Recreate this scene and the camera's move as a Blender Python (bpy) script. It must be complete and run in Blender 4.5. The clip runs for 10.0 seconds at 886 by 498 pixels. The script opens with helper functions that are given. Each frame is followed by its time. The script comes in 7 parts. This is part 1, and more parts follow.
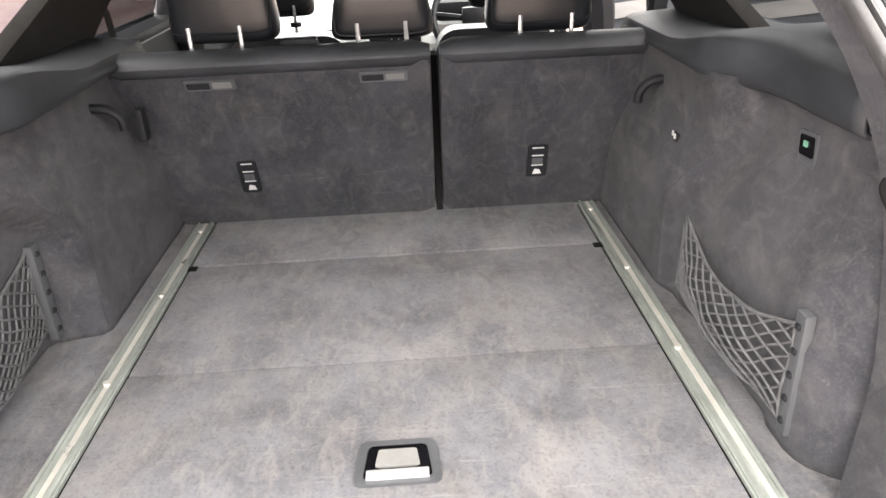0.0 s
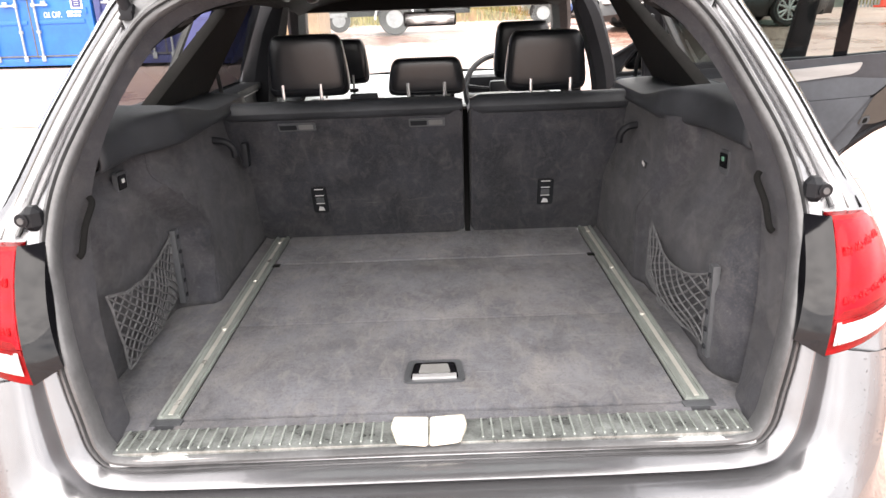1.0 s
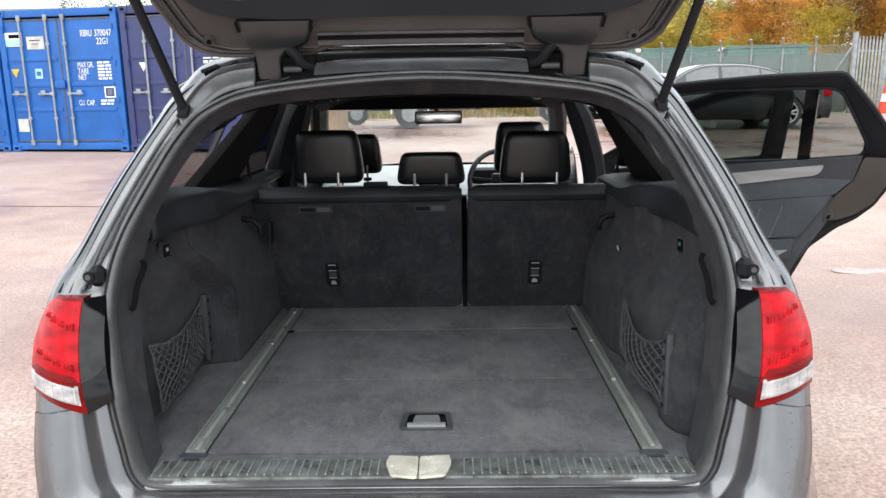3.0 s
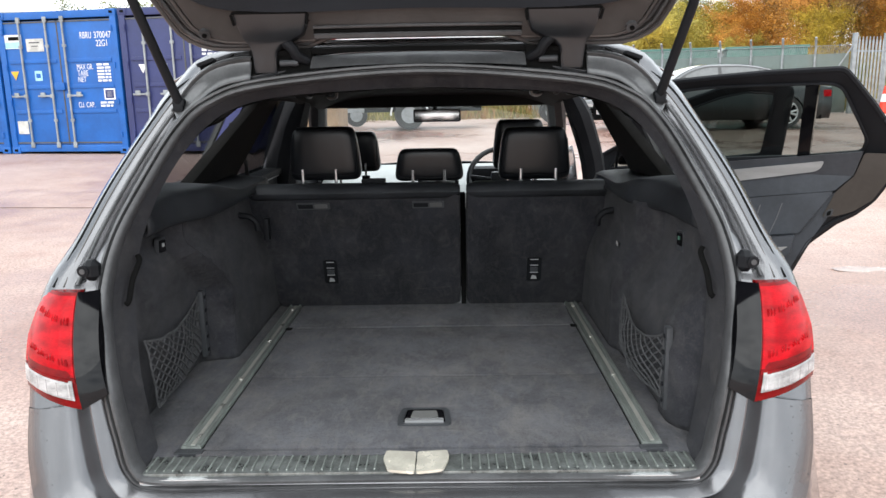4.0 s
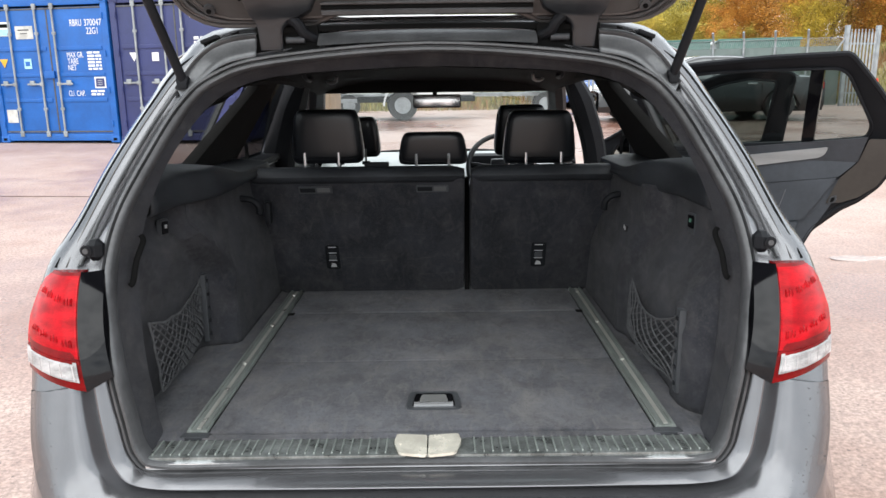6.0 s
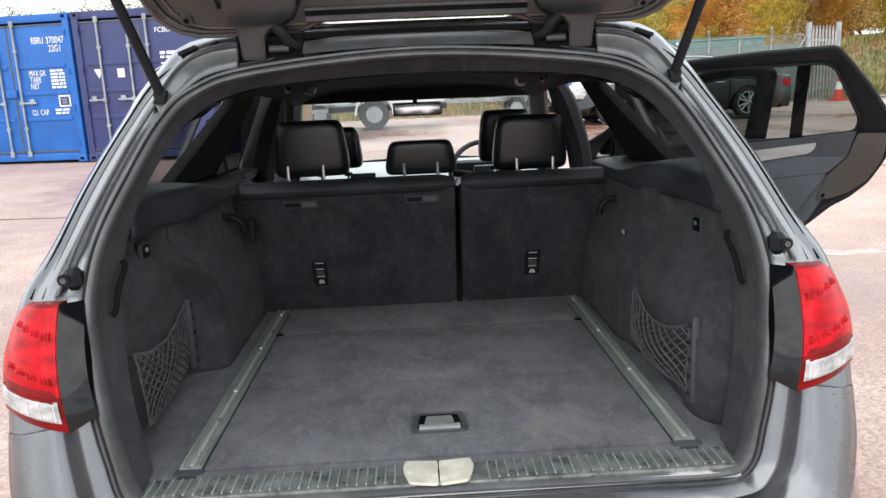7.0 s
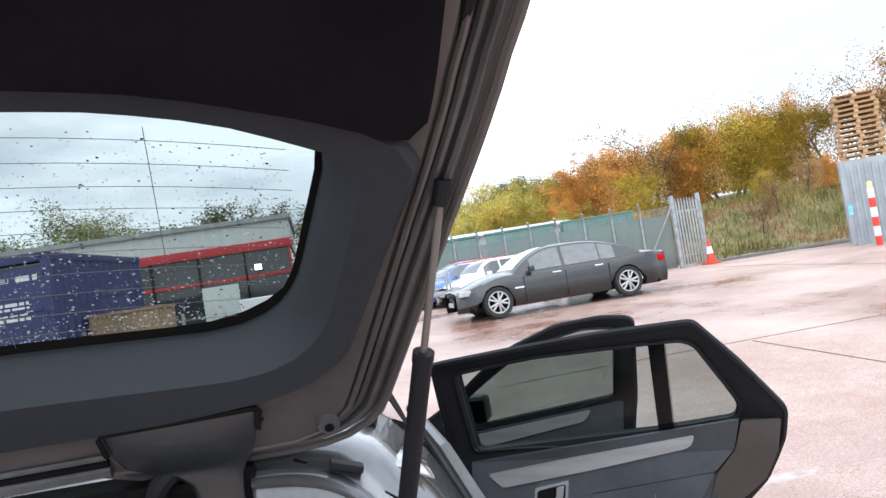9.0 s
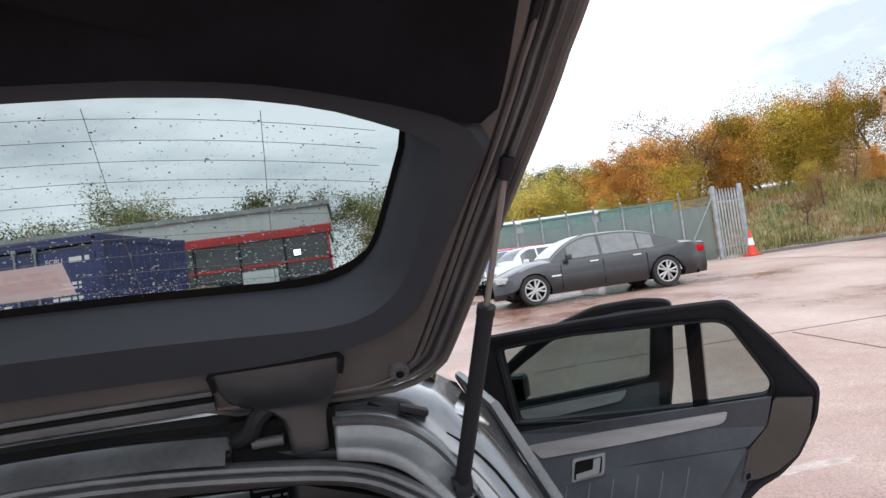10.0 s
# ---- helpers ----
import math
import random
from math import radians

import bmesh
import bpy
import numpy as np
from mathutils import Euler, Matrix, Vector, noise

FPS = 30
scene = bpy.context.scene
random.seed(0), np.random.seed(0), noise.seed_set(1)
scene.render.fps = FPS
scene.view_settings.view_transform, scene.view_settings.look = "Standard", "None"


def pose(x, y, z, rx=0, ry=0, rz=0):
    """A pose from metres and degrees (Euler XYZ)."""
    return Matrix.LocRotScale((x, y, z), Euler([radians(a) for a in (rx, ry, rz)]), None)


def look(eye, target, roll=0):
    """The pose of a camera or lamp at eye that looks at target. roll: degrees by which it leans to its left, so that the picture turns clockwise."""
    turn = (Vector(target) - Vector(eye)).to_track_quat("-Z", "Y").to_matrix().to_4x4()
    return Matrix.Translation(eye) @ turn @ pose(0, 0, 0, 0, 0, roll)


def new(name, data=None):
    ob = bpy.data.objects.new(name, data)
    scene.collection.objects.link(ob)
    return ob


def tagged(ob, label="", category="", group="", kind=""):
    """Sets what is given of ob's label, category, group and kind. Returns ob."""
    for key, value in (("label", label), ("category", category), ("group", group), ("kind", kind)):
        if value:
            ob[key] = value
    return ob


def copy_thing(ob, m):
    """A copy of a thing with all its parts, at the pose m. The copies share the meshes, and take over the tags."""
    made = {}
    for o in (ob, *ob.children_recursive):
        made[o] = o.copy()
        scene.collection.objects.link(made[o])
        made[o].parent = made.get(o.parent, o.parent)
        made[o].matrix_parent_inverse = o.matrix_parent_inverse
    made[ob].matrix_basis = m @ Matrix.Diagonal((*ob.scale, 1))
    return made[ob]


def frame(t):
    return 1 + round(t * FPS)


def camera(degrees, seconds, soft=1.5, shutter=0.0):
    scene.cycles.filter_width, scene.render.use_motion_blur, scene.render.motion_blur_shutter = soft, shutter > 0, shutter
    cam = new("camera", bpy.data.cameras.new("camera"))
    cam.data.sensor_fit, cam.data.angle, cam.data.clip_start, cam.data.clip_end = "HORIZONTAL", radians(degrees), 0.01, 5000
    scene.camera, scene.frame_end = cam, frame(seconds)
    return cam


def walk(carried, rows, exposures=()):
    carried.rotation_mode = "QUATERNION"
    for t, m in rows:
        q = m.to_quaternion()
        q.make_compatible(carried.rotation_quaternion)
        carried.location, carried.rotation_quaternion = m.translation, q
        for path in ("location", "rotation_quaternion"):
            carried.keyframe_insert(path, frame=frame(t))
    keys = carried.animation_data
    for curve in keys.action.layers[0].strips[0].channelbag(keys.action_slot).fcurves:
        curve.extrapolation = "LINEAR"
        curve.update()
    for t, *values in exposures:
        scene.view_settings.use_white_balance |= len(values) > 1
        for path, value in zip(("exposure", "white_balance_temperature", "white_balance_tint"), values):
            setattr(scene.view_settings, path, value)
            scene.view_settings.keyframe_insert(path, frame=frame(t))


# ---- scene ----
cam = camera(62.5, 10.0)
PATH = [
    (0, (0.057, -0.496, 1.379), (0.119, 1.312, 0.528), -2.6),
    (0.5, (0.066, -0.731, 1.383), (0.079, 1.119, 0.623), -2.7),
    (1, (0.036, -1.038, 1.38), (0.031, 0.855, 0.734), -2.2),
    (1.5, (0.045, -1.234, 1.398), (0.028, 0.693, 0.862), -1.4),
    (2, (0.077, -1.31, 1.393), (0.05, 0.634, 0.923), -1.1),
    (2.5, (0.071, -1.311, 1.41), (0.045, 0.643, 0.986), -0.8),
    (4, (0.079, -1.3, 1.386), (0.052, 0.659, 0.981), -1.0),
    (4.5, (0.081, -1.296, 1.368), (0.052, 0.661, 0.959), -1.0),
    (5, (0.074, -1.294, 1.362), (0.046, 0.662, 0.947), -0.9),
    (5.5, (0.065, -1.284, 1.358), (0.046, 0.67, 0.931), -0.7),
    (7, (-0.023, -1.192, 1.354), (0.043, 0.765, 0.945), -2.5),
    (7.5, (0.053, -1.05, 1.377), (0.184, 0.917, 1.04), -4.5),
    (8, (0.23, -0.818, 1.478), (0.461, 1.158, 1.274), -6.5),
    (8.5, (0.391, -0.559, 1.651), (0.705, 1.415, 1.592), -7.6),
    (9, (0.532, -0.398, 1.716), (0.892, 1.568, 1.787), -9.0),
    (9.5, (0.508, -0.418, 1.712), (0.851, 1.549, 1.831), -9.2),
    (10, (0.473, -0.521, 1.691), (0.732, 1.462, 1.745), -8.1),
]
walk(cam, [(t, look(eye, target, roll)) for t, eye, target, roll in PATH],
     exposures=[(0, 2.88, 7150, 13), (0.5, 2.70, 7150, 13), (1, 2.13, 7000, 14), (1.5, 1.55, 6750, 11), (2, 1.12, 6500, 8), (2.5, 0.85, 6350, 7), (7, 0.85, 6350, 7), (7.5, 1.1, 6400, 8), (8, 1.15, 6500, 10),
                (8.5, 1.28, 6050, 9), (9, 0.85, 5900, 8), (9.5, 0.75, 5900, 8), (10, 0.5, 6100, 9)])

# ---- world and sun: an overcast autumn day ----
world = bpy.data.worlds.new("sky")
scene.world = world
world.use_nodes = True
wn, wl = world.node_tree.nodes, world.node_tree.links
sky = wn.new("ShaderNodeTexSky")
sky.sky_type, sky.sun_disc = "NISHITA", False
sky.sun_elevation, sky.sun_rotation = radians(35), radians(200)
coords = wn.new("ShaderNodeTexCoord")
stretch = wn.new("ShaderNodeMapping")
stretch.inputs["Scale"].default_value = (1.6, 1.6, 5.0)
wl.new(coords.outputs["Generated"], stretch.inputs[0])
cloud = wn.new("ShaderNodeTexNoise")
cloud.inputs["Scale"].default_value, cloud.inputs["Detail"].default_value, cloud.inputs["Roughness"].default_value = 1.5, 7, 0.55
wl.new(stretch.outputs[0], cloud.inputs["Vector"])
shades = wn.new("ShaderNodeValToRGB")
shades.color_ramp.elements[0].position, shades.color_ramp.elements[0].color = 0.33, (5.0, 5.4, 5.9, 1)
shades.color_ramp.elements[1].position, shades.color_ramp.elements[1].color = 0.58, (11.0, 11.2, 11.5, 1)
wl.new(cloud.outputs["Fac"], shades.inputs[0])
cover = wn.new("ShaderNodeMix")
cover.data_type = "RGBA"
cover.inputs["Factor"].default_value = 0.93
wl.new(sky.outputs[0], cover.inputs["A"])
wl.new(shades.outputs[0], cover.inputs["B"])
wl.new(cover.outputs["Result"], wn["Background"].inputs["Color"])
wn["Background"].inputs["Strength"].default_value = 0.12
sun = new("sun", bpy.data.lights.new("sun", "SUN"))
sun.data.energy, sun.data.angle, sun.data.color = 1.5, radians(85), (1.0, 0.97, 0.93)
sun.matrix_world = look((-1.0, -6.5, 10), (0, 0, 0))


# ---- materials ----
def mat(name, color, rough=0.5, metal=0.0, var=0.25, scale=6.0, bump=0.0, bscale=300.0, coat=0.0, color2=None, spec=0.5,
        rvar=0.1, stretch=(1, 1, 1), sheen=0.0, detail=5.0, island=0.0):
    """A surface with colour that varies at two scales, uneven gloss and fine relief."""
    m = bpy.data.materials.new(name)
    m.use_nodes = True
    n, l = m.node_tree.nodes, m.node_tree.links
    b = n["Principled BSDF"]
    tc, mp = n.new("ShaderNodeTexCoord"), n.new("ShaderNodeMapping")
    mp.inputs["Scale"].default_value = stretch
    l.new(tc.outputs["Object"], mp.inputs[0])
    big, fine = n.new("ShaderNodeTexNoise"), n.new("ShaderNodeTexNoise")
    for t, s in ((big, scale), (fine, scale * 9)):
        t.inputs["Scale"].default_value, t.inputs["Detail"].default_value = s, detail
        l.new(mp.outputs[0], t.inputs["Vector"])
    add = n.new("ShaderNodeMath")
    add.operation = "MULTIPLY_ADD"
    add.inputs[1].default_value = 0.35
    l.new(fine.outputs["Fac"], add.inputs[0])
    l.new(big.outputs["Fac"], add.inputs[2])
    ramp = n.new("ShaderNodeValToRGB")
    c2 = color2 or tuple(min(1.0, c * (1 + var)) for c in color)
    c1 = color if color2 else tuple(c * (1 - var) for c in color)
    ramp.color_ramp.elements[0].position, ramp.color_ramp.elements[0].color = 0.5, (*c1, 1)
    ramp.color_ramp.elements[1].position, ramp.color_ramp.elements[1].color = 0.85, (*c2, 1)
    l.new(add.outputs[0], ramp.inputs[0])
    out = ramp.outputs[0]
    if island:
        geo, hsv = n.new("ShaderNodeNewGeometry"), n.new("ShaderNodeHueSaturation")
        rng = n.new("ShaderNodeMapRange")
        rng.inputs["To Min"].default_value, rng.inputs["To Max"].default_value = 1 - island, 1 + island
        l.new(geo.outputs["Random Per Island"], rng.inputs["Value"])
        l.new(rng.outputs[0], hsv.inputs["Value"])
        l.new(out, hsv.inputs["Color"])
        out = hsv.outputs[0]
    l.new(out, b.inputs["Base Color"])
    b.inputs["Metallic"].default_value = metal
    b.inputs["Coat Weight"].default_value = coat
    b.inputs["Coat Roughness"].default_value = 0.04
    b.inputs["Specular IOR Level"].default_value = spec
    if sheen:
        b.inputs["Sheen Weight"].default_value, b.inputs["Sheen Roughness"].default_value = sheen, 0.5
    rr = n.new("ShaderNodeMapRange")
    rr.inputs["To Min"].default_value, rr.inputs["To Max"].default_value = max(0.02, rough - rvar), min(1, rough + rvar)
    l.new(big.outputs["Fac"], rr.inputs["Value"])
    l.new(rr.outputs[0], b.inputs["Roughness"])
    if bump:
        bt, bn = n.new("ShaderNodeTexNoise"), n.new("ShaderNodeBump")
        bt.inputs["Scale"].default_value, bt.inputs["Detail"].default_value = bscale, 3
        l.new(mp.outputs[0], bt.inputs["Vector"])
        bn.inputs["Strength"].default_value, bn.inputs["Distance"].default_value = bump, 0.002
        l.new(bt.outputs["Fac"], bn.inputs["Height"])
        l.new(bn.outputs[0], b.inputs["Normal"])
    return m


def glass(name, tint=(0.8, 0.85, 0.84), rough=0.0, dense=0.5):
    """A thin pane: clear with a tint, and gloss that grows at a slant."""
    m = bpy.data.materials.new(name)
    m.use_nodes = True
    n, l = m.node_tree.nodes, m.node_tree.links
    n.remove(n["Principled BSDF"])
    clear, gloss, mix, face = (n.new(k) for k in ("ShaderNodeBsdfTransparent", "ShaderNodeBsdfGlossy", "ShaderNodeMixShader", "ShaderNodeLayerWeight"))
    fres, power = n.new("ShaderNodeMath"), n.new("ShaderNodeMath")
    power.operation, power.inputs[1].default_value = "POWER", 4.5
    fres.operation, fres.inputs[1].default_value, fres.inputs[2].default_value = "MULTIPLY_ADD", 0.75, 0.045
    l.new(face.outputs["Facing"], power.inputs[0])
    l.new(power.outputs[0], fres.inputs[0])
    clear.inputs[0].default_value = (*tint, 1)
    gloss.inputs["Roughness"].default_value = rough
    l.new(fres.outputs[0], mix.inputs[0])
    l.new(clear.outputs[0], mix.inputs[1])
    l.new(gloss.outputs[0], mix.inputs[2])
    l.new(mix.outputs[0], n["Material Output"].inputs[0])
    return m


def carpet_mat(name, base, worn):
    """Dark grey needle felt: cloudy scuffs where it has been brushed, a few fine scratches, a hairy grain."""
    m = mat(name, base, 0.95, scale=7, color2=tuple(c * 1.76 for c in base), bump=0.9, bscale=900, spec=0.12, sheen=0.06, detail=8)
    n, l = m.node_tree.nodes, m.node_tree.links
    b = n["Principled BSDF"]
    out = b.inputs["Base Color"].links[0].from_socket
    tc = n.new("ShaderNodeTexCoord")
    # turn, scale, distortion, lower and upper limit, strength, colour
    for turn, sc, warp, lo, hi, k, col in ((20, (9, 5.5, 8), 0.9, 0.46, 0.76, 0.52, (0.19, 0.178, 0.172)), (-50, (34, 15, 22), 1.2, 0.50, 0.76, 0.55, (0.19, 0.178, 0.172)),
                                           (10, (16, 10, 14), 0.8, 0.52, 0.80, 0.55, (0.030, 0.028, 0.028)), (35, (4, 95, 40), 1.2, 0.66, 0.74, 0.45, (0.24, 0.225, 0.215)), (-25, (5, 110, 50), 1.0, 0.67, 0.75, 0.4, (0.22, 0.21, 0.20)),
                                           (5, (210, 230, 220), 0.0, 0.50, 0.72, 0.38, (0.17, 0.16, 0.155)), (40, (170, 150, 160), 0.0, 0.52, 0.74, 0.42, (0.022, 0.020, 0.020))):
        mp, st, rg = n.new("ShaderNodeMapping"), n.new("ShaderNodeTexNoise"), n.new("ShaderNodeMapRange")
        mp.inputs["Rotation"].default_value, mp.inputs["Scale"].default_value, mp.inputs["Location"].default_value = (0.5, 0.4, radians(turn)), sc, (turn, 3, 1)
        st.inputs["Scale"].default_value, st.inputs["Detail"].default_value, st.inputs["Distortion"].default_value = 1.0, 6, warp
        rg.inputs["From Min"].default_value, rg.inputs["From Max"].default_value, rg.inputs["To Max"].default_value = lo, hi, k * worn
        l.new(tc.outputs["Object"], mp.inputs[0])
        l.new(mp.outputs[0], st.inputs["Vector"])
        l.new(st.outputs["Fac"], rg.inputs["Value"])
        mix = n.new("ShaderNodeMix")
        mix.data_type = "RGBA"
        l.new(rg.outputs[0], mix.inputs["Factor"])
        l.new(out, mix.inputs["A"])
        mix.inputs["B"].default_value = (*col, 1)
        out = mix.outputs["Result"]
    l.new(out, b.inputs["Base Color"])
    return m


def lamp_glass(name, color, emit=0.0):
    m = mat(name, color, 0.2, coat=0.03, var=0.35, scale=22, rvar=0.05, stretch=(1, 1, 2.5), bump=0.06, bscale=160, spec=0.12)
    b = m.node_tree.nodes["Principled BSDF"]
    b.inputs["Subsurface Weight"].default_value = 0.0
    return m


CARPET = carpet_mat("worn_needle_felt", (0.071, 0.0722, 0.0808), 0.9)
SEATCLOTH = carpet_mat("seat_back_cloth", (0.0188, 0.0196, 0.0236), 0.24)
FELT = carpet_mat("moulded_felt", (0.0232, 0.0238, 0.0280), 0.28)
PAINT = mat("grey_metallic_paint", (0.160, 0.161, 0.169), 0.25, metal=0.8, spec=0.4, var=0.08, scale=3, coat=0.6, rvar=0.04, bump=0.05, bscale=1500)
# same grey body paint, wet; base colour raised to add white sky reflection
ROOF_SKYPAINT = mat("wet_roof_sky_paint", (0.42, 0.423, 0.43), 0.05, metal=0.9, var=0.1, scale=9, coat=1.0, rvar=0.01)
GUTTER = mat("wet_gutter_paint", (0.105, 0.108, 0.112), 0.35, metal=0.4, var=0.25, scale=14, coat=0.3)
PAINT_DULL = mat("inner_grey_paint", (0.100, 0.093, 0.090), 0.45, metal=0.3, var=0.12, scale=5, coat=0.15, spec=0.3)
GLOSSBLACK = mat("gloss_black", (0.004, 0.004, 0.005), 0.06, spec=0.3, coat=0.0, var=0.3, rvar=0.04)
PLASTIC = mat("black_grained_plastic", (0.010, 0.0108, 0.0130), 0.55, spec=0.18, var=0.2, scale=7, bump=0.35, bscale=700)
PLASTIC_GREY = mat("dark_grey_plastic", (0.052, 0.055, 0.060), 0.5, spec=0.4, var=0.15, scale=7, bump=0.3, bscale=800)
HATCHTRIM = mat("charcoal_trim", (0.0235, 0.0275, 0.034), 0.55, spec=0.28, var=0.12, scale=4, bump=0.25, bscale=900)
RUBBER = mat("seal_rubber", (0.066, 0.067, 0.070), 0.5, spec=0.45, coat=0.2, var=0.3, scale=12, bump=0.3, bscale=150)
LEATHER = mat("black_leather", (0.0062, 0.0072, 0.0095), 0.34, var=0.3, scale=9, bump=0.14, bscale=500, coat=0.1)
LEDGE = mat("soft_ledge_skin", (0.028, 0.0305, 0.035), 0.5, spec=0.35, var=0.25, scale=6, bump=0.35, bscale=600)
PILLAR = mat("pillar_cloth", (0.021, 0.0205, 0.020), 0.85, spec=0.1, var=0.2, scale=10, bump=0.3, bscale=900)
VINYL = mat("soft_vinyl", (0.052, 0.058, 0.068), 0.48, spec=0.4, var=0.2, scale=6, bump=0.35, bscale=600)
HEADLINER = mat("black_headliner", (0.013, 0.013, 0.014), 0.95, var=0.2, scale=20, bump=0.4, bscale=900)
ALU = mat("anodised_aluminium", (0.24, 0.262, 0.245), 0.4, metal=0.35, var=0.22, scale=14, stretch=(6, 1, 1), rvar=0.12)
SILL = mat("dark_sill_aluminium", (0.22, 0.235, 0.228), 0.30, metal=0.6, var=0.45, scale=26, rvar=0.12)
STEEL = mat("brushed_steel", (0.55, 0.54, 0.50), 0.3, metal=0.5, var=0.12, scale=12, rvar=0.1)
CHROME = mat("chrome", (0.72, 0.73, 0.74), 0.12, metal=0.7, var=0.05, rvar=0.04)
SILVERTRIM = mat("satin_silver_trim", (0.40, 0.40, 0.40), 0.35, metal=0.4, var=0.1, scale=5, stretch=(1, 1, 8))
NETCORD = mat("net_cord", (0.078, 0.079, 0.083), 0.8, var=0.3, scale=60, bump=0.5, bscale=900)
LENSRED = lamp_glass("red_lens", (0.38, 0.002, 0.007))
LENSMID = lamp_glass("mid_red_lens", (0.30, 0.002, 0.005))
LENSDARK = lamp_glass("deep_red_lens", (0.16, 0.003, 0.004))
LENSWHITE = lamp_glass("clear_lens", (0.40, 0.39, 0.39))
GLASS = glass("window_glass", (0.92, 0.94, 0.93))
GLASS_TINT = glass("privacy_glass", (0.37, 0.42, 0.405))
GLASS_DARK = glass("dark_privacy_glass", (0.28, 0.29, 0.295))
GLASS_DEEP = glass("deep_privacy_glass", (0.045, 0.05, 0.055))
GLASS_REAR = glass("heated_rear_glass", (0.40, 0.435, 0.422))
def film_mat(name, color, clear):
    """Thin film that lets part of the light through: painted reflection, water or mesh."""
    m = bpy.data.materials.new(name)
    m.use_nodes = True
    n, l = m.node_tree.nodes, m.node_tree.links
    n.remove(n["Principled BSDF"])
    see, lit, thru, half, mix = (n.new(k) for k in ("ShaderNodeBsdfTransparent", "ShaderNodeBsdfDiffuse", "ShaderNodeBsdfTranslucent", "ShaderNodeMixShader", "ShaderNodeMixShader"))
    for node in (lit, thru):
        node.inputs["Color"].default_value = (*color, 1)
    see.inputs["Color"].default_value = (*(min(1, c * .5 + .5) for c in color), 1)
    half.inputs[0].default_value, mix.inputs[0].default_value = 0.7, clear
    l.new(lit.outputs[0], half.inputs[1])
    l.new(thru.outputs[0], half.inputs[2])
    l.new(half.outputs[0], mix.inputs[1])
    l.new(see.outputs[0], mix.inputs[2])
    l.new(mix.outputs[0], n["Material Output"].inputs[0])
    return m


# pale and red colours of a reflection painted onto the rear window
REFLECT_PALE, REFLECT_RED = film_mat("pale_pane_reflection", (0.82, 0.70, 0.68), 0.55), film_mat("red_pane_reflection", (0.78, 0.42, 0.40), 0.50)
COVER = mat("hinge_cover_plastic", (0.014, 0.016, 0.019), 0.34, spec=0.6, coat=0.25, var=0.15, scale=7, bump=0.2, bscale=800)
PALEPRINT = mat("pale_grey_print", (0.42, 0.42, 0.42), 0.6, var=0.1)
WHITE = mat("white_print", (0.78, 0.78, 0.78), 0.6, var=0.05, scale=20)
LINING = mat("black_felt_lining", (0.008, 0.0075, 0.0095), 0.95, var=0.2, scale=8, bump=0.3, bscale=800, spec=0.05)
BLACKMATT = mat("matt_black", (0.006, 0.006, 0.006), 0.9, var=0.2, spec=0.1)
ROD = mat("dark_piston_steel", (0.16, 0.15, 0.14), 0.35, metal=0.6, var=0.1)


# ---- mesh helpers ----
def part(name, bm, material, parent=None, label="", smooth=35.0):
    """Links a bmesh as one mesh object under a thing or a part."""
    bmesh.ops.recalc_face_normals(bm, faces=bm.faces)
    me = bpy.data.meshes.new(name)
    bm.to_mesh(me)
    bm.free()
    me.materials.append(material)
    if smooth:
        me.shade_smooth()
        me.set_sharp_from_angle(angle=radians(smooth))
    ob = new(name, me)
    if parent:
        ob.parent = parent
    return tagged(ob, label)


def thing(name, label, category, group="", kind="", at=None):
    ob = new(name)
    if at is not None:
        ob.matrix_world = at
    return tagged(ob, label, category, group, kind)


def solid(ob, thick, offset=-1.0):
    m = ob.modifiers.new("thickness", "SOLIDIFY")
    m.thickness, m.offset = thick, offset
    return ob


def spline(pts, n=6, closed=False):
    """A smooth line through the points."""
    p = [Vector(q) for q in pts]
    k, out = len(p), []
    for i in range(k if closed else k - 1):
        a, b, c, d = (p[j % k] if closed else p[min(max(j, 0), k - 1)] for j in (i - 1, i, i + 1, i + 2))
        for s in range(n):
            t = s / n
            out.append(0.5 * (2 * b + (c - a) * t + (2 * a - 5 * b + 4 * c - d) * t * t + (3 * b - a - 3 * c + d) * t ** 3))
    return out if closed else out + [p[-1]]


def loft(bm, rows, closed=False, caps=False):
    """Faces between rows of points."""
    vs = [[bm.verts.new(p) for p in row] for row in rows]
    k = len(vs[0])
    for a, b in zip(vs, vs[1:]):
        for i in range(k if closed else k - 1):
            j = (i + 1) % k
            bm.faces.new((a[i], a[j], b[j], b[i]))
    if caps:
        bm.faces.new(vs[0][::-1])
        bm.faces.new(vs[-1])
    return bm


def tube(bm, pts, r, n=8, closed=False, flat=1.0):
    """A round bar along the points; r may be a list."""
    pts = [Vector(p) for p in pts]
    k, rows, side = len(pts), [], None
    for i, p in enumerate(pts):
        a, b = (pts[i - 1], pts[(i + 1) % k]) if closed else (pts[max(i - 1, 0)], pts[min(i + 1, k - 1)])
        d = (b - a).normalized()
        side = (d.cross(Vector((0, 0, 1)) if abs(d.z) < 0.95 else Vector((1, 0, 0)))) if side is None else side - d * side.dot(d)
        side.normalize()
        up = d.cross(side)
        rad = r[i] if isinstance(r, (list, tuple)) else r
        rows.append([p + side * rad * math.cos(2 * math.pi * j / n) + up * rad * flat * math.sin(2 * math.pi * j / n) for j in range(n)])
    if closed:
        rows.append(rows[0])
    return loft(bm, rows, True, not closed)


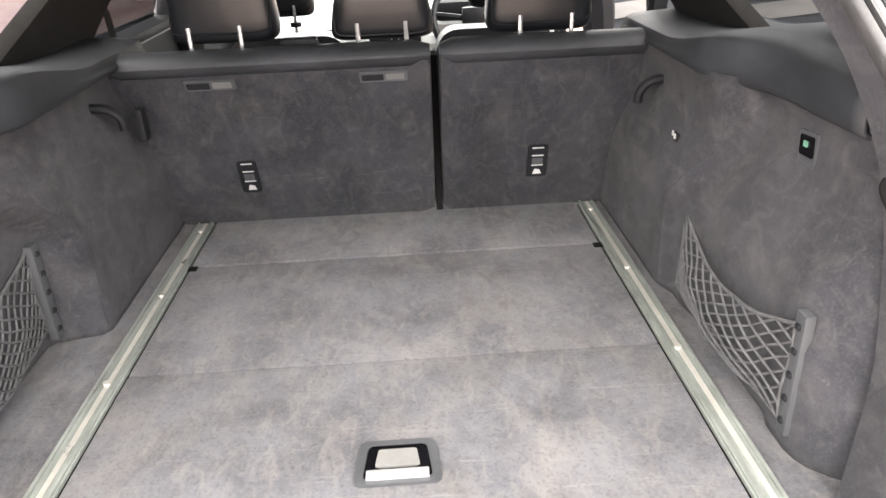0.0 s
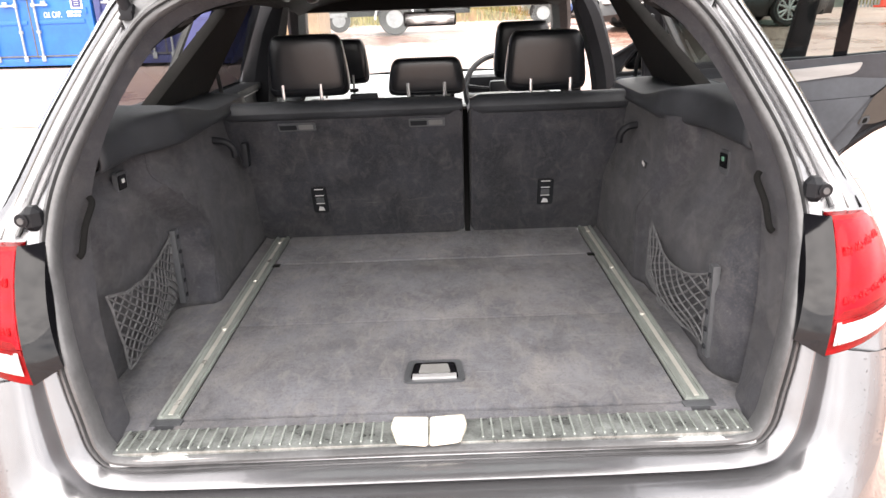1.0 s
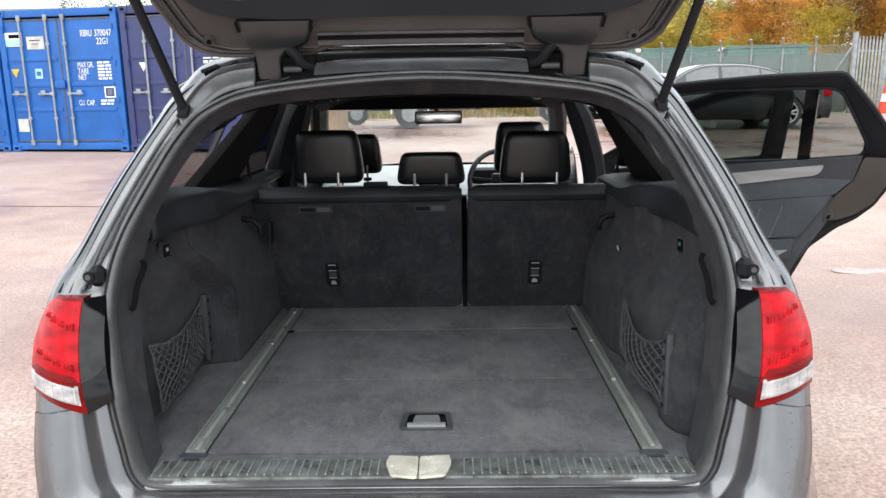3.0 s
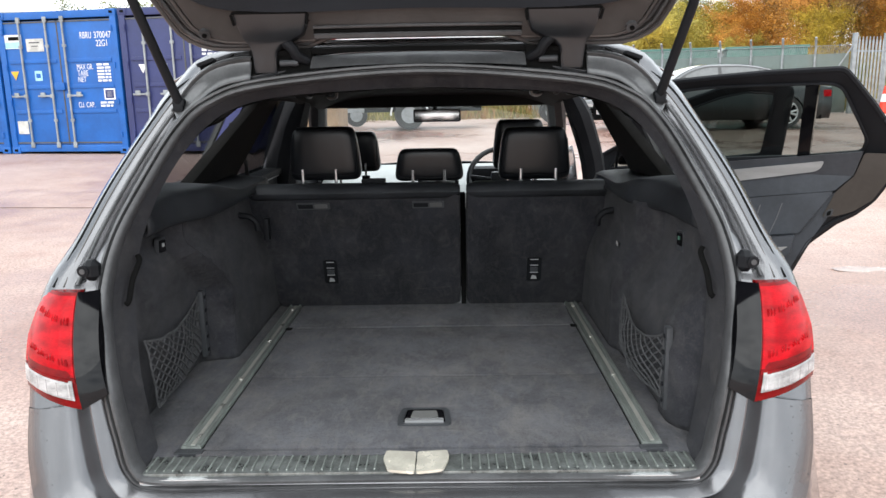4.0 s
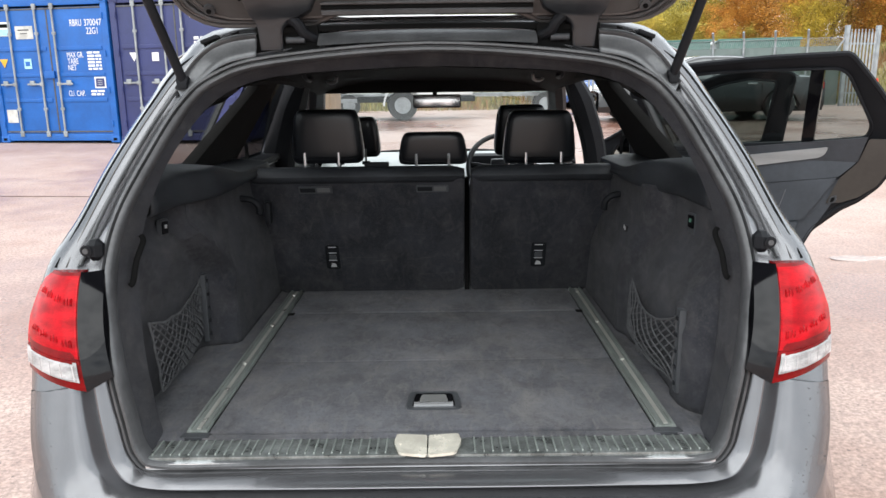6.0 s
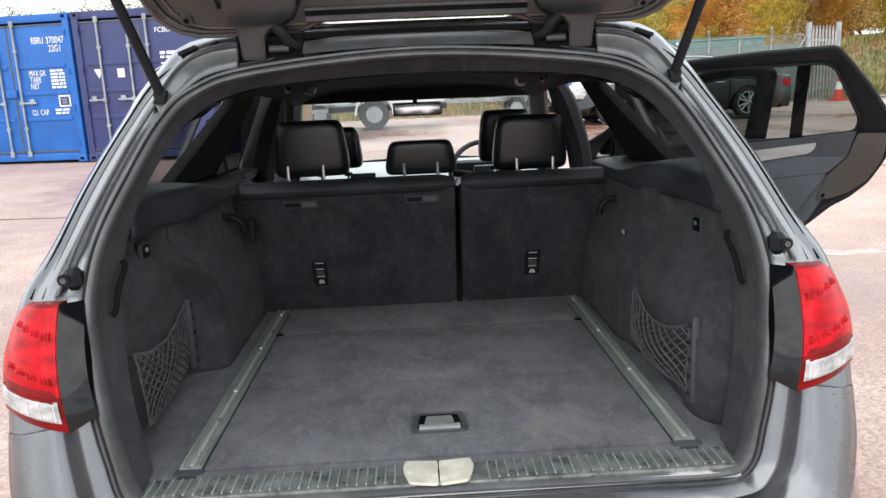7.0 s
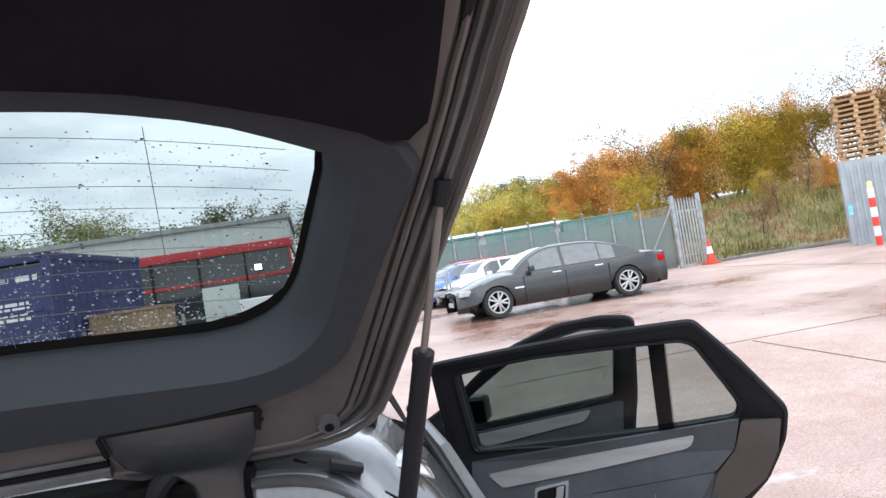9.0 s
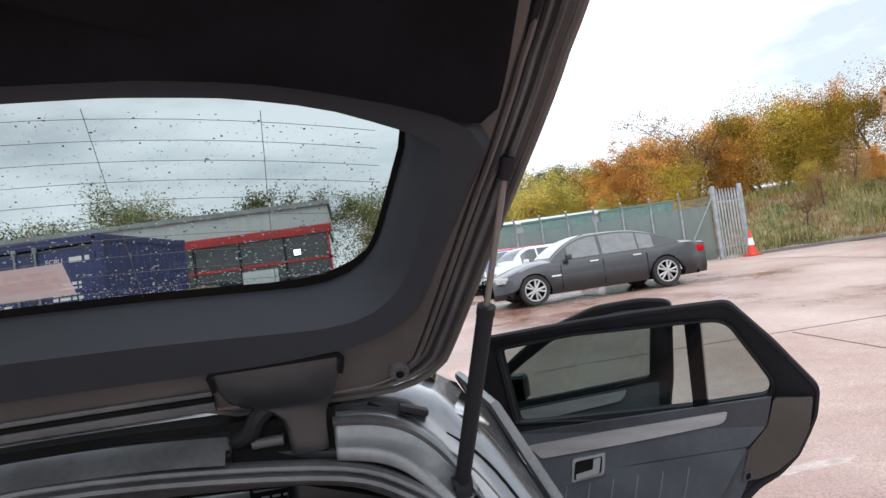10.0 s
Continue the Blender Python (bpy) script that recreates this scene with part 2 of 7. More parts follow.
def box(bm, c, s, bevel=0.0, m=None, seg=2):
    """A box with centre c and sizes s, its edges rounded."""
    at = (m or Matrix.Identity(4)) @ Matrix.Translation(c) @ Matrix.Diagonal((*s, 1))
    vs = bmesh.ops.create_cube(bm, size=1.0, matrix=at)["verts"]
    if bevel:
        bmesh.ops.bevel(bm, geom=list({e for v in vs for e in v.link_edges}), offset=bevel, segments=seg, profile=0.7, affect="EDGES")
    return bm


def boxpart(name, c, s, material, parent, bevel=0.0, label="", m=None, seg=2):
    return part(name, box(bmesh.new(), c, s, bevel, m, seg), material, parent, label)


def cyl(bm, a, b, r, n=16, r2=None):
    a, b = Vector(a), Vector(b)
    return tube(bm, [a, b], [r, r if r2 is None else r2], n)


def prism(bm, pts, fn, d0, d1):
    """An outline (u, v) as a plate between the depths d0 and d1, laid into space by fn(u, v, d)."""
    return loft(bm, [[fn(u, v, d) for u, v in pts] for d in (d0, d1)], True, True)


def ring(bm, outer, inner, fn, d0, d1, di=None):
    """A plate with a hole: both outlines have as many points."""
    e0, e1 = (d0, d1) if di is None else di
    rows = [[fn(u, v, d) for u, v in o] for o, d in ((outer, d0), (outer, d1), (inner, e1), (inner, e0), (outer, d0))]
    return loft(bm, rows, True)


def resample(pts, n):
    """n points at even steps round a closed outline."""
    p = [Vector((*q, 0)) if len(q) == 2 else Vector(q) for q in pts]
    p.append(p[0])
    ls = [(b - a).length for a, b in zip(p, p[1:])]
    total, out, i, gone = sum(ls), [], 0, 0.0
    for k in range(n):
        want = total * k / n
        while gone + ls[i] < want:
            gone += ls[i]
            i += 1
        q = p[i].lerp(p[i + 1], (want - gone) / ls[i])
        out.append((q.x, q.y))
    return out


def rounded(pts, r=0.03, n=5):
    """An outline with its corners rounded."""
    p, out = [Vector(q) for q in pts], []
    k = len(p)
    for i in range(k):
        a, b, c = p[i - 1], p[i], p[(i + 1) % k]
        ra = min(r, 0.45 * (a - b).length, 0.45 * (c - b).length)
        s, e = b + (a - b).normalized() * ra, b + (c - b).normalized() * ra
        for j in range(n + 1):
            t = j / n
            out.append(tuple(s * (1 - t) ** 2 + b * 2 * t * (1 - t) + e * t * t))
    return out


def smooth01(t):
    t = min(1.0, max(0.0, t))
    return t * t * (3 - 2 * t)


def bars(bm, x, y, z, w, rows, h, fn=None, seed=1):
    """Plain bars in place of small print: rows lines of height h."""
    rnd = random.Random(seed)
    for r in range(rows):
        at = 0.0
        while at < w:
            k = min(w - at, h * rnd.uniform(1.2, 4))
            if k > h * 0.4:
                q = [(x + at, z - r * h * 1.6), (x + at + k, z - r * h * 1.6), (x + at + k, z - r * h * 1.6 + h), (x + at, z - r * h * 1.6 + h)]
                prism(bm, q, fn or (lambda u, v, d: Vector((u, y - d, v))), 0.0, 0.002)
            at += k + h * 0.6
    return bm


def words(name, text, size, at, material, parent, label=""):
    """Painted letters as a thin mesh."""
    cu = bpy.data.curves.new(name, "FONT")
    cu.body, cu.size, cu.extrude = text, size, 0.001
    tmp = new(name + "_curve", cu)
    me = bpy.data.meshes.new_from_object(tmp.evaluated_get(bpy.context.evaluated_depsgraph_get()))
    bpy.data.objects.remove(tmp)
    me.materials.clear()
    me.materials.append(material)
    ob = new(name, me)
    ob.parent = parent
    ob.matrix_basis = at
    return tagged(ob, label)

# ==== the estate car, tail towards the camera; x across, y forward ====
car = thing("estate_car", "dark grey metallic estate car with its tailgate and two doors open", "car")
F = 0.62          # height of the load floor
# rear opening, from the middle of the sill round to the middle of the roof
SEAL = [(0, .097, .602), (.35, .097, .600), (.55, .097, .600), (.603, .100, .628), (.624, .110, .70), (.645, .125, .80), (.672, .175, .905),
        (.682, .222, 1.0), (.672, .29, 1.10), (.634, .38, 1.21), (.58, .47, 1.325), (.515, .52, 1.39), (.38, .548, 1.432), (0, .566, 1.461)]
OUTER = [(0, -.075, .50), (.40, -.06, .50), (.66, -.01, .50), (.775, .055, .55), (.815, .10, .65), (.827, .15, .775), (.832, .195, .89),
         (.822, .255, .995), (.795, .36, 1.085), (.765, .47, 1.195), (.705, .575, 1.325), (.630, .622, 1.434), (.495, .655, 1.520), (0, .680, 1.540)]
SIDE = [(0, -.07, .28), (.42, -.055, .28), (.70, .0, .28), (.86, .10, .36), (.905, .28, .60), (.912, .45, .76), (.908, .55, .90),
        (.89, .62, 1.0), (.84, .68, 1.085), (.79, .76, 1.195), (.735, .84, 1.32), (.66, .90, 1.445), (.52, .96, 1.515), (0, 1.0, 1.548)]


def both(pts, n=5):
    """The right half of a ring, smoothed, and its mirror image, as one closed loop."""
    return spline(list(pts) + [(-x, y, z) for x, y, z in pts[-2:0:-1]], n, True)


def shift(pts, grow, back):
    """A ring moved outwards in its plane by grow and forward by back."""
    out = []
    for i, p in enumerate(pts):
        a, b = Vector(pts[max(i - 1, 0)]), Vector(pts[min(i + 1, len(pts) - 1)])
        t = (b - a).normalized()
        nrm = Vector((t.z, 0, -t.x)).normalized()
        if i in (0, len(pts) - 1):
            nrm.x = 0
            nrm.normalize()
        out.append(tuple(Vector(p) + nrm * grow + Vector((0, back, 0))))
    return out


def between(a, b, t, back=0.0):
    return [tuple(Vector(p).lerp(Vector(q), t) + Vector((0, back, 0))) for p, q in zip(a, b)]


N = 5
R_in, R_lip = both(shift(SEAL, 0.004, 0.035), N), both(shift(SEAL, 0.022, 0.03), N)
R_ch = both(between(SEAL, OUTER, 0.36, 0.022), N)
R_edge = both(between(SEAL, OUTER, 0.46, 0.004), N)
R_mid = both([(x, y + {2: .012, 3: .022, 4: .022, 5: .012}.get(k, 0), z) for k, (x, y, z) in enumerate(between(SEAL, OUTER, 0.60, -0.012))], N)
R_mid2 = both(between(SEAL, OUTER, 0.85, -0.014), N)
R_out, R_side = both(OUTER, N), both(SIDE, N)
body = part("rear_body", loft(bmesh.new(), [R_in, R_lip, R_ch, R_edge, R_mid, R_mid2, R_out, R_side], True), PAINT, car, "grey metallic rear quarter panels and bumper", 50)
solid(body, 0.003)
# bumper: a smooth flange under the seal and the outer cover, both ending at the joint below the lamps


def lower(t, back):
    """The lower half of the ring, from the joint on one side to the joint on the other."""
    p = between(SEAL, OUTER, t, back)[:6]
    p[5] = tuple(Vector(p[4]).lerp(Vector(p[5]), .86))
    return spline([(-x, y, z) for x, y, z in p[:0:-1]] + p, 6)


part("bumper_flange", loft(bmesh.new(), [lower(t, b) for t, b in ((.045, .03), (.055, .006), (.08, -.003), (.14, -.012), (.195, -.017), (.212, -.016), (.222, -.008), (.262, .010), (.31, .016))]), PAINT, car, "smooth painted flange of the bumper", 30)
part("bumper_cover", loft(bmesh.new(), [lower(t, b) for t, b in ((.305, .016), (.345, .010), (.385, -.003), (.415, -.012), (.46, -.018), (.56, -.022), (.63, -.022), (.72, -.024), (.85, -.018), (1.0, -.004), (1.04, .02))]), PAINT, car, "grey painted bumper cover", 50)
# rain drops on the bumper
rnd = random.Random(23)
bm = bmesh.new()
bands = [lower(t, b) for t, b in ((.63, -.021), (.72, -.024), (.85, -.018), (1.0, -.004))]
for _ in range(420):
    k, i, u, w = rnd.randrange(3), rnd.randrange(len(bands[0]) - 1), rnd.random(), rnd.random()
    a, b, c, d = bands[k][i], bands[k][i + 1], bands[k + 1][i], bands[k + 1][i + 1]
    p = a.lerp(b, u).lerp(c.lerp(d, u), w)
    nrm = (c - a).cross(b - a).normalized()
    if nrm.y > 0:
        nrm = -nrm
    r = rnd.choice((.0010, .0013, .0016, .0022))
    e1 = nrm.orthogonal().normalized()
    e2 = nrm.cross(e1)
    top_ = bm.verts.new(p + nrm * r * .6)
    rim = [bm.verts.new(p - nrm * .0004 + e1 * r * math.cos(q) + e2 * r * math.sin(q)) for q in (2 * math.pi * j / 7 for j in range(7))]
    for j in range(7):
        bm.faces.new((rim[j], rim[(j + 1) % 7], top_))
tagged(part("bumper_drop", bm, mat("bumper_water_bead", (0.10, 0.10, 0.105), 0.08, metal=0.5, var=0.4, coat=0.3, scale=40), car, "", 70), kind="stuff")
# the rubber seal: a fat bulb on a lip, the whole way round the opening
seal_rows = [both(shift(SEAL, g, b), N) for g, b in ((0.010, 0.03), (0.012, 0.002), (0.009, -0.007), (0.004, -0.008), (0.001, 0.004), (-0.001, 0.004), (-0.004, -0.010), (-0.010, -0.011), (-0.015, -0.004), (-0.016, 0.016), (-0.012, 0.036))]
part("boot_seal", loft(bmesh.new(), seal_rows, True), RUBBER, car, "grey rubber seal round the boot opening", 60)
# felt-covered inner frame behind the seal
HEADER = both(shift(SEAL, -0.010, 0.02), N)
DEEP = [(0, .20, .612), (.35, .20, .612), (.565, .20, .612), (.60, .23, .63), (.620, .25, .70), (.638, .27, .80), (.658, .32, .905), (.664, .36, 1.0),
        (.652, .40, 1.09), (.612, .45, 1.20), (.558, .535, 1.30), (.49, .59, 1.36), (.36, .62, 1.395), (0, .64, 1.412)]
# dark filler between that frame and the headlining
bm = bmesh.new()
loft(bm, [[Vector((sx * x, y + o, z + h)) for sx, x, y, z in [(-1, *p) for p in DEEP[10:]] + [(1, *p) for p in DEEP[-2:9:-1]]] for o, h in ((-.004, .002), (.03, .016), (.20, .03))])
part("header_filler", bm, BLACKMATT, car)
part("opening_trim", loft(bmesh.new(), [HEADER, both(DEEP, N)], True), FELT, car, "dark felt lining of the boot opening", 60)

# sill plate with ribs and a bright middle
bm = bmesh.new()
box(bm, (0, .137, .617), (1.17, .075, .012), 0.004)
part("sill_plate", bm, SILL, car, "ribbed aluminium loading sill plate")
bm = bmesh.new()
for i in range(63):
    x = -.575 + i * 1.15 / 62
    if abs(x + .005) > .082:
        box(bm, (x, .14, .6235), (.0042, .064, .005), 0.001, seg=1)
tagged(part("sill_rib", bm, ALU, car, "raised bright ribs of the sill plate"), kind="stuff")
bm = bmesh.new()
for sx in (-1, 1):
    o = rounded([(-.006 + sx * .0015, .177), (-.006 + sx * .066, .177), (-.006 + sx * .071, .140), (-.006 + sx * .058, .094), (-.006 + sx * .0015, .088)], .008)
    prism(bm, o, lambda u, v, d: Vector((u, v, .6225 + d + .004 * ((u + .006) / .07) ** 2)), 0, .006)
part("striker_plate", bm, mat("brass_toned_steel", (0.74, 0.70, 0.60), 0.25, metal=0.35, var=0.15, scale=25), car, "polished striker cover plate in the middle of the sill")
bm = bmesh.new()
box(bm, (0, .098, .607), (1.17, .016, .014), 0.005)
part("sill_lip", bm, CHROME, car, "bright front lip of the sill plate")

# tail lamps
def lamp(side):
    """One wrap-round tail lamp: red housing, darker bands and a clear strip."""
    def at(u, v, d):
        # u from the inner to the outer edge, v from bottom to top
        z = 0.781 + v * .209
        inner = .680 + .036 * v
        outer = .832 + .006 * v - .03 * max(0, v - .55)
        x = inner + (outer - inner) * u
        y = .095 + .115 * v * v * .9 + .075 * u * u - .004
        return Vector((side * x, y - d, z + .012 * (1 - u) * (v - .5) - .012 * u * (1 - v) + .03 * u * (1 - v)))
    def slab(u0, u1, v0, v1, d0, d1, k=8):
        bm = bmesh.new()
        rows = []
        for d in (d0, d1):
            rows += [[at(u0 + (u1 - u0) * i / k, v0 + (v1 - v0) * j / k, d - (0.006 if d == d1 and (i in (0, k) or j in (0, k)) else 0)) for i in range(k + 1)] for j in range(k + 1)]
        vs = [[bm.verts.new(p) for p in r] for r in rows]
        for base in (0, k + 1):
            for j in range(k):
                for i in range(k):
                    bm.faces.new((vs[base + j][i], vs[base + j][i + 1], vs[base + j + 1][i + 1], vs[base + j + 1][i]))
        for i in range(k):
            for j in (0, k):
                bm.faces.new((vs[j][i], vs[j][i + 1], vs[k + 1 + j][i + 1], vs[k + 1 + j][i]))
                bm.faces.new((vs[i][j], vs[i + 1][j], vs[k + 2 + i][j], vs[k + 1 + i][j]))
        return bm
    hold = part("tail_lamp", slab(0, 1.03, 0, 1, -.02, .0105), LENSDARK, car, "red wrap-round tail lamp with a clear lower strip")
    part("red_lens", slab(.03, 1.01, .30, .975, .008, .0125), LENSRED, hold, "bright red lens")
    part("reverse_lens", slab(.06, 1.0, .09, .27, .011, .0155), LENSWHITE, hold, "clear reversing lamp strip")
    part("lamp_band", slab(.02, 1.0, .25, .29, .009, .0125), LENSDARK, hold, "deep red dividing band")
    for v0 in (.40, .74):
        for i in range(4):
            for q in range(3):
                part("led_cell", slab(.10 + i * .2 + .055 * q, .14 + i * .2 + .055 * q, v0 + .02 * i, v0 + .06 + .02 * i + .012 * (q % 2), .0118, .0180, 2), LENSMID, hold)
    for i in range(5):
        bm = bmesh.new()
        loft(bm, [[at(.1 + i * .18, .11, .0165), at(.1 + i * .18 + .012, .11, .0165)], [at(.1 + i * .18, .25, .0165), at(.1 + i * .18 + .012, .25, .0165)]])
        part("reflector_rib", bm, CHROME, hold)
    # gloss black filler between the lamp and the opening
    rows = [[], [], [], [], []]
    for k in range(13):
        v = k / 12
        edge = at(0, v, 0)
        xb, xa = abs(edge.x) + .002, abs(edge.x) - .042 + .004 * v
        for row, x, dy in zip(rows, (xa, xa, (xa + xb) / 2, xb, xb), (.045, .018, .002, -.006, .03)):
            row.append(Vector((side * x, edge.y + dy, edge.z + .022 * (xb - x) / (xb - xa) * (1 - v))))
    part("lamp_filler", loft(bmesh.new(), rows), GLOSSBLACK, car, "gloss black panel beside the tail lamp", 50)
    # rubber-tipped stop block for the tailgate
    bm = bmesh.new()
    box(bm, (side * .702, .230, 1.035), (.034, .036, .046), .011, None, 1)
    stop = part("stop_block", bm, PLASTIC, car, "black tailgate stop block")
    bm = bmesh.new()
    cyl(bm, (side * .712, .235, 1.038), (side * .713, .209, 1.036), .0125, 14)
    part("stop_washer", bm, PLASTIC, stop)
    bm = bmesh.new()
    cyl(bm, (side * .713, .212, 1.036), (side * .713, .206, 1.036), .006, 12)
    part("screw", bm, RUBBER, stop)


lamp(1)
lamp(-1)
for sx in (-1, 1):
    # panel gap along the pillar and the folded edge of the drain channel
    for t, back, r, mt in ((.80, -.0135, .0028, BLACKMATT), (.44, .004, .004, RUBBER), (.62, -.0125, .0022, PAINT_DULL)):
        bm = bmesh.new()
        tube(bm, spline([(sx * x, y, z) for x, y, z in between(SEAL, OUTER, t, back)[7:13]], 6), r, 6)
        part("pillar_gap" if mt is BLACKMATT else "channel_edge", bm, mt, car)
    # joint between the bumper and the quarter panel
    bm = bmesh.new()
    tube(bm, spline([(sx * .648, .124, .792), (sx * .664, .130, .788), (sx * .682, .126, .782), (sx * .696, .106, .772)], 4), .003, 6)
    part("bumper_joint", bm, BLACKMATT, car)

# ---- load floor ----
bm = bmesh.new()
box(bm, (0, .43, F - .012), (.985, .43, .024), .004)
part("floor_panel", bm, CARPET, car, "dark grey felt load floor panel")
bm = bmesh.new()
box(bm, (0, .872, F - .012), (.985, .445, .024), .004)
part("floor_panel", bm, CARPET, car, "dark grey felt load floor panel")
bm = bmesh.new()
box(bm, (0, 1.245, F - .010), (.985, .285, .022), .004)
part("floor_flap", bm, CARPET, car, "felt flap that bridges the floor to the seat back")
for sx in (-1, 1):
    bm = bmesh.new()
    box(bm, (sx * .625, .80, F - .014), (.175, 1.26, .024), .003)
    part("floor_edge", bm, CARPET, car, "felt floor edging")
    bm = bmesh.new()
    box(bm, (sx * .519, .79, F + .0005), (.046, 1.145, .008), .0015)
    rail = part("cargo_rail", bm, ALU, car, "aluminium lashing rail with a slotted track")
    for off, w, hgt in ((-.017, .006, .007), (.017, .006, .007)):
        bm = bmesh.new()
        box(bm, (sx * .519 + off, .79, F + .0065), (w, 1.14, .005), .0015)
        part("rail_lip", bm, ALU, rail)
    bm = bmesh.new()
    box(bm, (sx * .519 + .002, .79, F + .0052), (.009, 1.13, .002), 0)
    part("rail_slot", bm, STEEL, rail, "worn groove of the rail")
    for y in (.62, .95, 1.30):
        bm = bmesh.new()
        cyl(bm, (sx * .519, y, F + .003), (sx * .519, y, F + .010), .0065, 12)
        part("rail_stud", bm, STEEL, rail)
    bm = bmesh.new()
    box(bm, (sx * .519, .206, F - .005), (.062, .022, .012), .003)
    part("rail_end", bm, PLASTIC_GREY, car, "black end cap of the rail")
    bm = bmesh.new()
    box(bm, (sx * .488, 1.085, F + .001), (.026, .022, .004), .001)
    part("floor_notch", bm, BLACKMATT, car)
boxpart("floor_strip", (0, .193, F - .013), (1.0, .034, .022), CARPET, car, .003)
boxpart("floor_base", (0, .82, F - .04), (1.36, 1.20, .024), BLACKMATT, car)
# folding floor handle in its recess
def onfloor(u, v, d):
    return Vector((.004 + u, .366 + v, F + d))
o = resample(rounded([(-.066, -.046), (.066, -.046), (.058, .05), (-.058, .05)], .014), 48)
i = resample(rounded([(-.052, -.034), (.052, -.034), (.045, .038), (-.045, .038)], .008), 48)
han = part("floor_handle", ring(bmesh.new(), o, i, onfloor, -.004, .005), PLASTIC_GREY, car, "grey framed floor handle with a chrome grip")
part("handle_well", prism(bmesh.new(), i, onfloor, .0005, .0018), BLACKMATT, han)
part("handle_frame", ring(bmesh.new(), resample(rounded([(-.05, -.032), (.05, -.032), (.043, .036), (-.043, .036)], .006), 40),
     resample(rounded([(-.032, -.014), (.032, -.014), (.03, .022), (-.03, .022)], .006), 40), onfloor, .002, .006), GLOSSBLACK, han)
bm = bmesh.new()
box(bm, (.004, .337, F + .007), (.094, .017, .008), .003)
part("grip", bm, CHROME, han, "chrome grip bar")
part("grip_plate", prism(bmesh.new(), rounded([(-.034, -.012), (.034, -.012), (.029, .026), (-.029, .026)], .005), onfloor, .003, .0078), mat("satin_plate", (0.25, 0.25, 0.245), 0.35, metal=0.4, var=0.1, scale=30), han, "satin silver plate of the grip")

# ---- side walls of the load space ----
def arch_edge(z):
    """Where the wheel arch begins on the left, further back towards the ledge."""
    return .785 - .165 * smooth01((z - .83) / .19)


def wall_left(y, z):
    arch = smooth01((y - arch_edge(z)) / .034)
    x = -.688 + .100 * arch * (1 - .25 * smooth01((z - .80) / .2)) - .02 * smooth01((z - .92) / .1) * arch
    x += .012 * math.sin(z * 9) * (1 - arch)
    return x - .03 * smooth01((z - .97) / .06) * smooth01((.9 - y) / .3)


def wall_right(y, z):
    up = smooth01((z - .80) / .21)
    fwd = smooth01((y - (.83 - .10 * up)) / .06)
    pocket = .010 * smooth01((y - .40) / .03) * (1 - smooth01((y - .72) / .07)) * (1 - up)
    return .588 + pocket + .092 * up * (1 - .72 * fwd) - .020 * fwd * (1 - up) + .075 * smooth01((.345 - y) / .145)


def skin(fn, y0, y1, z0, z1, ny, nz):
    bm = bmesh.new()
    rows = []
    for j in range(nz + 1):
        z = z0 + (z1 - z0) * j / nz
        ya = y0 + .125 * smooth01((z - .66) / .36)
        row = []
        for i in range(ny + 1):
            y = ya + (y1 - ya) * i / ny
            zz = z0 + (z1 - z0) * j / nz
            x = fn(y, zz)
            row.append(Vector((x + (.055 if x > 0 else -.01) * smooth01((ya + .075 - y) / .075), y, zz)))
        rows.append(row)
    return loft(bm, rows)


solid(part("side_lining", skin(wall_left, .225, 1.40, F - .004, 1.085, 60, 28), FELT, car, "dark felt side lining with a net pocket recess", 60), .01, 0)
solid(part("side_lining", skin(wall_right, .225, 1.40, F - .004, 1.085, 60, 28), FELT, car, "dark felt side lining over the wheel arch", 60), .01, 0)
for sx, fn in ((-1, wall_left), (1, wall_right)):
    # soft padded ledge under the quarter window
    def ledge(y, k):
        top = 1.152 - .042 * smooth01((y - .75) / .35)
        xin = .674 - .058 * smooth01((y - .58) / .18) if sx < 0 else .680 - .060 * smooth01((y - .66) / .22)
        far = .735 + .12 * smooth01((y - .45) / .4)
        xs = [xin + .004, xin - .016, xin - .010, xin + .012, max(xin + .025, far - .06), max(xin + .03, far)]
        zs = [1.070, 1.078, top - .022, top, top + .008, top + .010]
        return Vector((sx * xs[k], y, zs[k]))
    rows = [spline([ledge(.43 + .97 * i / 24, k) for k in range(6)], 3) for i in range(25)]
    solid(part("window_ledge", loft(bmesh.new(), rows), LEDGE, car, "black soft-touch ledge below the quarter window", 50), .008, 0)
    # sewn seam where the lining changes direction
    bm = bmesh.new()
    line = []
    for i in range(25):
        z = F + .01 + (1.068 - F - .01) * i / 24
        y = arch_edge(z) + .034 if sx < 0 else .885 - .11 * smooth01((z - .80) / .19)
        line.append((fn(y, z) - sx * .0045, y, z))
    tube(bm, line, .0016, 6)
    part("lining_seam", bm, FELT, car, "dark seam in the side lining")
    # grab recess and its loop by the opening
    bm = bmesh.new()
    tube(bm, spline([(sx * .655, .268, .945), (sx * .648, .272, .955), (sx * .648, .30, .995), (sx * .644, .335, 1.03), (sx * .652, .345, 1.042)], 5), .0042, 8, flat=1.5)
    part("pull_handle", bm, BLACKMATT, car, "black pull loop at the edge of the opening")
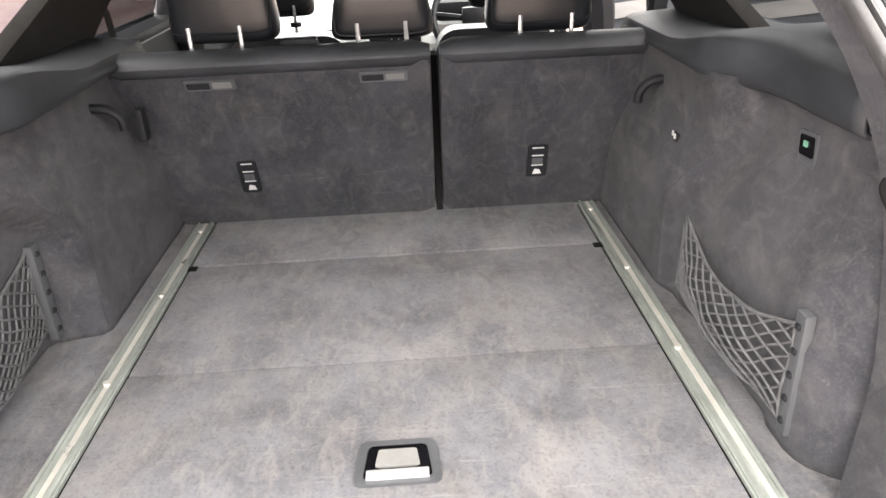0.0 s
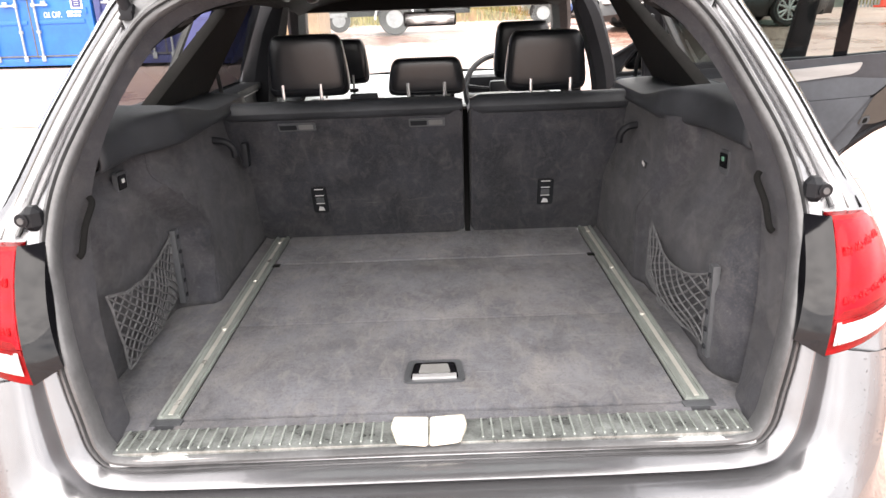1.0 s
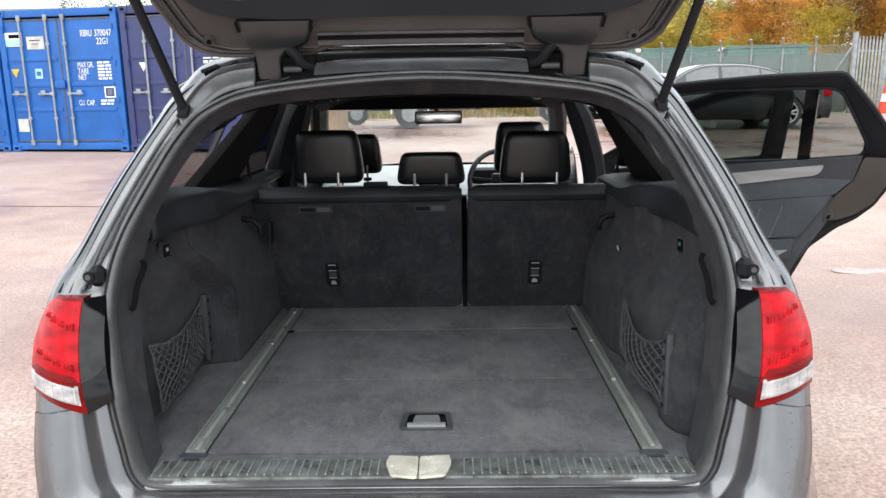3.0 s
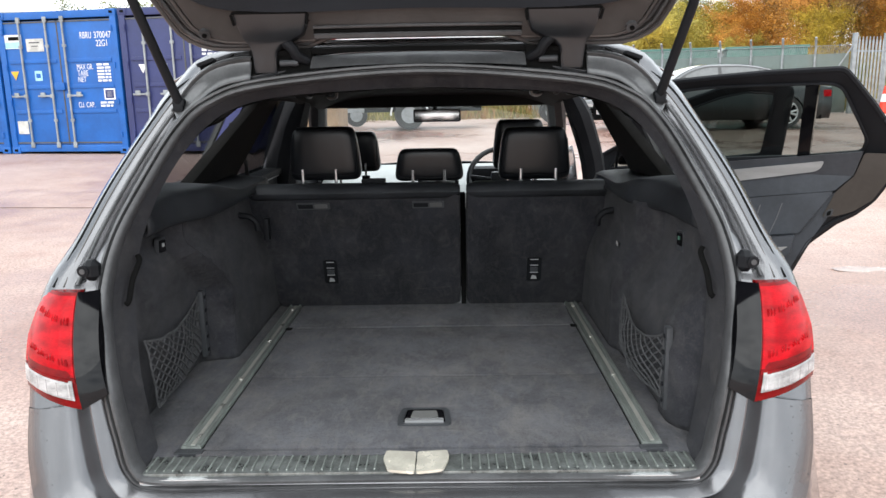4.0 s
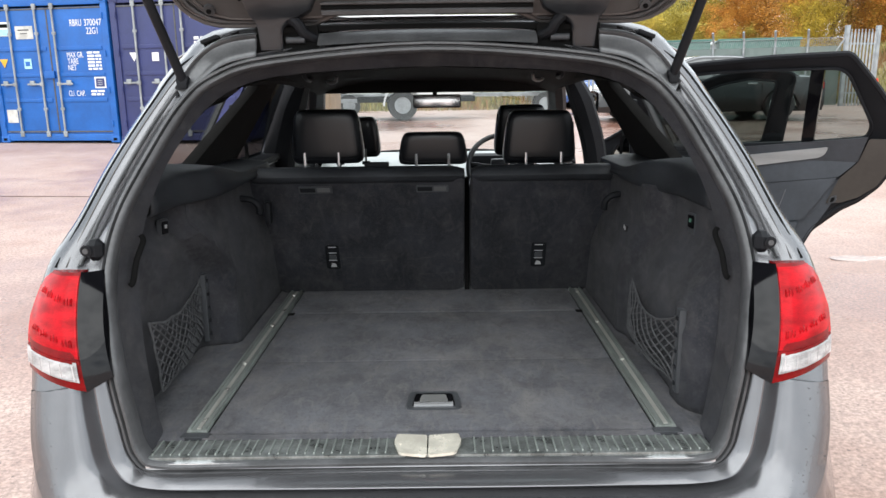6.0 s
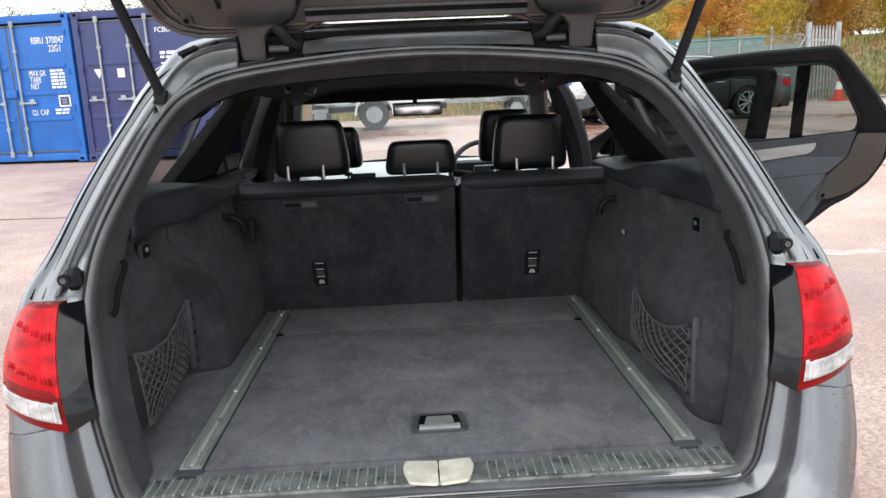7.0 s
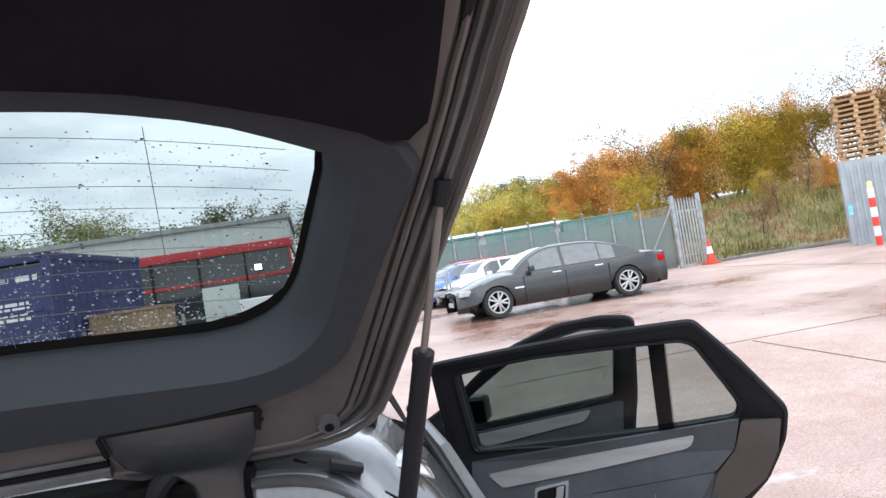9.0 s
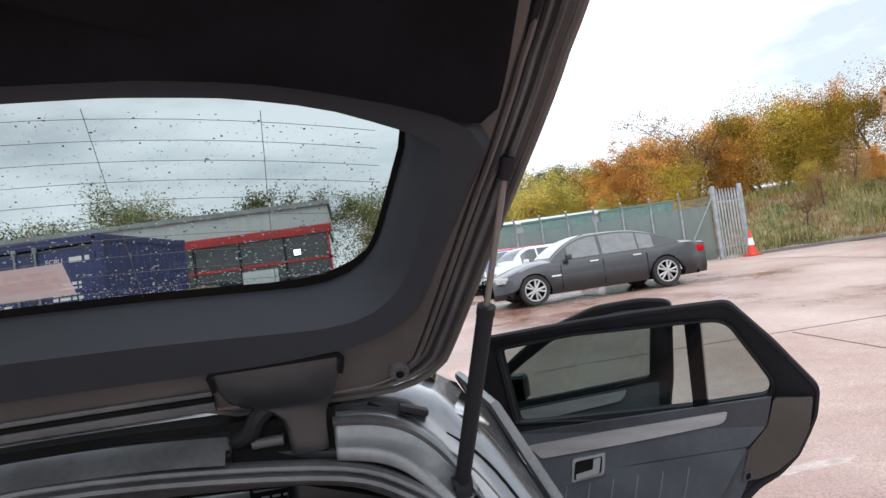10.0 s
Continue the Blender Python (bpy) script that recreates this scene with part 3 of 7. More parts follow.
# courtesy lamp on the left, 12 V flap with a green mark on the right
for sx, fn, y in ((-1, wall_left, .585), (1, wall_right, .575)):
    x = fn(y, 1.0)
    o = rounded([(-.028, -.036), (.024, -.04), (.028, .036), (-.024, .04)], .008)
    fl = lambda u, v, d, x=x, y=y, sx=sx: Vector((x - sx * (d + .004), y + u, 1.0 + v))
    sock = part("side_socket", prism(bmesh.new(), o, fl, -.006, .004), PLASTIC_GREY, car, "small black lamp and switch housing in the side lining")
    part("socket_flap", prism(bmesh.new(), rounded([(-.022, .0), (.020, -.002), (.022, .030), (-.019, .033)], .005), fl, .003, .006), GLOSSBLACK, sock)
    part("lamp_lens", prism(bmesh.new(), [(-.004, .014), (.006, .014), (.006, .023), (-.004, .023)], fl, .003, .0085),
         PALEPRINT if sx < 0 else mat("green_mark", (0.10, 0.24, 0.17), 0.4), sock)
bm = bmesh.new()
box(bm, (wall_right(.93, .93) - .004, .93, .93), (.008, .034, .018), .003)
hook = part("bag_hook", bm, PLASTIC, car, "small folding bag hook")
bm = bmesh.new()
box(bm, (wall_right(.93, .93) - .009, .926, .933), (.003, .006, .010), 0)
box(bm, (wall_right(.93, .93) - .009, .938, .936), (.003, .006, .010), 0)
part("hook_mark", bm, PALEPRINT, hook)
# cover mounts ahead of the ledges
for sx, x in ((-1, -.622), (1, .612)):
    bm = bmesh.new()
    tube(bm, spline([(x - sx * .052, 1.09, .966), (x - sx * .050, 1.085, .992), (x - sx * .028, 1.082, 1.012), (x + sx * .015, 1.084, 1.018), (x + sx * .065, 1.09, 1.034)], 4), .011, 8)
    part("cover_mount", bm, PLASTIC, car, "black mount for the load cover")
bm = bmesh.new()
box(bm, (-.560, 1.17, .955), (.02, .035, .075), .008)
part("belt_guide", bm, PLASTIC, car, "black catch beside the seat back")

# ---- net pockets ----
def net(name, corner, sag, belly, nu, nv, label):
    """A cord net hung between four corners: top near, top far, bottom near, bottom far."""
    tn, tf, bn_, bf = (Vector(c) for c in corner)
    side = -1 if tn.x < 0 else 1
    def at(u, v):
        p = tn.lerp(tf, u).lerp(bn_.lerp(bf, u), v)
        s = 4 * u * (1 - u)
        p.z -= sag * s * (1 - v)
        p.x -= side * belly * s * math.sin(math.pi * min(1, v * .8 + .1))
        p += Vector(noise.noise_vector(p * 14)) * .007
        return p
    bm = bmesh.new()
    for k in range(-nv, nu + 1):
        for way in (1, -1):
            line = []
            for j in range(nv * 2 + 1):
                u = (k + j / 2 if way > 0 else k + nv - j / 2) / nu
                if -0.001 <= u <= 1.001:
                    line.append(at(u, j / (2 * nv)) + Vector((.0012 * way, 0, 0)))
            if len(line) > 1:
                tube(bm, line, .0021, 5)
    ob = part(name, bm, NETCORD, car, label)
    bm = bmesh.new()
    tube(bm, [at(i / 16, 0) for i in range(17)], .0032, 6)
    tube(bm, [at(i / 16, 1) for i in range(17)], .0028, 6)
    tube(bm, [at(0, i / 6) for i in range(7)], .0028, 6)
    tube(bm, [at(1, i / 6) for i in range(7)], .0028, 6)
    part("net_hem", bm, NETCORD, ob)
    return ob


net("net_pocket", [(-.645, .325, .842), (-.672, .755, .835), (-.648, .375, .652), (-.672, .755, .665)], .035, .02, 11, 6, "black cord net pocket on the side lining")
net("net_pocket", [(.578, .362, .828), (.588, .82, .818), (.575, .362, .665), (.575, .80, .655)], .055, .035, 10, 6, "slack black cord net pocket on the side lining")
for x, y, zc, hgt in ((-.662, .765, .745, .20), (.584, .350, .748, .205)):
    bm = bmesh.new()
    box(bm, (x, y, zc), (.016, .026, hgt), .004)
    post = part("net_post", bm, PLASTIC_GREY, car, "grey plastic net mounting strip")
    for k in range(5):
        bm = bmesh.new()
        box(bm, (x - (-.009 if x < 0 else .009), y, zc - .08 + .04 * k), (.006, .012, .010), .002, seg=1)
        part("net_hook", bm, PLASTIC, post)
bm = bmesh.new()
tube(bm, spline([(.585, .62, .655), (.565, .64, .66), (.56, .60, .655), (.57, .58, .668)], 4), .006, 6)
part("net_knot", bm, NETCORD, car)

# ---- rear seat backs ----
def seat_back(x0t, x1t, x0b, x1b, name, label):
    """A felt-backed panel leaning back, with a leather roll along the top."""
    def at(u, v, d):
        x = (x0b + (x1b - x0b) * u) * (1 - v) + (x0t + (x1t - x0t) * u) * v
        y = 1.372 - .165 * v
        return Vector((x, y + d, F - .006 + .460 * v))
    o = resample(rounded([(0, 0), (1, 0), (1, 1), (0, 1)], .05), 64)
    bm = bmesh.new()
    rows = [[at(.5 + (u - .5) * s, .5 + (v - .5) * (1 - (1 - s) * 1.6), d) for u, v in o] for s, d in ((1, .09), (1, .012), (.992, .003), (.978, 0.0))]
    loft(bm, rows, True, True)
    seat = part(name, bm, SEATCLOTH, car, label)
    rows = []
    for i in range(17):
        u = i / 16
        e = .62 + .38 * smooth01(min(u, 1 - u) / .06)
        c = at(u, 1.0, .045)
        rows.append([c + Vector((0, math.cos(a) * .052 * e - .004, math.sin(a) * .030 * e - .004)) for a in (2 * math.pi * k / 14 for k in range(14))])
    part("seat_top", loft(bmesh.new(), rows, True, True), LEDGE, seat, "black leather top roll of the seat back")
    return seat, at


SLOTGREY = mat("slot_grey", (0.11, 0.11, 0.11), 0.5, var=0.1)
seatL, atL = seat_back(-.652, .107, -.590, .107, "rear_seat_back", "felt-backed wide rear seat back")
seatR, atR = seat_back(.129, .648, .129, .575, "rear_seat_back", "felt-backed narrow rear seat back")
boxpart("seat_gap", (.118, 1.40, .83), (.018, .06, .42), BLACKMATT, car)
for u0, u1 in ((.240, .394), (.777, .926)):
    bm = bmesh.new()
    o = rounded([(u0, .862), (u1, .862), (u1, .918), (u0, .918)], .008)
    slot = part("release_slot", prism(bm, o, atL, -.004, .006), PLASTIC_GREY, seatL, "grey seat-back release slot")
    w = u1 - u0
    for a, b, d in ((.05, .5, -.008), (.55, .93, -.0065)):
        bm = bmesh.new()
        prism(bm, rounded([(u0 + a * w, .873), (u0 + b * w, .873), (u0 + b * w, .905), (u0 + a * w, .905)], .004), atL, d, 0)
        part("release_key", bm, SLOTGREY if d > -.007 else PLASTIC, slot)
for seat, at, uc in ((seatL, atL, .330), (seatR, atR, .529)):
    span = .762 if seat is seatL else .47
    hw = .027 / span
    flat_at = lambda u, v, d, at=at: Vector((at(u, .27, 0).x, at(u, v, d).y, at(u, v, d).z))
    o = rounded([(uc - hw, .225), (uc + hw, .225), (uc + hw, .435), (uc - hw, .435)], .02)
    anchor = part("tether_anchor", prism(bmesh.new(), o, flat_at, -.005, .006), PLASTIC, seat, "black child-seat anchor cover with white marks")
    for v in (.412, .362, .298):
        bm = bmesh.new()
        prism(bm, [(uc - hw * .55, v), (uc + hw * .55, v), (uc + hw * .55, v + .007), (uc - hw * .55, v + .007)], flat_at, -.0065, -.004)
        part("anchor_line", bm, PALEPRINT, anchor)
    bm = bmesh.new()
    prism(bm, [(uc - hw * .4, .243), (uc + hw * .45, .243), (uc + hw * .3, .270), (uc - hw * .2, .277)], flat_at, -.0065, -.004)
    part("anchor_mark", bm, PALEPRINT, anchor)
    bm = bmesh.new()
    prism(bm, rounded([(uc - hw * .5, .31), (uc + hw * .5, .31), (uc + hw * .5, .35), (uc - hw * .5, .35)], .004), flat_at, -.010, -.004)
    part("anchor_flap", bm, PLASTIC_GREY, anchor)


def head_rest(x, y, z0, z1, w, posts, seat, deep=.11, label="black leather head restraint on two chrome posts"):
    """A padded cushion, fuller in front, with a seam and two posts."""
    zc, hz = (z0 + z1) / 2, (z1 - z0) / 2
    bm = bmesh.new()
    rows = []
    for j in range(13):
        a = math.pi * j / 12
        e = abs(math.sin(a)) ** .35
        zz = zc - hz * (abs(math.cos(a)) ** .55) * (1 if math.cos(a) > 0 else -1)
        taper = 1.03 - .17 * ((zz - z0) / (z1 - z0))
        rows.append([Vector((x + (abs(math.cos(b)) ** .38) * (1 if math.cos(b) > 0 else -1) * w / 2 * (.55 + .45 * e) * taper,
                             y + (abs(math.sin(b)) ** .55) * (1 if math.sin(b) > 0 else -1) * deep / 2 * (.35 + .65 * e) - .02 * ((zz - z0) / (z1 - z0)), zz))
                     for b in (2 * math.pi * k / 28 for k in range(28))])
    loft(bm, rows, True, True)
    hr = part("head_restraint", bm, LEATHER, seat, label, 70)
    bm = bmesh.new()
    zs = z0 + .14 * (z1 - z0)
    tube(bm, spline([(x - w * .44, y - deep * .36, z1 - .04), (x - w * .445, y - deep * .47, zs + .03), (x - w * .40, y - deep * .52, zs), (x, y - deep * .53, zs - .003),
                     (x + w * .40, y - deep * .52, zs), (x + w * .445, y - deep * .47, zs + .03), (x + w * .44, y - deep * .36, z1 - .04)], 5), .0022, 5)
    part("seam", bm, PLASTIC, hr)
    for px in posts:
        bm = bmesh.new()
        cyl(bm, (px, y - deep * .50, z0 - .05), (px, y - deep * .54, z0 + .042), .0055, 10)
        part("post", bm, CHROME, hr, "chrome post")
        bm = bmesh.new()
        cyl(bm, (px, y - deep * .50, z0 - .030), (px, y - deep * .50, z0 - .016), .019, 14)
        part("post_collar", bm, PLASTIC, hr)
    return hr


head_rest(-.370, 1.325, 1.106, 1.294, .256, (-.446, -.329), seatL)
head_rest(-.001, 1.325, 1.098, 1.212, .248, (-.059, .054), seatL, .10, "low black leather middle head restraint")
head_rest(.372, 1.325, 1.098, 1.282, .258, (.322, .444), seatR)
boxpart("belt_buckle_cover", (-.20, 1.30, 1.098), (.085, .04, .022), PLASTIC, seatL, .006)

# ---- front of the cabin ----
for x in (-.37, .37):
    bm = bmesh.new()
    o = rounded([(x - .25, .44), (x + .25, .44), (x + .25, .80), (x + .19, .985), (x - .19, .985), (x - .25, .80)], .06)
    prism(bm, o, lambda u, v, d: Vector((u, 2.20 - d + .03 * math.sin((v - .44) * 6), v)), -.06, .06)
    fs = part("front_seat", bm, LEATHER, car, "black leather front seat")
    bm = bmesh.new()
    box(bm, (x, 2.48, .44), (.52, .55, .18), .05, None, 3)
    part("cushion", bm, LEATHER, fs)
    xr = -.385 if x < 0 else .400
    head_rest(xr, 2.20, 1.05, 1.238 if x < 0 else 1.284, .255, (xr - .06, xr + .06), fs, .12)
boxpart("rear_bench", (0, 1.68, .45), (1.30, .52, .20), LEATHER, car, .05, "black leather rear bench cushion", None, 3)
# dashboard
sec = [(3.02, .60), (2.98, .80), (3.0, .835), (3.08, .862), (3.30, .915), (3.50, .962), (3.60, .955), (3.62, .60)]
rows = [[Vector((x, y, z)) for y, z in sec] for x in [-.72 + 1.44 * i / 12 for i in range(13)]]
part("dashboard", loft(bmesh.new(), rows, True, True), mat("dash_grey", (0.42, 0.44, 0.44), 0.45, var=0.1, scale=5, bump=0.2, bscale=700), car, "pale grey dashboard with silver vents")
bm = bmesh.new()
box(bm, (.37, 3.08, .935), (.36, .16, .09), .03)
part("instrument_hood", bm, PLASTIC, car)
bm = bmesh.new()
box(bm, (0, 2.975, .80), (.24, .02, .24), .01)
part("centre_console", bm, PLASTIC, car, "black centre console with silver buttons")
for i, x in enumerate((-.055, .055)):
    boxpart("air_vent", (x, 2.962, .90), (.085, .012, .035), CHROME, car, .004)
bm = bmesh.new()
cyl(bm, (0, 2.970, .838), (0, 2.955, .838), .020, 20)
knob = part("console_knob", bm, CHROME, car, "round silver console knob")
bm = bmesh.new()
cyl(bm, (0, 2.957, .838), (0, 2.952, .838), .013, 16)
part("knob_cap", bm, BLACKMATT, knob)
for i in range(3):
    boxpart("console_button", (-.05 + .05 * i, 2.961, .765), (.036, .01, .010), SILVERTRIM, car, .003)
boxpart("console_trim", (0, 2.961, .80), (.20, .01, .012), CHROME, car, .003)
for x, w in ((-.42, .50), (.42, .50)):
    boxpart("dash_trim", (x, 2.985, .865), (w, .02, .045), SILVERTRIM, car, .008, "satin silver dashboard strip")
bm = bmesh.new()
cc, ax = Vector((.36, 2.82, .93)), Matrix.Rotation(radians(-25), 3, "X")
tube(bm, [cc + ax @ Vector((.185 * math.cos(a), 0, .185 * math.sin(a))) for a in (2 * math.pi * k / 32 for k in range(32))], .015, 8, True)
for a in (.1, math.pi - .1, -math.pi / 2):
    tube(bm, [cc + ax @ Vector((.03 * math.cos(a), .02, .03 * math.sin(a))), cc + ax @ Vector((.18 * math.cos(a), 0, .18 * math.sin(a)))], .014, 6)
box(bm, (.36, 2.83, .925), (.12, .04, .10), .02)
part("steering_wheel", bm, LEATHER, car, "black leather steering wheel")
bm = bmesh.new()
box(bm, (.006, 2.62, 1.297), (.25, .03, .068), .014, None, 3)
mir = part("rear_view_mirror", bm, PLASTIC, car, "rear-view mirror on the windscreen")
boxpart("mirror_glass", (.006, 2.602, 1.297), (.236, .004, .056), mat("mirror_silver", (0.9, 0.9, 0.9), 0.16, metal=1.0, var=0.02, rvar=0.01), mir, .001)
bm = bmesh.new()
box(bm, (-.012, 2.60, 1.362), (.215, .12, .035), .01)
part("roof_console", bm, PLASTIC, car)
bm = bmesh.new()
cyl(bm, (-.005, 2.64, 1.32), (-.005, 2.66, 1.36), .012, 8)
part("mirror_stem", bm, PLASTIC, mir)
for sx in (-1, 1):
    bm = bmesh.new()
    tube(bm, spline([(sx * .520, 2.30, 1.425), (sx * .508, 2.26, 1.402), (sx * .485, 2.21, 1.392), (sx * .455, 2.17, 1.398), (sx * .448, 2.15, 1.420)], 5), .0075, 8)
    part("grab_handle", bm, SILVERTRIM, car, "grey grab handle under the roof")

# ---- roof, pillars and glass of the cabin ----
def roof_z(x, y):
    return 1.558 - .104 * (abs(x) / .66) ** 4 - .020 * (1 - smooth01((y - .62) / .45)) - .05 * smooth01((y - 2.3) / .6)


rows = [[Vector((-.66 + 1.32 * i / 20, y, roof_z(-.66 + 1.32 * i / 20, y))) for i in range(21)] for y in (.648, .80, 1.0, 1.4, 1.8, 2.2, 2.5, 2.75)]
solid(part("roof_skin", loft(bmesh.new(), rows), ROOF_SKYPAINT, car, "wet grey metallic roof, colour lightened for sky reflection"), .004)
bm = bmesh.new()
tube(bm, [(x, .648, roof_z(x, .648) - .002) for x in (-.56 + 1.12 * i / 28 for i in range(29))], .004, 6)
part("roof_lip", bm, ROOF_SKYPAINT, car, "wet rolled rear edge of the roof, lightened for sky reflection")
rows = [[Vector((-.60 + 1.20 * i / 16, y, min(roof_z(-.60 + 1.2 * i / 16, y) - .075, 1.465) - .06 * smooth01((y - 2.0) / .5))) for i in range(17)] for y in (.62, .80, 1.2, 1.8, 2.3, 2.52)]
solid(part("headlining", loft(bmesh.new(), rows), HEADLINER, car, "black cloth headlining"), .004)
boxpart("header_rail", (0, 2.555, 1.380), (1.18, .07, .075), HEADLINER, car, .014)
for sx in (-1, 1):
    # roof rail
    bm = bmesh.new()
    tube(bm, spline([(sx * .585, .80, 1.492), (sx * .60, .90, 1.510), (sx * .60, 1.2, 1.515), (sx * .60, 2.2, 1.515), (sx * .59, 2.65, 1.44)], 5), .012, 8)
    part("roof_rail", bm, GLOSSBLACK, car, "black roof rail")
    boxpart("roof_end_cap", (0, 0, 0), (.045, .03, .010), PLASTIC, car, .004, "black end cap of the roof strip", Matrix.Translation((sx * .540, .605, 1.484)) @ Matrix.Rotation(sx * .34, 4, "Y"))
    # side header inside
    bm = bmesh.new()
    tube(bm, spline([(sx * .52, .62, 1.385), (sx * .605, 1.0, 1.408), (sx * .628, 1.8, 1.428), (sx * .625, 2.54, 1.392)], 5), .042, 8)
    part("roof_side_lining", bm, HEADLINER, car)
    # D pillar lining: from the ledge up to the roof
    rows = []
    for k in range(9):
        v = k / 8
        z = 1.10 + v * .285
        rows.append([Vector((sx * x, y, z)) for x, y in ((.665 - .11 * v, .40 + .20 * v), (.70 - .12 * v, .415 + .21 * v), (.755 - .145 * v, .47 + .22 * v), (.775 - .15 * v, .57 + .20 * v))])
    solid(part("rear_pillar_lining", loft(bmesh.new(), rows), PLASTIC, car, "black rear pillar lining"), .006, 0)
    # broad C pillar lining with the belt
    rows = []
    for k in range(9):
        v = k / 8
        z = 1.075 + v * .33
        rows.append([Vector((sx * x, y, z)) for x, y in ((.80 - .15 * v, .84 + .62 * v), (.772 - .15 * v, .88 + .62 * v), (.752 - .13 * v, 1.10 + .50 * v), (.752 - .13 * v, (1.40 if sx < 0 else 1.33) + .34 * v), (.80 - .15 * v, (1.46 if sx < 0 else 1.39) + .32 * v))])
    solid(part("pillar_lining", loft(bmesh.new(), rows), PILLAR, car, "broad black pillar lining"), .008, 0)
    bm = bmesh.new()
    tube(bm, [(sx * .735, 1.48, 1.26), (sx * .71, 1.50, 1.16), (sx * .70, 1.50, 1.02)], .022, 6, flat=.1)
    part("seat_belt", bm, HEADLINER, car, "black seat belt")
    bm = bmesh.new()
    box(bm, (sx * .735, 1.47, 1.275), (.03, .05, .075), .012)
    part("belt_anchor", bm, PLASTIC, car)
    # B pillar
    bm = bmesh.new()
    tube(bm, spline([(sx * .80, 2.36, .60), (sx * .79, 2.36, 1.0), (sx * .72, 2.32, 1.25), (sx * .65, 2.27, 1.39), (sx * .585, 2.23, 1.475)], 4), [(1.0 if sx < 0 else .68) * q for q in [.085] * 10 + [.078, .07, .06, .05, .04, .035, .03]], 8)
    part("door_pillar", bm, PLASTIC, car, "black lining of the door pillar")
    # A pillar
    bm = bmesh.new()
    tube(bm, spline([(sx * .615, 2.58, 1.40), (sx * .685, 2.95, 1.23), (sx * .755, 3.45, .97)], 5), .052, 8)
    part("screen_pillar", bm, PLASTIC, car, "black lining of the windscreen pillar")
    # grab handles
    bm = bmesh.new()
    tube(bm, spline([(sx * .55, 2.0, 1.445), (sx * .535, 1.98, 1.405), (sx * .535, 1.86, 1.405), (sx * .55, 1.84, 1.445)], 4), .008, 7)
    part("grab_handle", bm, PLASTIC_GREY, car, "grey roof grab handle")
    # quarter window: tinted pane, frame and outside rail
    q = lambda u, v: Vector((sx * (.862 - .135 * v), u, 1.085 + .32 * v))
    pane = [q(.66, 0), q(1.30, 0), q(1.42, 1), q(.93, 1)]
    bm = bmesh.new()
    loft(bm, [[pane[0], pane[1]], [pane[3], pane[2]]])
    ob = part("quarter_window", bm, GLASS_DARK, car, "dark tinted quarter window", 0)
    ob.visible_shadow = False
    bm = bmesh.new()
    tube(bm, [p + Vector((-sx * .006, 0, 0)) for p in pane], .012, 6, True)
    part("window_frame", bm, RUBBER, ob)
    # body side below the windows and the sill
    zs = [1.07, 1.0, .85, .68, .45, .28]
    xs = [.868, .885, .905, .912, .90, .86]
    for y0, y1, name in ((.60, 1.46, "rear_wing"), (3.50, 4.55, "front_wing")) if sx > 0 else ((.60, 4.55, "body_side"),):
        yy = [y0 + (y1 - y0) * k / 24 for k in range(25)]
        rows = []
        for y in yy:
            taper = .10 * smooth01((y - 3.9) / .8)
            cut = max([0] + [math.sqrt(max(0, .36 ** 2 - (y - c) ** 2)) for c in (1.06, 3.93)])
            rows.append([Vector((sx * (x - taper), y, max(z, .33 + cut if cut > 0 else z) - (.10 * smooth01((y - 3.4) / 1.2) if z > .9 else 0))) for x, z in zip(xs, zs)])
        solid(part(name, loft(bmesh.new(), rows), PAINT, car, "grey metallic body side"), .004)
    for c in (1.06, 3.93):
        wh = thing("wheel", "", "")
        wh.parent = car
        bm = bmesh.new()
        prof = [(.21, -.10), (.30, -.11), (.325, -.09), (.333, 0), (.325, .09), (.30, .11), (.21, .10)]
        rows = [[Vector((sx * .80 + d, c + r * math.cos(a), .335 + r * math.sin(a))) for r, d in prof] for a in (2 * math.pi * k / 40 for k in range(41))]
        wt = part("tyre", loft(bmesh.new(), rows), RUBBER, wh)
        bm = bmesh.new()
        cyl(bm, (sx * .87, c, .335), (sx * .885, c, .335), .07, 20)
        for k in range(5):
            a = 2 * math.pi * k / 5
            box(bm, (0, 0, .13), (.02, .06, .17), .008, Matrix.Translation((sx * .872, c, .335)) @ Matrix.Rotation(a, 4, "X"))
        cyl(bm, (sx * .72, c, .335), (sx * .74, c, .335), .215, 28)
        part("rim", bm, ALU, wh)
        bm = bmesh.new()
        boxy = [(.36, -.13), (.36, .05)]
        rows = [[Vector((sx * .80 + sx * d, c + r * math.cos(a), .335 + r * math.sin(a))) for r, d in boxy] for a in (math.pi * k / 20 for k in range(21))]
        part("arch_liner", loft(bm, rows), BLACKMATT, car)
# left doors' glass and window rail
for y0, y1 in ((1.44, 2.30), (2.38, 3.25)):
    bm = bmesh.new()
    loft(bm, [[Vector((-.862, y0, 1.06)), Vector((-.862, y1, 1.04))], [Vector((-.70, y0 + .10, 1.40)), Vector((-.69, y1 - (.12 if y0 < 2 else .55), 1.395))]])
    ob = part("side_window", bm, GLASS_DEEP if y0 < 2 else GLASS_DARK, car, "closed side window", 0)
    ob.visible_shadow = False
bm = bmesh.new()
box(bm, (-.82, 2.42, .82), (.08, 1.95, .46), .03)
box(bm, (-.80, 2.42, 1.05), (.09, 1.95, .03), .012)
part("door_lining", bm, PLASTIC, car, "black lining of the closed doors")
boxpart("door_lining_trim", (-.775, 2.42, 1.035), (.012, 1.85, .018), SILVERTRIM, car, .004)
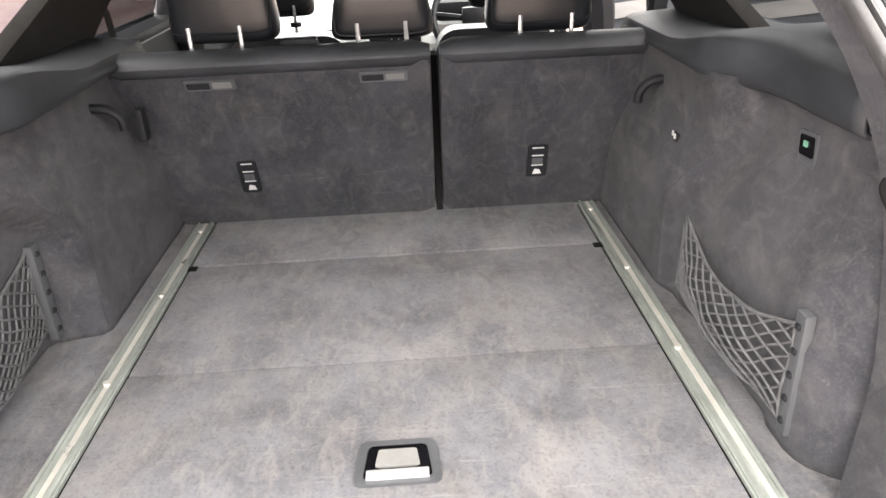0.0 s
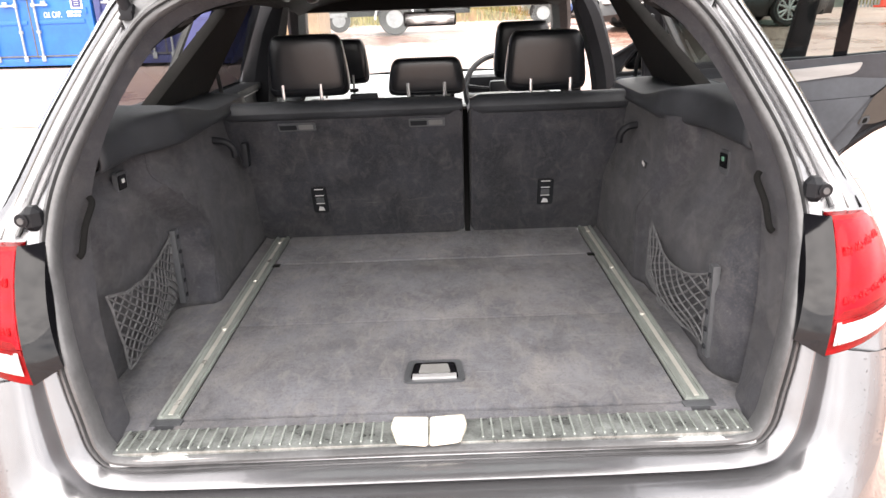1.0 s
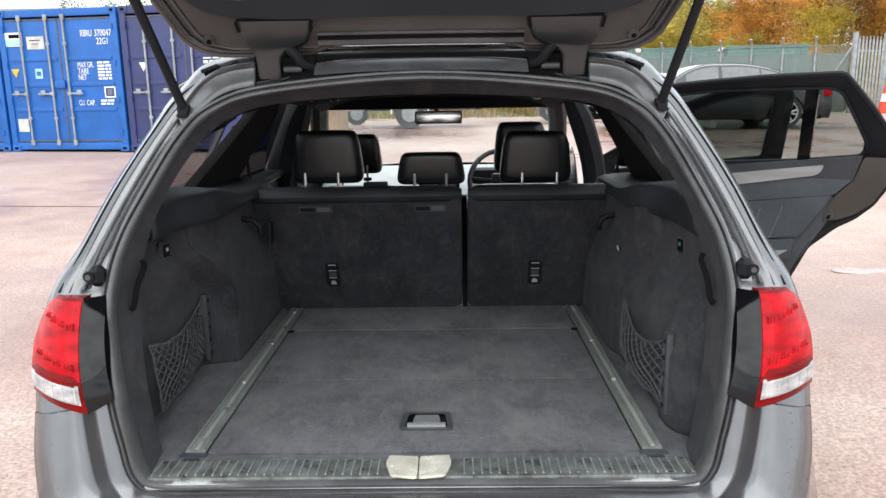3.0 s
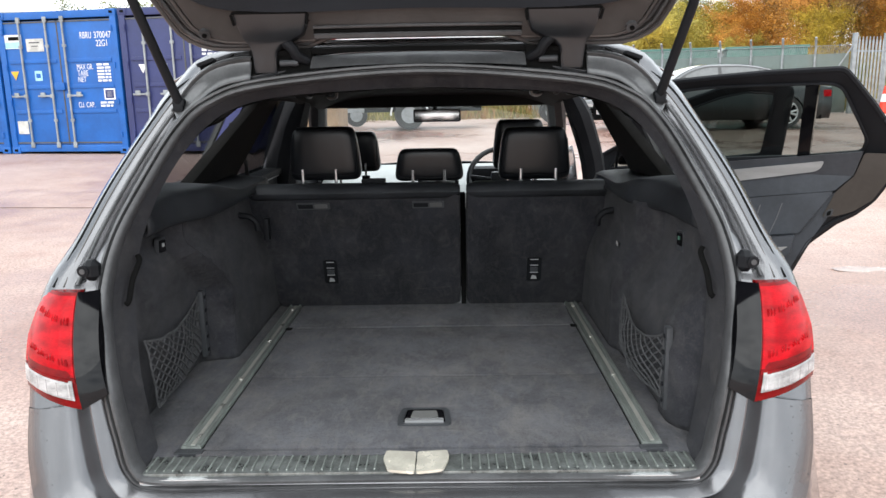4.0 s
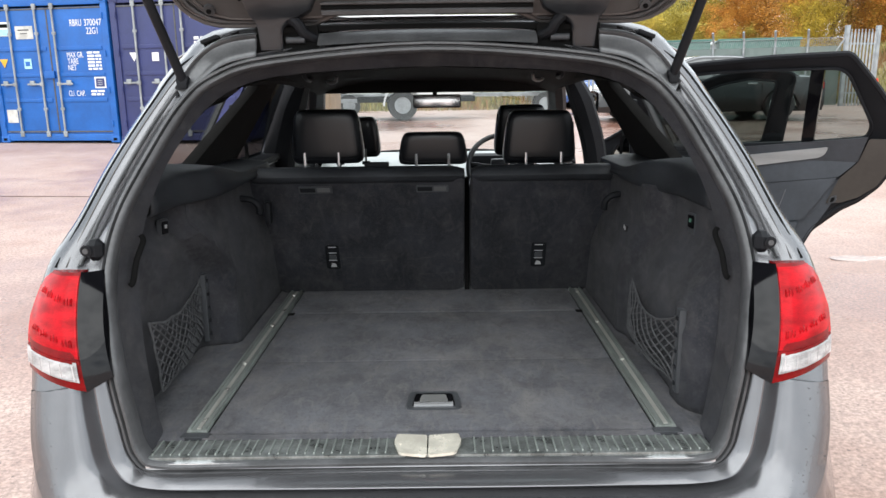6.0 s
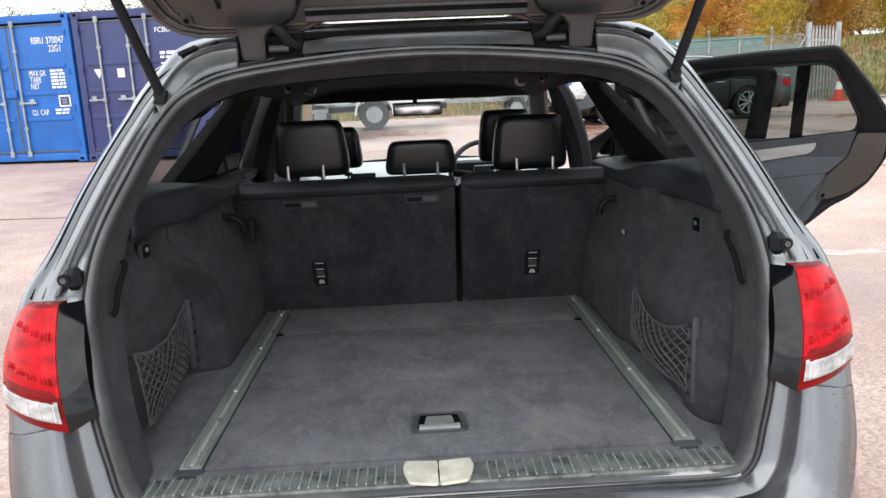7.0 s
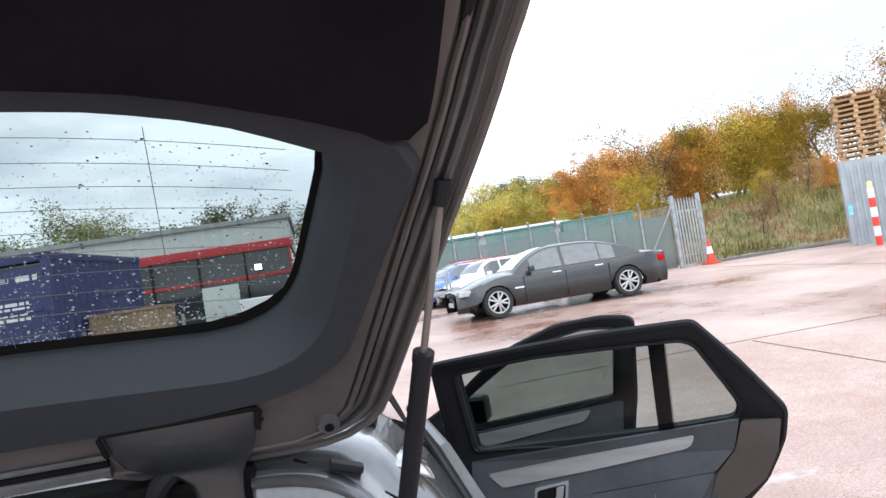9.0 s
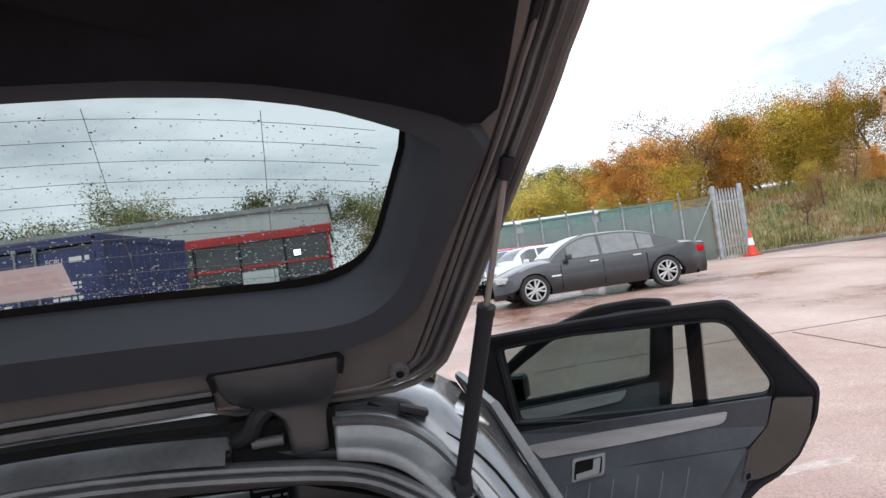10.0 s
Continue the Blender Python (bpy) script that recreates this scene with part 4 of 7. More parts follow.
# windscreen
bm = bmesh.new()
loft(bm, [[Vector((x, 2.58 + .05 * (1 - (x / .62) ** 2), 1.405 - .03 * (x / .62) ** 2)) for x in (-.62, -.3, 0, .3, .62)],
          [Vector((x * 1.22, 3.55 + .14 * (1 - (x / .62) ** 2), .965)) for x in (-.62, -.3, 0, .3, .62)]])
ob = part("windscreen", bm, GLASS, car, "clear windscreen")
ob.visible_shadow = False
# bonnet and nose
rows = []
for k in range(13):
    t = k / 12
    y = 3.50 + 1.25 * t
    rows.append([Vector((x * (1 - .10 * t * t), y + .10 * (1 - x * x), .975 - .13 * t - .12 * t ** 4 - .05 * x * x)) for x in (-.82, -.6, -.3, 0, .3, .6, .82)])
solid(part("bonnet", loft(bmesh.new(), rows), PAINT, car, "grey metallic bonnet"), .004)
bm = bmesh.new()
box(bm, (0, 4.70, .52), (1.64, .30, .50), .10, None, 4)
part("front_bumper", bm, PAINT, car)
boxpart("underbody", (0, 2.45, .27), (1.60, 4.2, .12), BLACKMATT, car, .03)
boxpart("cabin_floor", (0, 2.45, .36), (1.66, 2.1, .05), HEADLINER, car)
boxpart("bulkhead", (0, 3.66, .64), (1.60, .06, .60), BLACKMATT, car)
boxpart("boot_well", (0, .72, .40), (1.25, 1.2, .24), BLACKMATT, car)

# roof channel under the tailgate and the rain gutter corners
bm = bmesh.new()
rows = [[Vector((x, .612 - .05 * (x / .4) ** 2, z - .012 * (x / .4) ** 2)) for x in [-.40 + .8 * k / 16 for k in range(17)]] for z in (1.505, 1.517)]
rows += [[Vector((x, .665 - .05 * (x / .4) ** 2, 1.526 - .012 * (x / .4) ** 2)) for x in [-.40 + .8 * k / 16 for k in range(17)]]]
part("roof_gutter_strip", loft(bm, rows), BLACKMATT, car, "black strip in the roof gutter")
bm = bmesh.new()
rows = [[Vector((x, .592 - .05 * (x / .4) ** 2 + a, z - .022 * (x / .4) ** 2)) for x in [-.265 + .53 * k / 16 for k in range(17)]] for a, z in ((-.03, 1.472), (-.012, 1.490), (.012, 1.503), (.014, 1.484))]
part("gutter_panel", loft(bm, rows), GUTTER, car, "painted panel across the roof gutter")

# ---- the open tailgate ----
HINGE, OPEN, LIFT = Vector((0, .60, 1.50)), Matrix.Rotation(radians(-97.5), 4, "X"), Vector((0, .029, .051))
TG_PROFILE = spline([(0, .585, 1.492), (0, .50, 1.385), (0, .36, 1.205), (0, .255, 1.06), (0, .185, .93), (0, .14, .80), (0, .105, .62), (0, .075, .44)], 10)
TG_LEN = [0.0]
for a, b in zip(TG_PROFILE, TG_PROFILE[1:]):
    TG_LEN.append(TG_LEN[-1] + (b - a).length)


def gate(x, s, d):
    """Place on the tailgate: across, down from the hinge edge, and inwards by d; swung open."""
    k = max(i for i in range(len(TG_LEN) - 1) if TG_LEN[i] <= max(0, s) + 1e-9)
    a, b = TG_PROFILE[k], TG_PROFILE[k + 1]
    p = a + (b - a) * ((s - TG_LEN[k]) / (TG_LEN[k + 1] - TG_LEN[k]))
    t = (b - a).normalized()
    nrm = Vector((0, -t.z, t.y))
    p = p + nrm * d + Vector((x, 0, 0))
    p.y -= .035 * (1 - (x / .72) ** 2) * min(1, .3 + s)
    return HINGE + LIFT + (OPEN @ (p - HINGE))


HALF = [(.232, -.006), (.262, -.04), (.54, -.04), (.60, 0), (.638, .13), (.667, .235), (.698, .346), (.716, .408), (.735, .485), (.742, .53), (.754, .585), (.765, .70), (.755, 1.0), (.71, 1.10)]
HALF += [(-x, s) for x, s in HALF[::-1]]
G_OUT = resample(rounded(HALF, .045), 128)
PANE = [(0, .177), (.20, .172), (.335, .166), (.40, .163), (.444, .169), (.480, .186), (.501, .208), (.518, .24), (.533, .29), (.546, .335), (.566, .405), (.525, .426), (.44, .458), (.35, .475), (.25, .483), (0, .490)]
PANE += [(-x, s) for x, s in PANE[-2:0:-1]]
G_PANE = resample(rounded(PANE, .012), 160)


def polar(outline, n=144, cy=.33):
    """The outline seen from (0, cy) at even angles."""
    out = []
    m = len(outline)
    for k in range(n):
        a = 2 * math.pi * k / n
        dx, dy = math.cos(a), math.sin(a)
        best = None
        for i in range(m):
            (x1, y1), (x2, y2) = outline[i], outline[(i + 1) % m]
            ex, ey = x2 - x1, y2 - y1
            den = dx * ey - dy * ex
            if abs(den) < 1e-9:
                continue
            r = (x1 * ey - (y1 - cy) * ex) / den
            t = (x1 * dy - (y1 - cy) * dx) / den
            if r > 0 and -1e-6 <= t <= 1 + 1e-6:
                best = max(best or 0, r)
        out.append((dx * best, cy + dy * best))
    return out


P_OUT, P_PANE = polar(G_OUT), polar(G_PANE)
flare = lambda kx, far, near: [(x * kx, .33 + (s - .33) * (far if s > .33 else near)) for x, s in P_PANE]
scaled = lambda o, kx, ky: [(x * kx, .33 + (s - .33) * ky) for x, s in o]
bm = bmesh.new()
rows = [[gate(x, s, d) for x, s in o] for o, d in ((P_PANE, -.002), (P_OUT, 0), (P_OUT, .028), (scaled(P_OUT, .965, .965), .045), (scaled(P_OUT, .955, .955), .032),
        (scaled(P_OUT, .93, .935), .034), (scaled(P_OUT, .905, .91), .052), (flare(1.10, 1.34, 1.15), .048), (flare(1.05, 1.12, 1.06), .006), (P_PANE, -.002))]
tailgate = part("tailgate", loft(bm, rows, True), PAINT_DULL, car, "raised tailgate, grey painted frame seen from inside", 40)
# rubber drain seal and folded edge along the rim
bm = bmesh.new()
tube(bm, [gate(x, s, .044) for x, s in scaled(P_OUT, .985, .985)], .006, 6, True)
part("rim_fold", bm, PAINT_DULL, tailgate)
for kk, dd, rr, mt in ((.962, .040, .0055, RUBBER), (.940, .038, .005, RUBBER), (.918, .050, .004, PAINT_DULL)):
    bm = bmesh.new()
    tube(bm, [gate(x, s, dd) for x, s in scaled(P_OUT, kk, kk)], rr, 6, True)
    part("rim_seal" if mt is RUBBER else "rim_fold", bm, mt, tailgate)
for s0, dd, rr, mt in ((.008, .056, .010, RUBBER), (.020, .056, .005, BLACKMATT), (.032, .056, .004, RUBBER)):
    bm = bmesh.new()
    tube(bm, [gate(-.256 + .512 * i / 12, s0, dd) for i in range(13)], rr, 7)
    part("edge_seal", bm, mt, tailgate, "rubber strip along the hinge edge" if mt is RUBBER else "")
# trim ring round the glass
T_HALF = [(0, .080), (.29, .075), (.376, .081), (.46, .089), (.514, .106), (.56, .147), (.593, .246), (.632, .356), (.656, .428), (.60, .466), (.548, .484), (.476, .504), (.408, .520), (.30, .533), (0, .546)]
T_OUT = polar(resample(rounded(T_HALF + [(-x, s) for x, s in T_HALF[-2:0:-1]], .02), 160))
rows = [[gate(x, s, d) for x, s in o] for o, d in ((T_OUT, .045), (T_OUT, .056), (scaled(T_OUT, .985, .97), .066), (flare(1.055, 1.16, 1.14), .064), (flare(1.02, 1.06, 1.05), .03), (P_PANE, .012), (P_PANE, .004))]
part("window_trim", loft(bmesh.new(), rows, True), HATCHTRIM, tailgate, "charcoal plastic trim round the rear window", 40)
# lower lining panel
LOW_HALF = [(0, .540), (.278, .529), (.342, .524), (.408, .516), (.476, .499), (.548, .479), (.60, .461), (.651, .440), (.663, .51), (.669, .60), (.672, .70), (.66, .95), (.60, 1.05)]
low = resample(rounded(LOW_HALF + [(-x, s) for x, s in LOW_HALF[:0:-1]], .025), 128)
lc = lambda k: [(x * k, .80 + (s - .80) * k) for x, s in low]
rows = [[gate(x, s, d) for x, s in o] for o, d in ((lc(1), .045), (lc(1), .065), (lc(.97), .078), (lc(.6), .08))]
part("lower_lining", loft(bmesh.new(), rows, True, True), LINING, tailgate, "black lining panel of the tailgate", 40)
# heated glass with wires, rain drops and a painted red and pale reflection
bm = bmesh.new()
k = 10
rows = [[gate(x * i / k, .33 + (s - .33) * i / k, .002) for x, s in P_PANE] for i in range(1, k + 1)]
loft(bm, rows, True)
bm.faces.new([v for v in bm.verts][:len(P_PANE)])
pane = part("rear_window", bm, GLASS_REAR, tailgate, "rain-spotted rear window with heater wires", 60)
pane.visible_shadow = False
FRIT = polar(resample(rounded([(x, q + (.013 if q < .19 else 0)) for x, q in PANE], .012), 160))
rows = [[gate(x, q, .0035) for x, q in P_PANE], [gate(x * .985, .33 + (q - .33) * .985, .0035) for x, q in FRIT]]
part("frit_band", loft(bmesh.new(), rows, True), BLACKMATT, pane, "black printed border of the glass")
WIRE = mat("heater_wire", (0.10, 0.08, 0.07), 0.6)
for j in range(10):
    bm = bmesh.new()
    s0, bow = .457 - .0285 * j, .19 - .012 * j
    w = .525 if j < 4 else .525 - .014 * (j - 3)
    tube(bm, [gate(u, s0 - bow * u * u, .004) for u in (-w + 2 * w * i / 20 for i in range(21))], .00034, 4)
    part("heater_wire", bm, WIRE, pane)
for x in (-.385, -.205, .205, .385):
    bm = bmesh.new()
    tube(bm, [gate(x * (.965 + .07 * i / 6), .182 + (.288 - .19 * x * x) * i / 6, .0045) for i in range(7)], .0004, 4)
    part("feed_wire", bm, WIRE, pane)
rnd = random.Random(7)
darkbm = bmesh.new()
clearbm = bmesh.new()
for _ in range(8200):
    x, s = rnd.uniform(-.52, .52), .182 + .31 * rnd.random() ** (1.0 if rnd.random() < .35 else 2.6)
    bm = clearbm if rnd.random() < .72 else darkbm
    if s > .468 - .07 * (x / .54) ** 2 or (abs(x) > .45 and s < .22):
        continue
    r = rnd.choice((.0003, .0004, .0005, .0006, .0008, .0012))
    c, ex, es = gate(x, s, -.0005), gate(x + r * rnd.uniform(1, 1.7), s, -.0005), gate(x, s + r, -.0005)
    nrm = (gate(x, s, -.0005 - r * .6) - c)
    top = bm.verts.new(c + nrm)
    rim = [bm.verts.new(c + (ex - c) * math.cos(a) + (es - c) * math.sin(a)) for a in (2 * math.pi * q / 7 for q in range(7))]
    for q in range(7):
        bm.faces.new((rim[q], rim[(q + 1) % 7], top))
tagged(part("clear_drop", clearbm, film_mat("bright_water_bead", (0.95, 0.97, 0.98), 0.35), pane, "", 70), kind="stuff")
tagged(part("rain_drop", darkbm, mat("water_bead", (0.25, 0.27, 0.28), 0.05, var=0.5, coat=1.0, scale=40), pane, "", 70), kind="stuff")
# mirrored red and white sign, laid on the pane as thin coloured plates
bm = bmesh.new()
prism(bm, [(-.106, .204), (.121, .204), (.121, .256), (-.106, .256)], gate, .006, .0063)
sign_image = part("window_sticker", bm, REFLECT_PALE, pane, "painted see-through reflection in the rear window, pale with red")
bm = bmesh.new()
prism(bm, [(-.100, .208), (-.022, .208), (-.022, .252), (-.100, .252)], gate, .0066, .0069)
part("red_block", bm, REFLECT_RED, sign_image, "faded red part of the painted reflection")
bm = bmesh.new()
bars(bm, -.012, 0, .240, .122, 3, .007, lambda u, v, d: gate(u, v, .0068 + d * .2), 3)
part("print_line", bm, REFLECT_PALE, sign_image)


def hinge(sx):
    """Moulded T-shaped cover whose neck dips into the roof gutter, with the arm beside it."""
    rows = []
    for x0, x1, y, z in ((.264, .442, .532, 1.594), (.264, .442, .520, 1.590), (.268, .438, .528, 1.568), (.280, .430, .541, 1.545), (.300, .426, .548, 1.534), (.330, .417, .553, 1.523),
                         (.347, .411, .557, 1.508), (.353, .409, .560, 1.488), (.354, .408, .568, 1.455)):
        rows.append([Vector((sx * x, y + d, z)) for x, d in ((x0, .034), (x0, .006), (x0 + .008, 0), (x1 - .008, 0), (x1, .006), (x1, .034))])
    cover = part("hinge_cover", loft(bmesh.new(), rows, True, True), COVER, tailgate, "dark grey moulded hinge cover", 40)
    bm = bmesh.new()
    tube(bm, spline([(sx * .345, .582, 1.524), (sx * .330, .568, 1.528), (sx * .312, .565, 1.514), (sx * .300, .572, 1.494), (sx * .276, .588, 1.482)], 5), [.0145 - .0001 * k for k in range(21)], 10)
    part("hinge_arm", bm, PLASTIC, cover, "black curved hinge arm")
    bm = bmesh.new()
    o = [(.262, .050), (.447, .050), (.430, .022), (.405, -.012), (.32, -.012), (.286, .022)]
    prism(bm, [(sx * x, s) for x, s in o], gate, .040, .0535)
    part("cover_shadow_seal", bm, BLACKMATT, cover, "black foam seal behind the cover")
    bm = bmesh.new()
    tube(bm, [(sx * .266, .530, 1.566), (sx * .261, .523, 1.588), (sx * .264, .521, 1.593), (sx * .40, .520, 1.593), (sx * .441, .520, 1.593), (sx * .446, .523, 1.588), (sx * .441, .531, 1.566)], .0035, 6)
    part("cover_edge", bm, BLACKMATT, cover, "black rubber edge of the cover")
    bm = bmesh.new()
    cyl(bm, (sx * .30, .575, 1.478), (sx * .345, .575, 1.478), .008, 12)
    part("hinge_pin", bm, PLASTIC_GREY, cover)
    bm = bmesh.new()
    box(bm, (sx * .345, .607, 1.475), (.155, .05, .075), .006)
    part("hinge_pocket", bm, BLACKMATT, car, "dark hinge pocket in the roof gutter")
    bm = bmesh.new()
    cyl(bm, gate(sx * .525, .025, .03), gate(sx * .525, .025, .062), .014, 14)
    plug = part("rim_plug", bm, RUBBER, tailgate, "black rubber plug")
    bm = bmesh.new()
    cyl(bm, gate(sx * .525, .025, .06), gate(sx * .525, .025, .066), .006, 10)
    part("plug_core", bm, BLACKMATT, plug)
    # gas strut
    foot, mid = Vector((sx * .590, .528, 1.385)), Vector((sx * .638, .414, 1.625))
    top = foot + (mid - foot) * 1.76
    bm = bmesh.new()
    cyl(bm, foot, mid, .0115, 14)
    cyl(bm, mid, mid + (top - mid).normalized() * .012, .0125, 14)
    strut = part("gas_strut", bm, PLASTIC, car, "black gas strut holding the tailgate")
    bm = bmesh.new()
    cyl(bm, mid, top, .0042, 10)
    part("piston_rod", bm, ROD, strut)
    bm = bmesh.new()
    cyl(bm, top - (top - mid).normalized() * .022, top + (top - mid).normalized() * .006, .0085, 12)
    part("top_socket", bm, PLASTIC, strut)
    bm = bmesh.new()
    cyl(bm, foot - Vector((sx * .014, 0, 0)), foot + Vector((sx * .014, 0, 0)), .010, 12)
    box(bm, tuple(foot + Vector((0, 0, -.010))), (.024, .022, .022), .005)
    part("foot_bracket", bm, PLASTIC, strut)
    # rim bracket half way up the gate
    bm = bmesh.new()
    tube(bm, [gate(sx * .69, .54, .04), gate(sx * .692, .60, .055), gate(sx * .69, .66, .045)], .0065, 7)
    part("rim_bracket", bm, PLASTIC, tailgate)


hinge(-1)
hinge(1)
for sx in (-1, 1):
    # pressed gutter corner between the hinge and the strut, with a rolled ridge along its rim
    rim = spline([(sx * .418, .580, 1.498), (sx * .48, .577, 1.491), (sx * .528, .570, 1.474), (sx * .564, .560, 1.445), (sx * .594, .546, 1.405), (sx * .612, .532, 1.372)], 6)
    root = spline([(sx * .418, .556, 1.440), (sx * .47, .549, 1.430), (sx * .508, .540, 1.414), (sx * .540, .524, 1.388), (sx * .566, .508, 1.358), (sx * .584, .496, 1.335)], 6)
    rows = [[a.lerp(b, t) + Vector((0, d, 0)) for a, b in zip(rim, root)] for t, d in ((-.03, .03), (0, .004), (.04, -.004), (.12, -.007), (.20, -.002), (.24, .004), (.30, .005), (.7, .004), (1.0, -.002))]
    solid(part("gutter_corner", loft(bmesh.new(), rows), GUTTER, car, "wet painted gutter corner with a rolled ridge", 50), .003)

rnd = random.Random(17)
bm = bmesh.new()
for _ in range(1300):
    x, y, r = rnd.uniform(-.62, .62), .69 + 1.3 * rnd.random() ** 2, rnd.choice((.0015, .002, .003, .0045, .006))
    c = Vector((x, y, roof_z(x, y) + .0005))
    top_ = bm.verts.new(c + Vector((0, 0, r * .45)))
    w, d = r * rnd.uniform(.8, 1.5), r * rnd.uniform(.8, 1.5)
    rim = [bm.verts.new(c + Vector((w * math.cos(a), d * math.sin(a), -.001))) for a in (2 * math.pi * q / 8 for q in range(8))]
    for q in range(8):
        bm.faces.new((rim[q], rim[(q + 1) % 8], top_))
tagged(part("roof_drop", bm, mat("roof_water_bead", (0.10, 0.10, 0.105), 0.08, var=0.5, coat=0.5, scale=40), car, "", 70), kind="stuff")

# ---- open doors on the right ----
def door(hinge_at, swing, outline, window, name, label, lean=.46, bar=None, tint=GLASS_TINT, corner=.04):
    """A door swung out: shell, frame, pane, lining, silver trim and handle."""
    o0 = Vector(hinge_at)
    u_, n_ = Vector((math.sin(swing), -math.cos(swing), 0)), Vector((-math.cos(swing), -math.sin(swing), 0))
    def at(u, v, d):
        return o0 + u_ * u + n_ * (d + lean * max(0, v - 1.05)) + Vector((0, 0, v))
    c = (sum(u for u, v in window) / len(window), sum(v for u, v in window) / len(window))
    def pol(o, n=300):
        moved = [(u - c[0], v) for u, v in o]
        return [(u + c[0], v) for u, v in polar(moved, n, c[1])]
    po, pw = pol(rounded(outline, corner)), pol(rounded(window, .02))
    mix = lambda t: [(a[0] + (b[0] - a[0]) * t, a[1] + (b[1] - a[1]) * t) for a, b in zip(po, pw)]
    rows = [[at(u, v, d) for u, v in o] for o, d in ((pw, -.07), (po, -.07), (po, -.02), (mix(.1), 0), (mix(.3), 0.0), (pw, -.02), (pw, -.07))]
    ob = part(name, loft(bmesh.new(), rows, True), PLASTIC, car, label, 40)
    bm = bmesh.new()
    tube(bm, [at(u, v, -.008) for u, v in mix(.05)], .011, 6, True)
    part("door_seal", bm, PLASTIC, ob, "black rubber door seal")
    bm = bmesh.new()
    tube(bm, [at(u, v, -.012) for u, v in mix(.93)], .006, 6, True)
    part("glass_channel", bm, PLASTIC, ob)
    bm = bmesh.new()
    vs = [bm.verts.new(at(u, v, -.045)) for u, v in pw]
    bm.faces.new(vs)
    pn = part("door_glass", bm, tint, ob, "tinted door glass", 0)
    pn.visible_shadow = False
    rows = [[at(u, v, d) for u, v in o] for o, d in ((pw, -.072), (po, -.074))]
    part("door_skin", loft(bmesh.new(), rows, True), PAINT, ob)
    return ob, at


rear_door, rd = door((.905, 2.23, 0), radians(57.3),
    [(0.021, 0.286), (0.681, 0.286), (0.721, 0.486), (0.764, 0.598), (0.827, 0.742), (0.928, 0.839), (0.991, 0.878), (1.056, 0.941), (1.099, 1.016), (1.121, 1.066), (1.140, 1.168), (1.033, 1.333), (0.926, 1.473), (0.821, 1.471), (0.651, 1.467), (0.421, 1.452), (0.071, 1.423), (0.021, 1.036)],
    [(0.121, 1.084), (0.756, 1.124), (0.992, 1.151), (1.005, 1.196), (0.916, 1.394), (0.882, 1.412), (0.791, 1.412), (0.436, 1.408), (0.141, 1.378)], "rear_door", "open rear door with black lining and tinted glass", corner=.018)
SHUT = mat("brown_grey_shut_paint", (0.06, 0.052, 0.046), 0.5, var=0.12, scale=6, spec=0.3)
def on_door(name, o, d0, d1, material, parent, fn, label="", r=.01):
    return part(name, prism(bmesh.new(), rounded(o, r) if r else o, fn, d0, d1), material, parent, label)
on_door("window_bar", [(0.758, 1.111), (0.805, 1.116), (0.837, 1.421), (0.789, 1.421)], -.05, -.008, GLOSSBLACK, rear_door, rd, "black bar between door glass and quarter pane", 0)
on_door("silver_trim", [(0.157, 1.004), (0.204, 0.956), (0.521, 1.004), (0.831, 1.059), (0.853, 1.073), (0.866, 1.106), (0.521, 1.057)], -.002, .020, SILVERTRIM, rear_door, rd, "satin silver trim strip", .012)
on_door("door_card", [(0.071, 0.346), (0.661, 0.346), (0.721, 0.506), (0.781, 0.666), (0.881, 0.846), (0.971, 1.036), (0.974, 1.046), (0.101, 1.046)], -.006, .002, VINYL, rear_door, rd, "black moulded door card", .02)
on_door("upper_lining", [(0.081, 0.846), (0.542, 0.931), (0.909, 0.982), (0.971, 1.046), (0.101, 1.049)], -.004, .014, VINYL, rear_door, rd, "soft black upper door lining")
on_door("belt_lining", [(0.101, 1.047), (0.973, 1.046), (1.003, 1.149)], -.004, .014, VINYL, rear_door, rd, "soft black lining along the window", 0)
on_door("armrest", [(0.121, 0.566), (0.521, 0.641), (0.761, 0.701), (0.773, 0.786), (0.393, 0.724), (0.121, 0.676)], -.002, .05, VINYL, rear_door, rd, "black door armrest")
on_door("pull_trim", [(0.321, 0.641), (0.408, 0.656), (0.721, 0.711), (0.756, 0.738), (0.408, 0.683), (0.321, 0.666)], .045, .056, SILVERTRIM, rear_door, rd, "silver pull trim", .006)
on_door("lining_panel", [(0.221, 0.886), (0.542, 0.928), (0.906, 0.980), (0.789, 0.794), (0.393, 0.733), (0.221, 0.701)], -.002, .016, VINYL, rear_door, rd, "padded door panel with piped seams", .012)
PIPING = mat("grey_piping", (0.13, 0.135, 0.145), 0.5, var=0.1)
for k in range(6):
    u0 = .283 + k * .0865
    bm = bmesh.new()
    tube(bm, [rd(u0 - .045, .704 + .165 * (u0 - .283), .0168), rd(u0 - .018, .786 + .155 * (u0 - .283), .018), rd(u0, .854 + .15 * (u0 - .283), .0168)], .0020, 6)
    part("seam", bm, PIPING, rear_door)
on_door("handle_recess", [(0.304, 0.867), (0.425, 0.897), (0.441, 0.974), (0.320, 0.952)], .002, .021, CHROME, rear_door, rd, "chrome door release surround")
on_door("release_well", [(0.314, 0.878), (0.417, 0.904), (0.430, 0.963), (0.328, 0.943)], .019, .023, BLACKMATT, rear_door, rd)
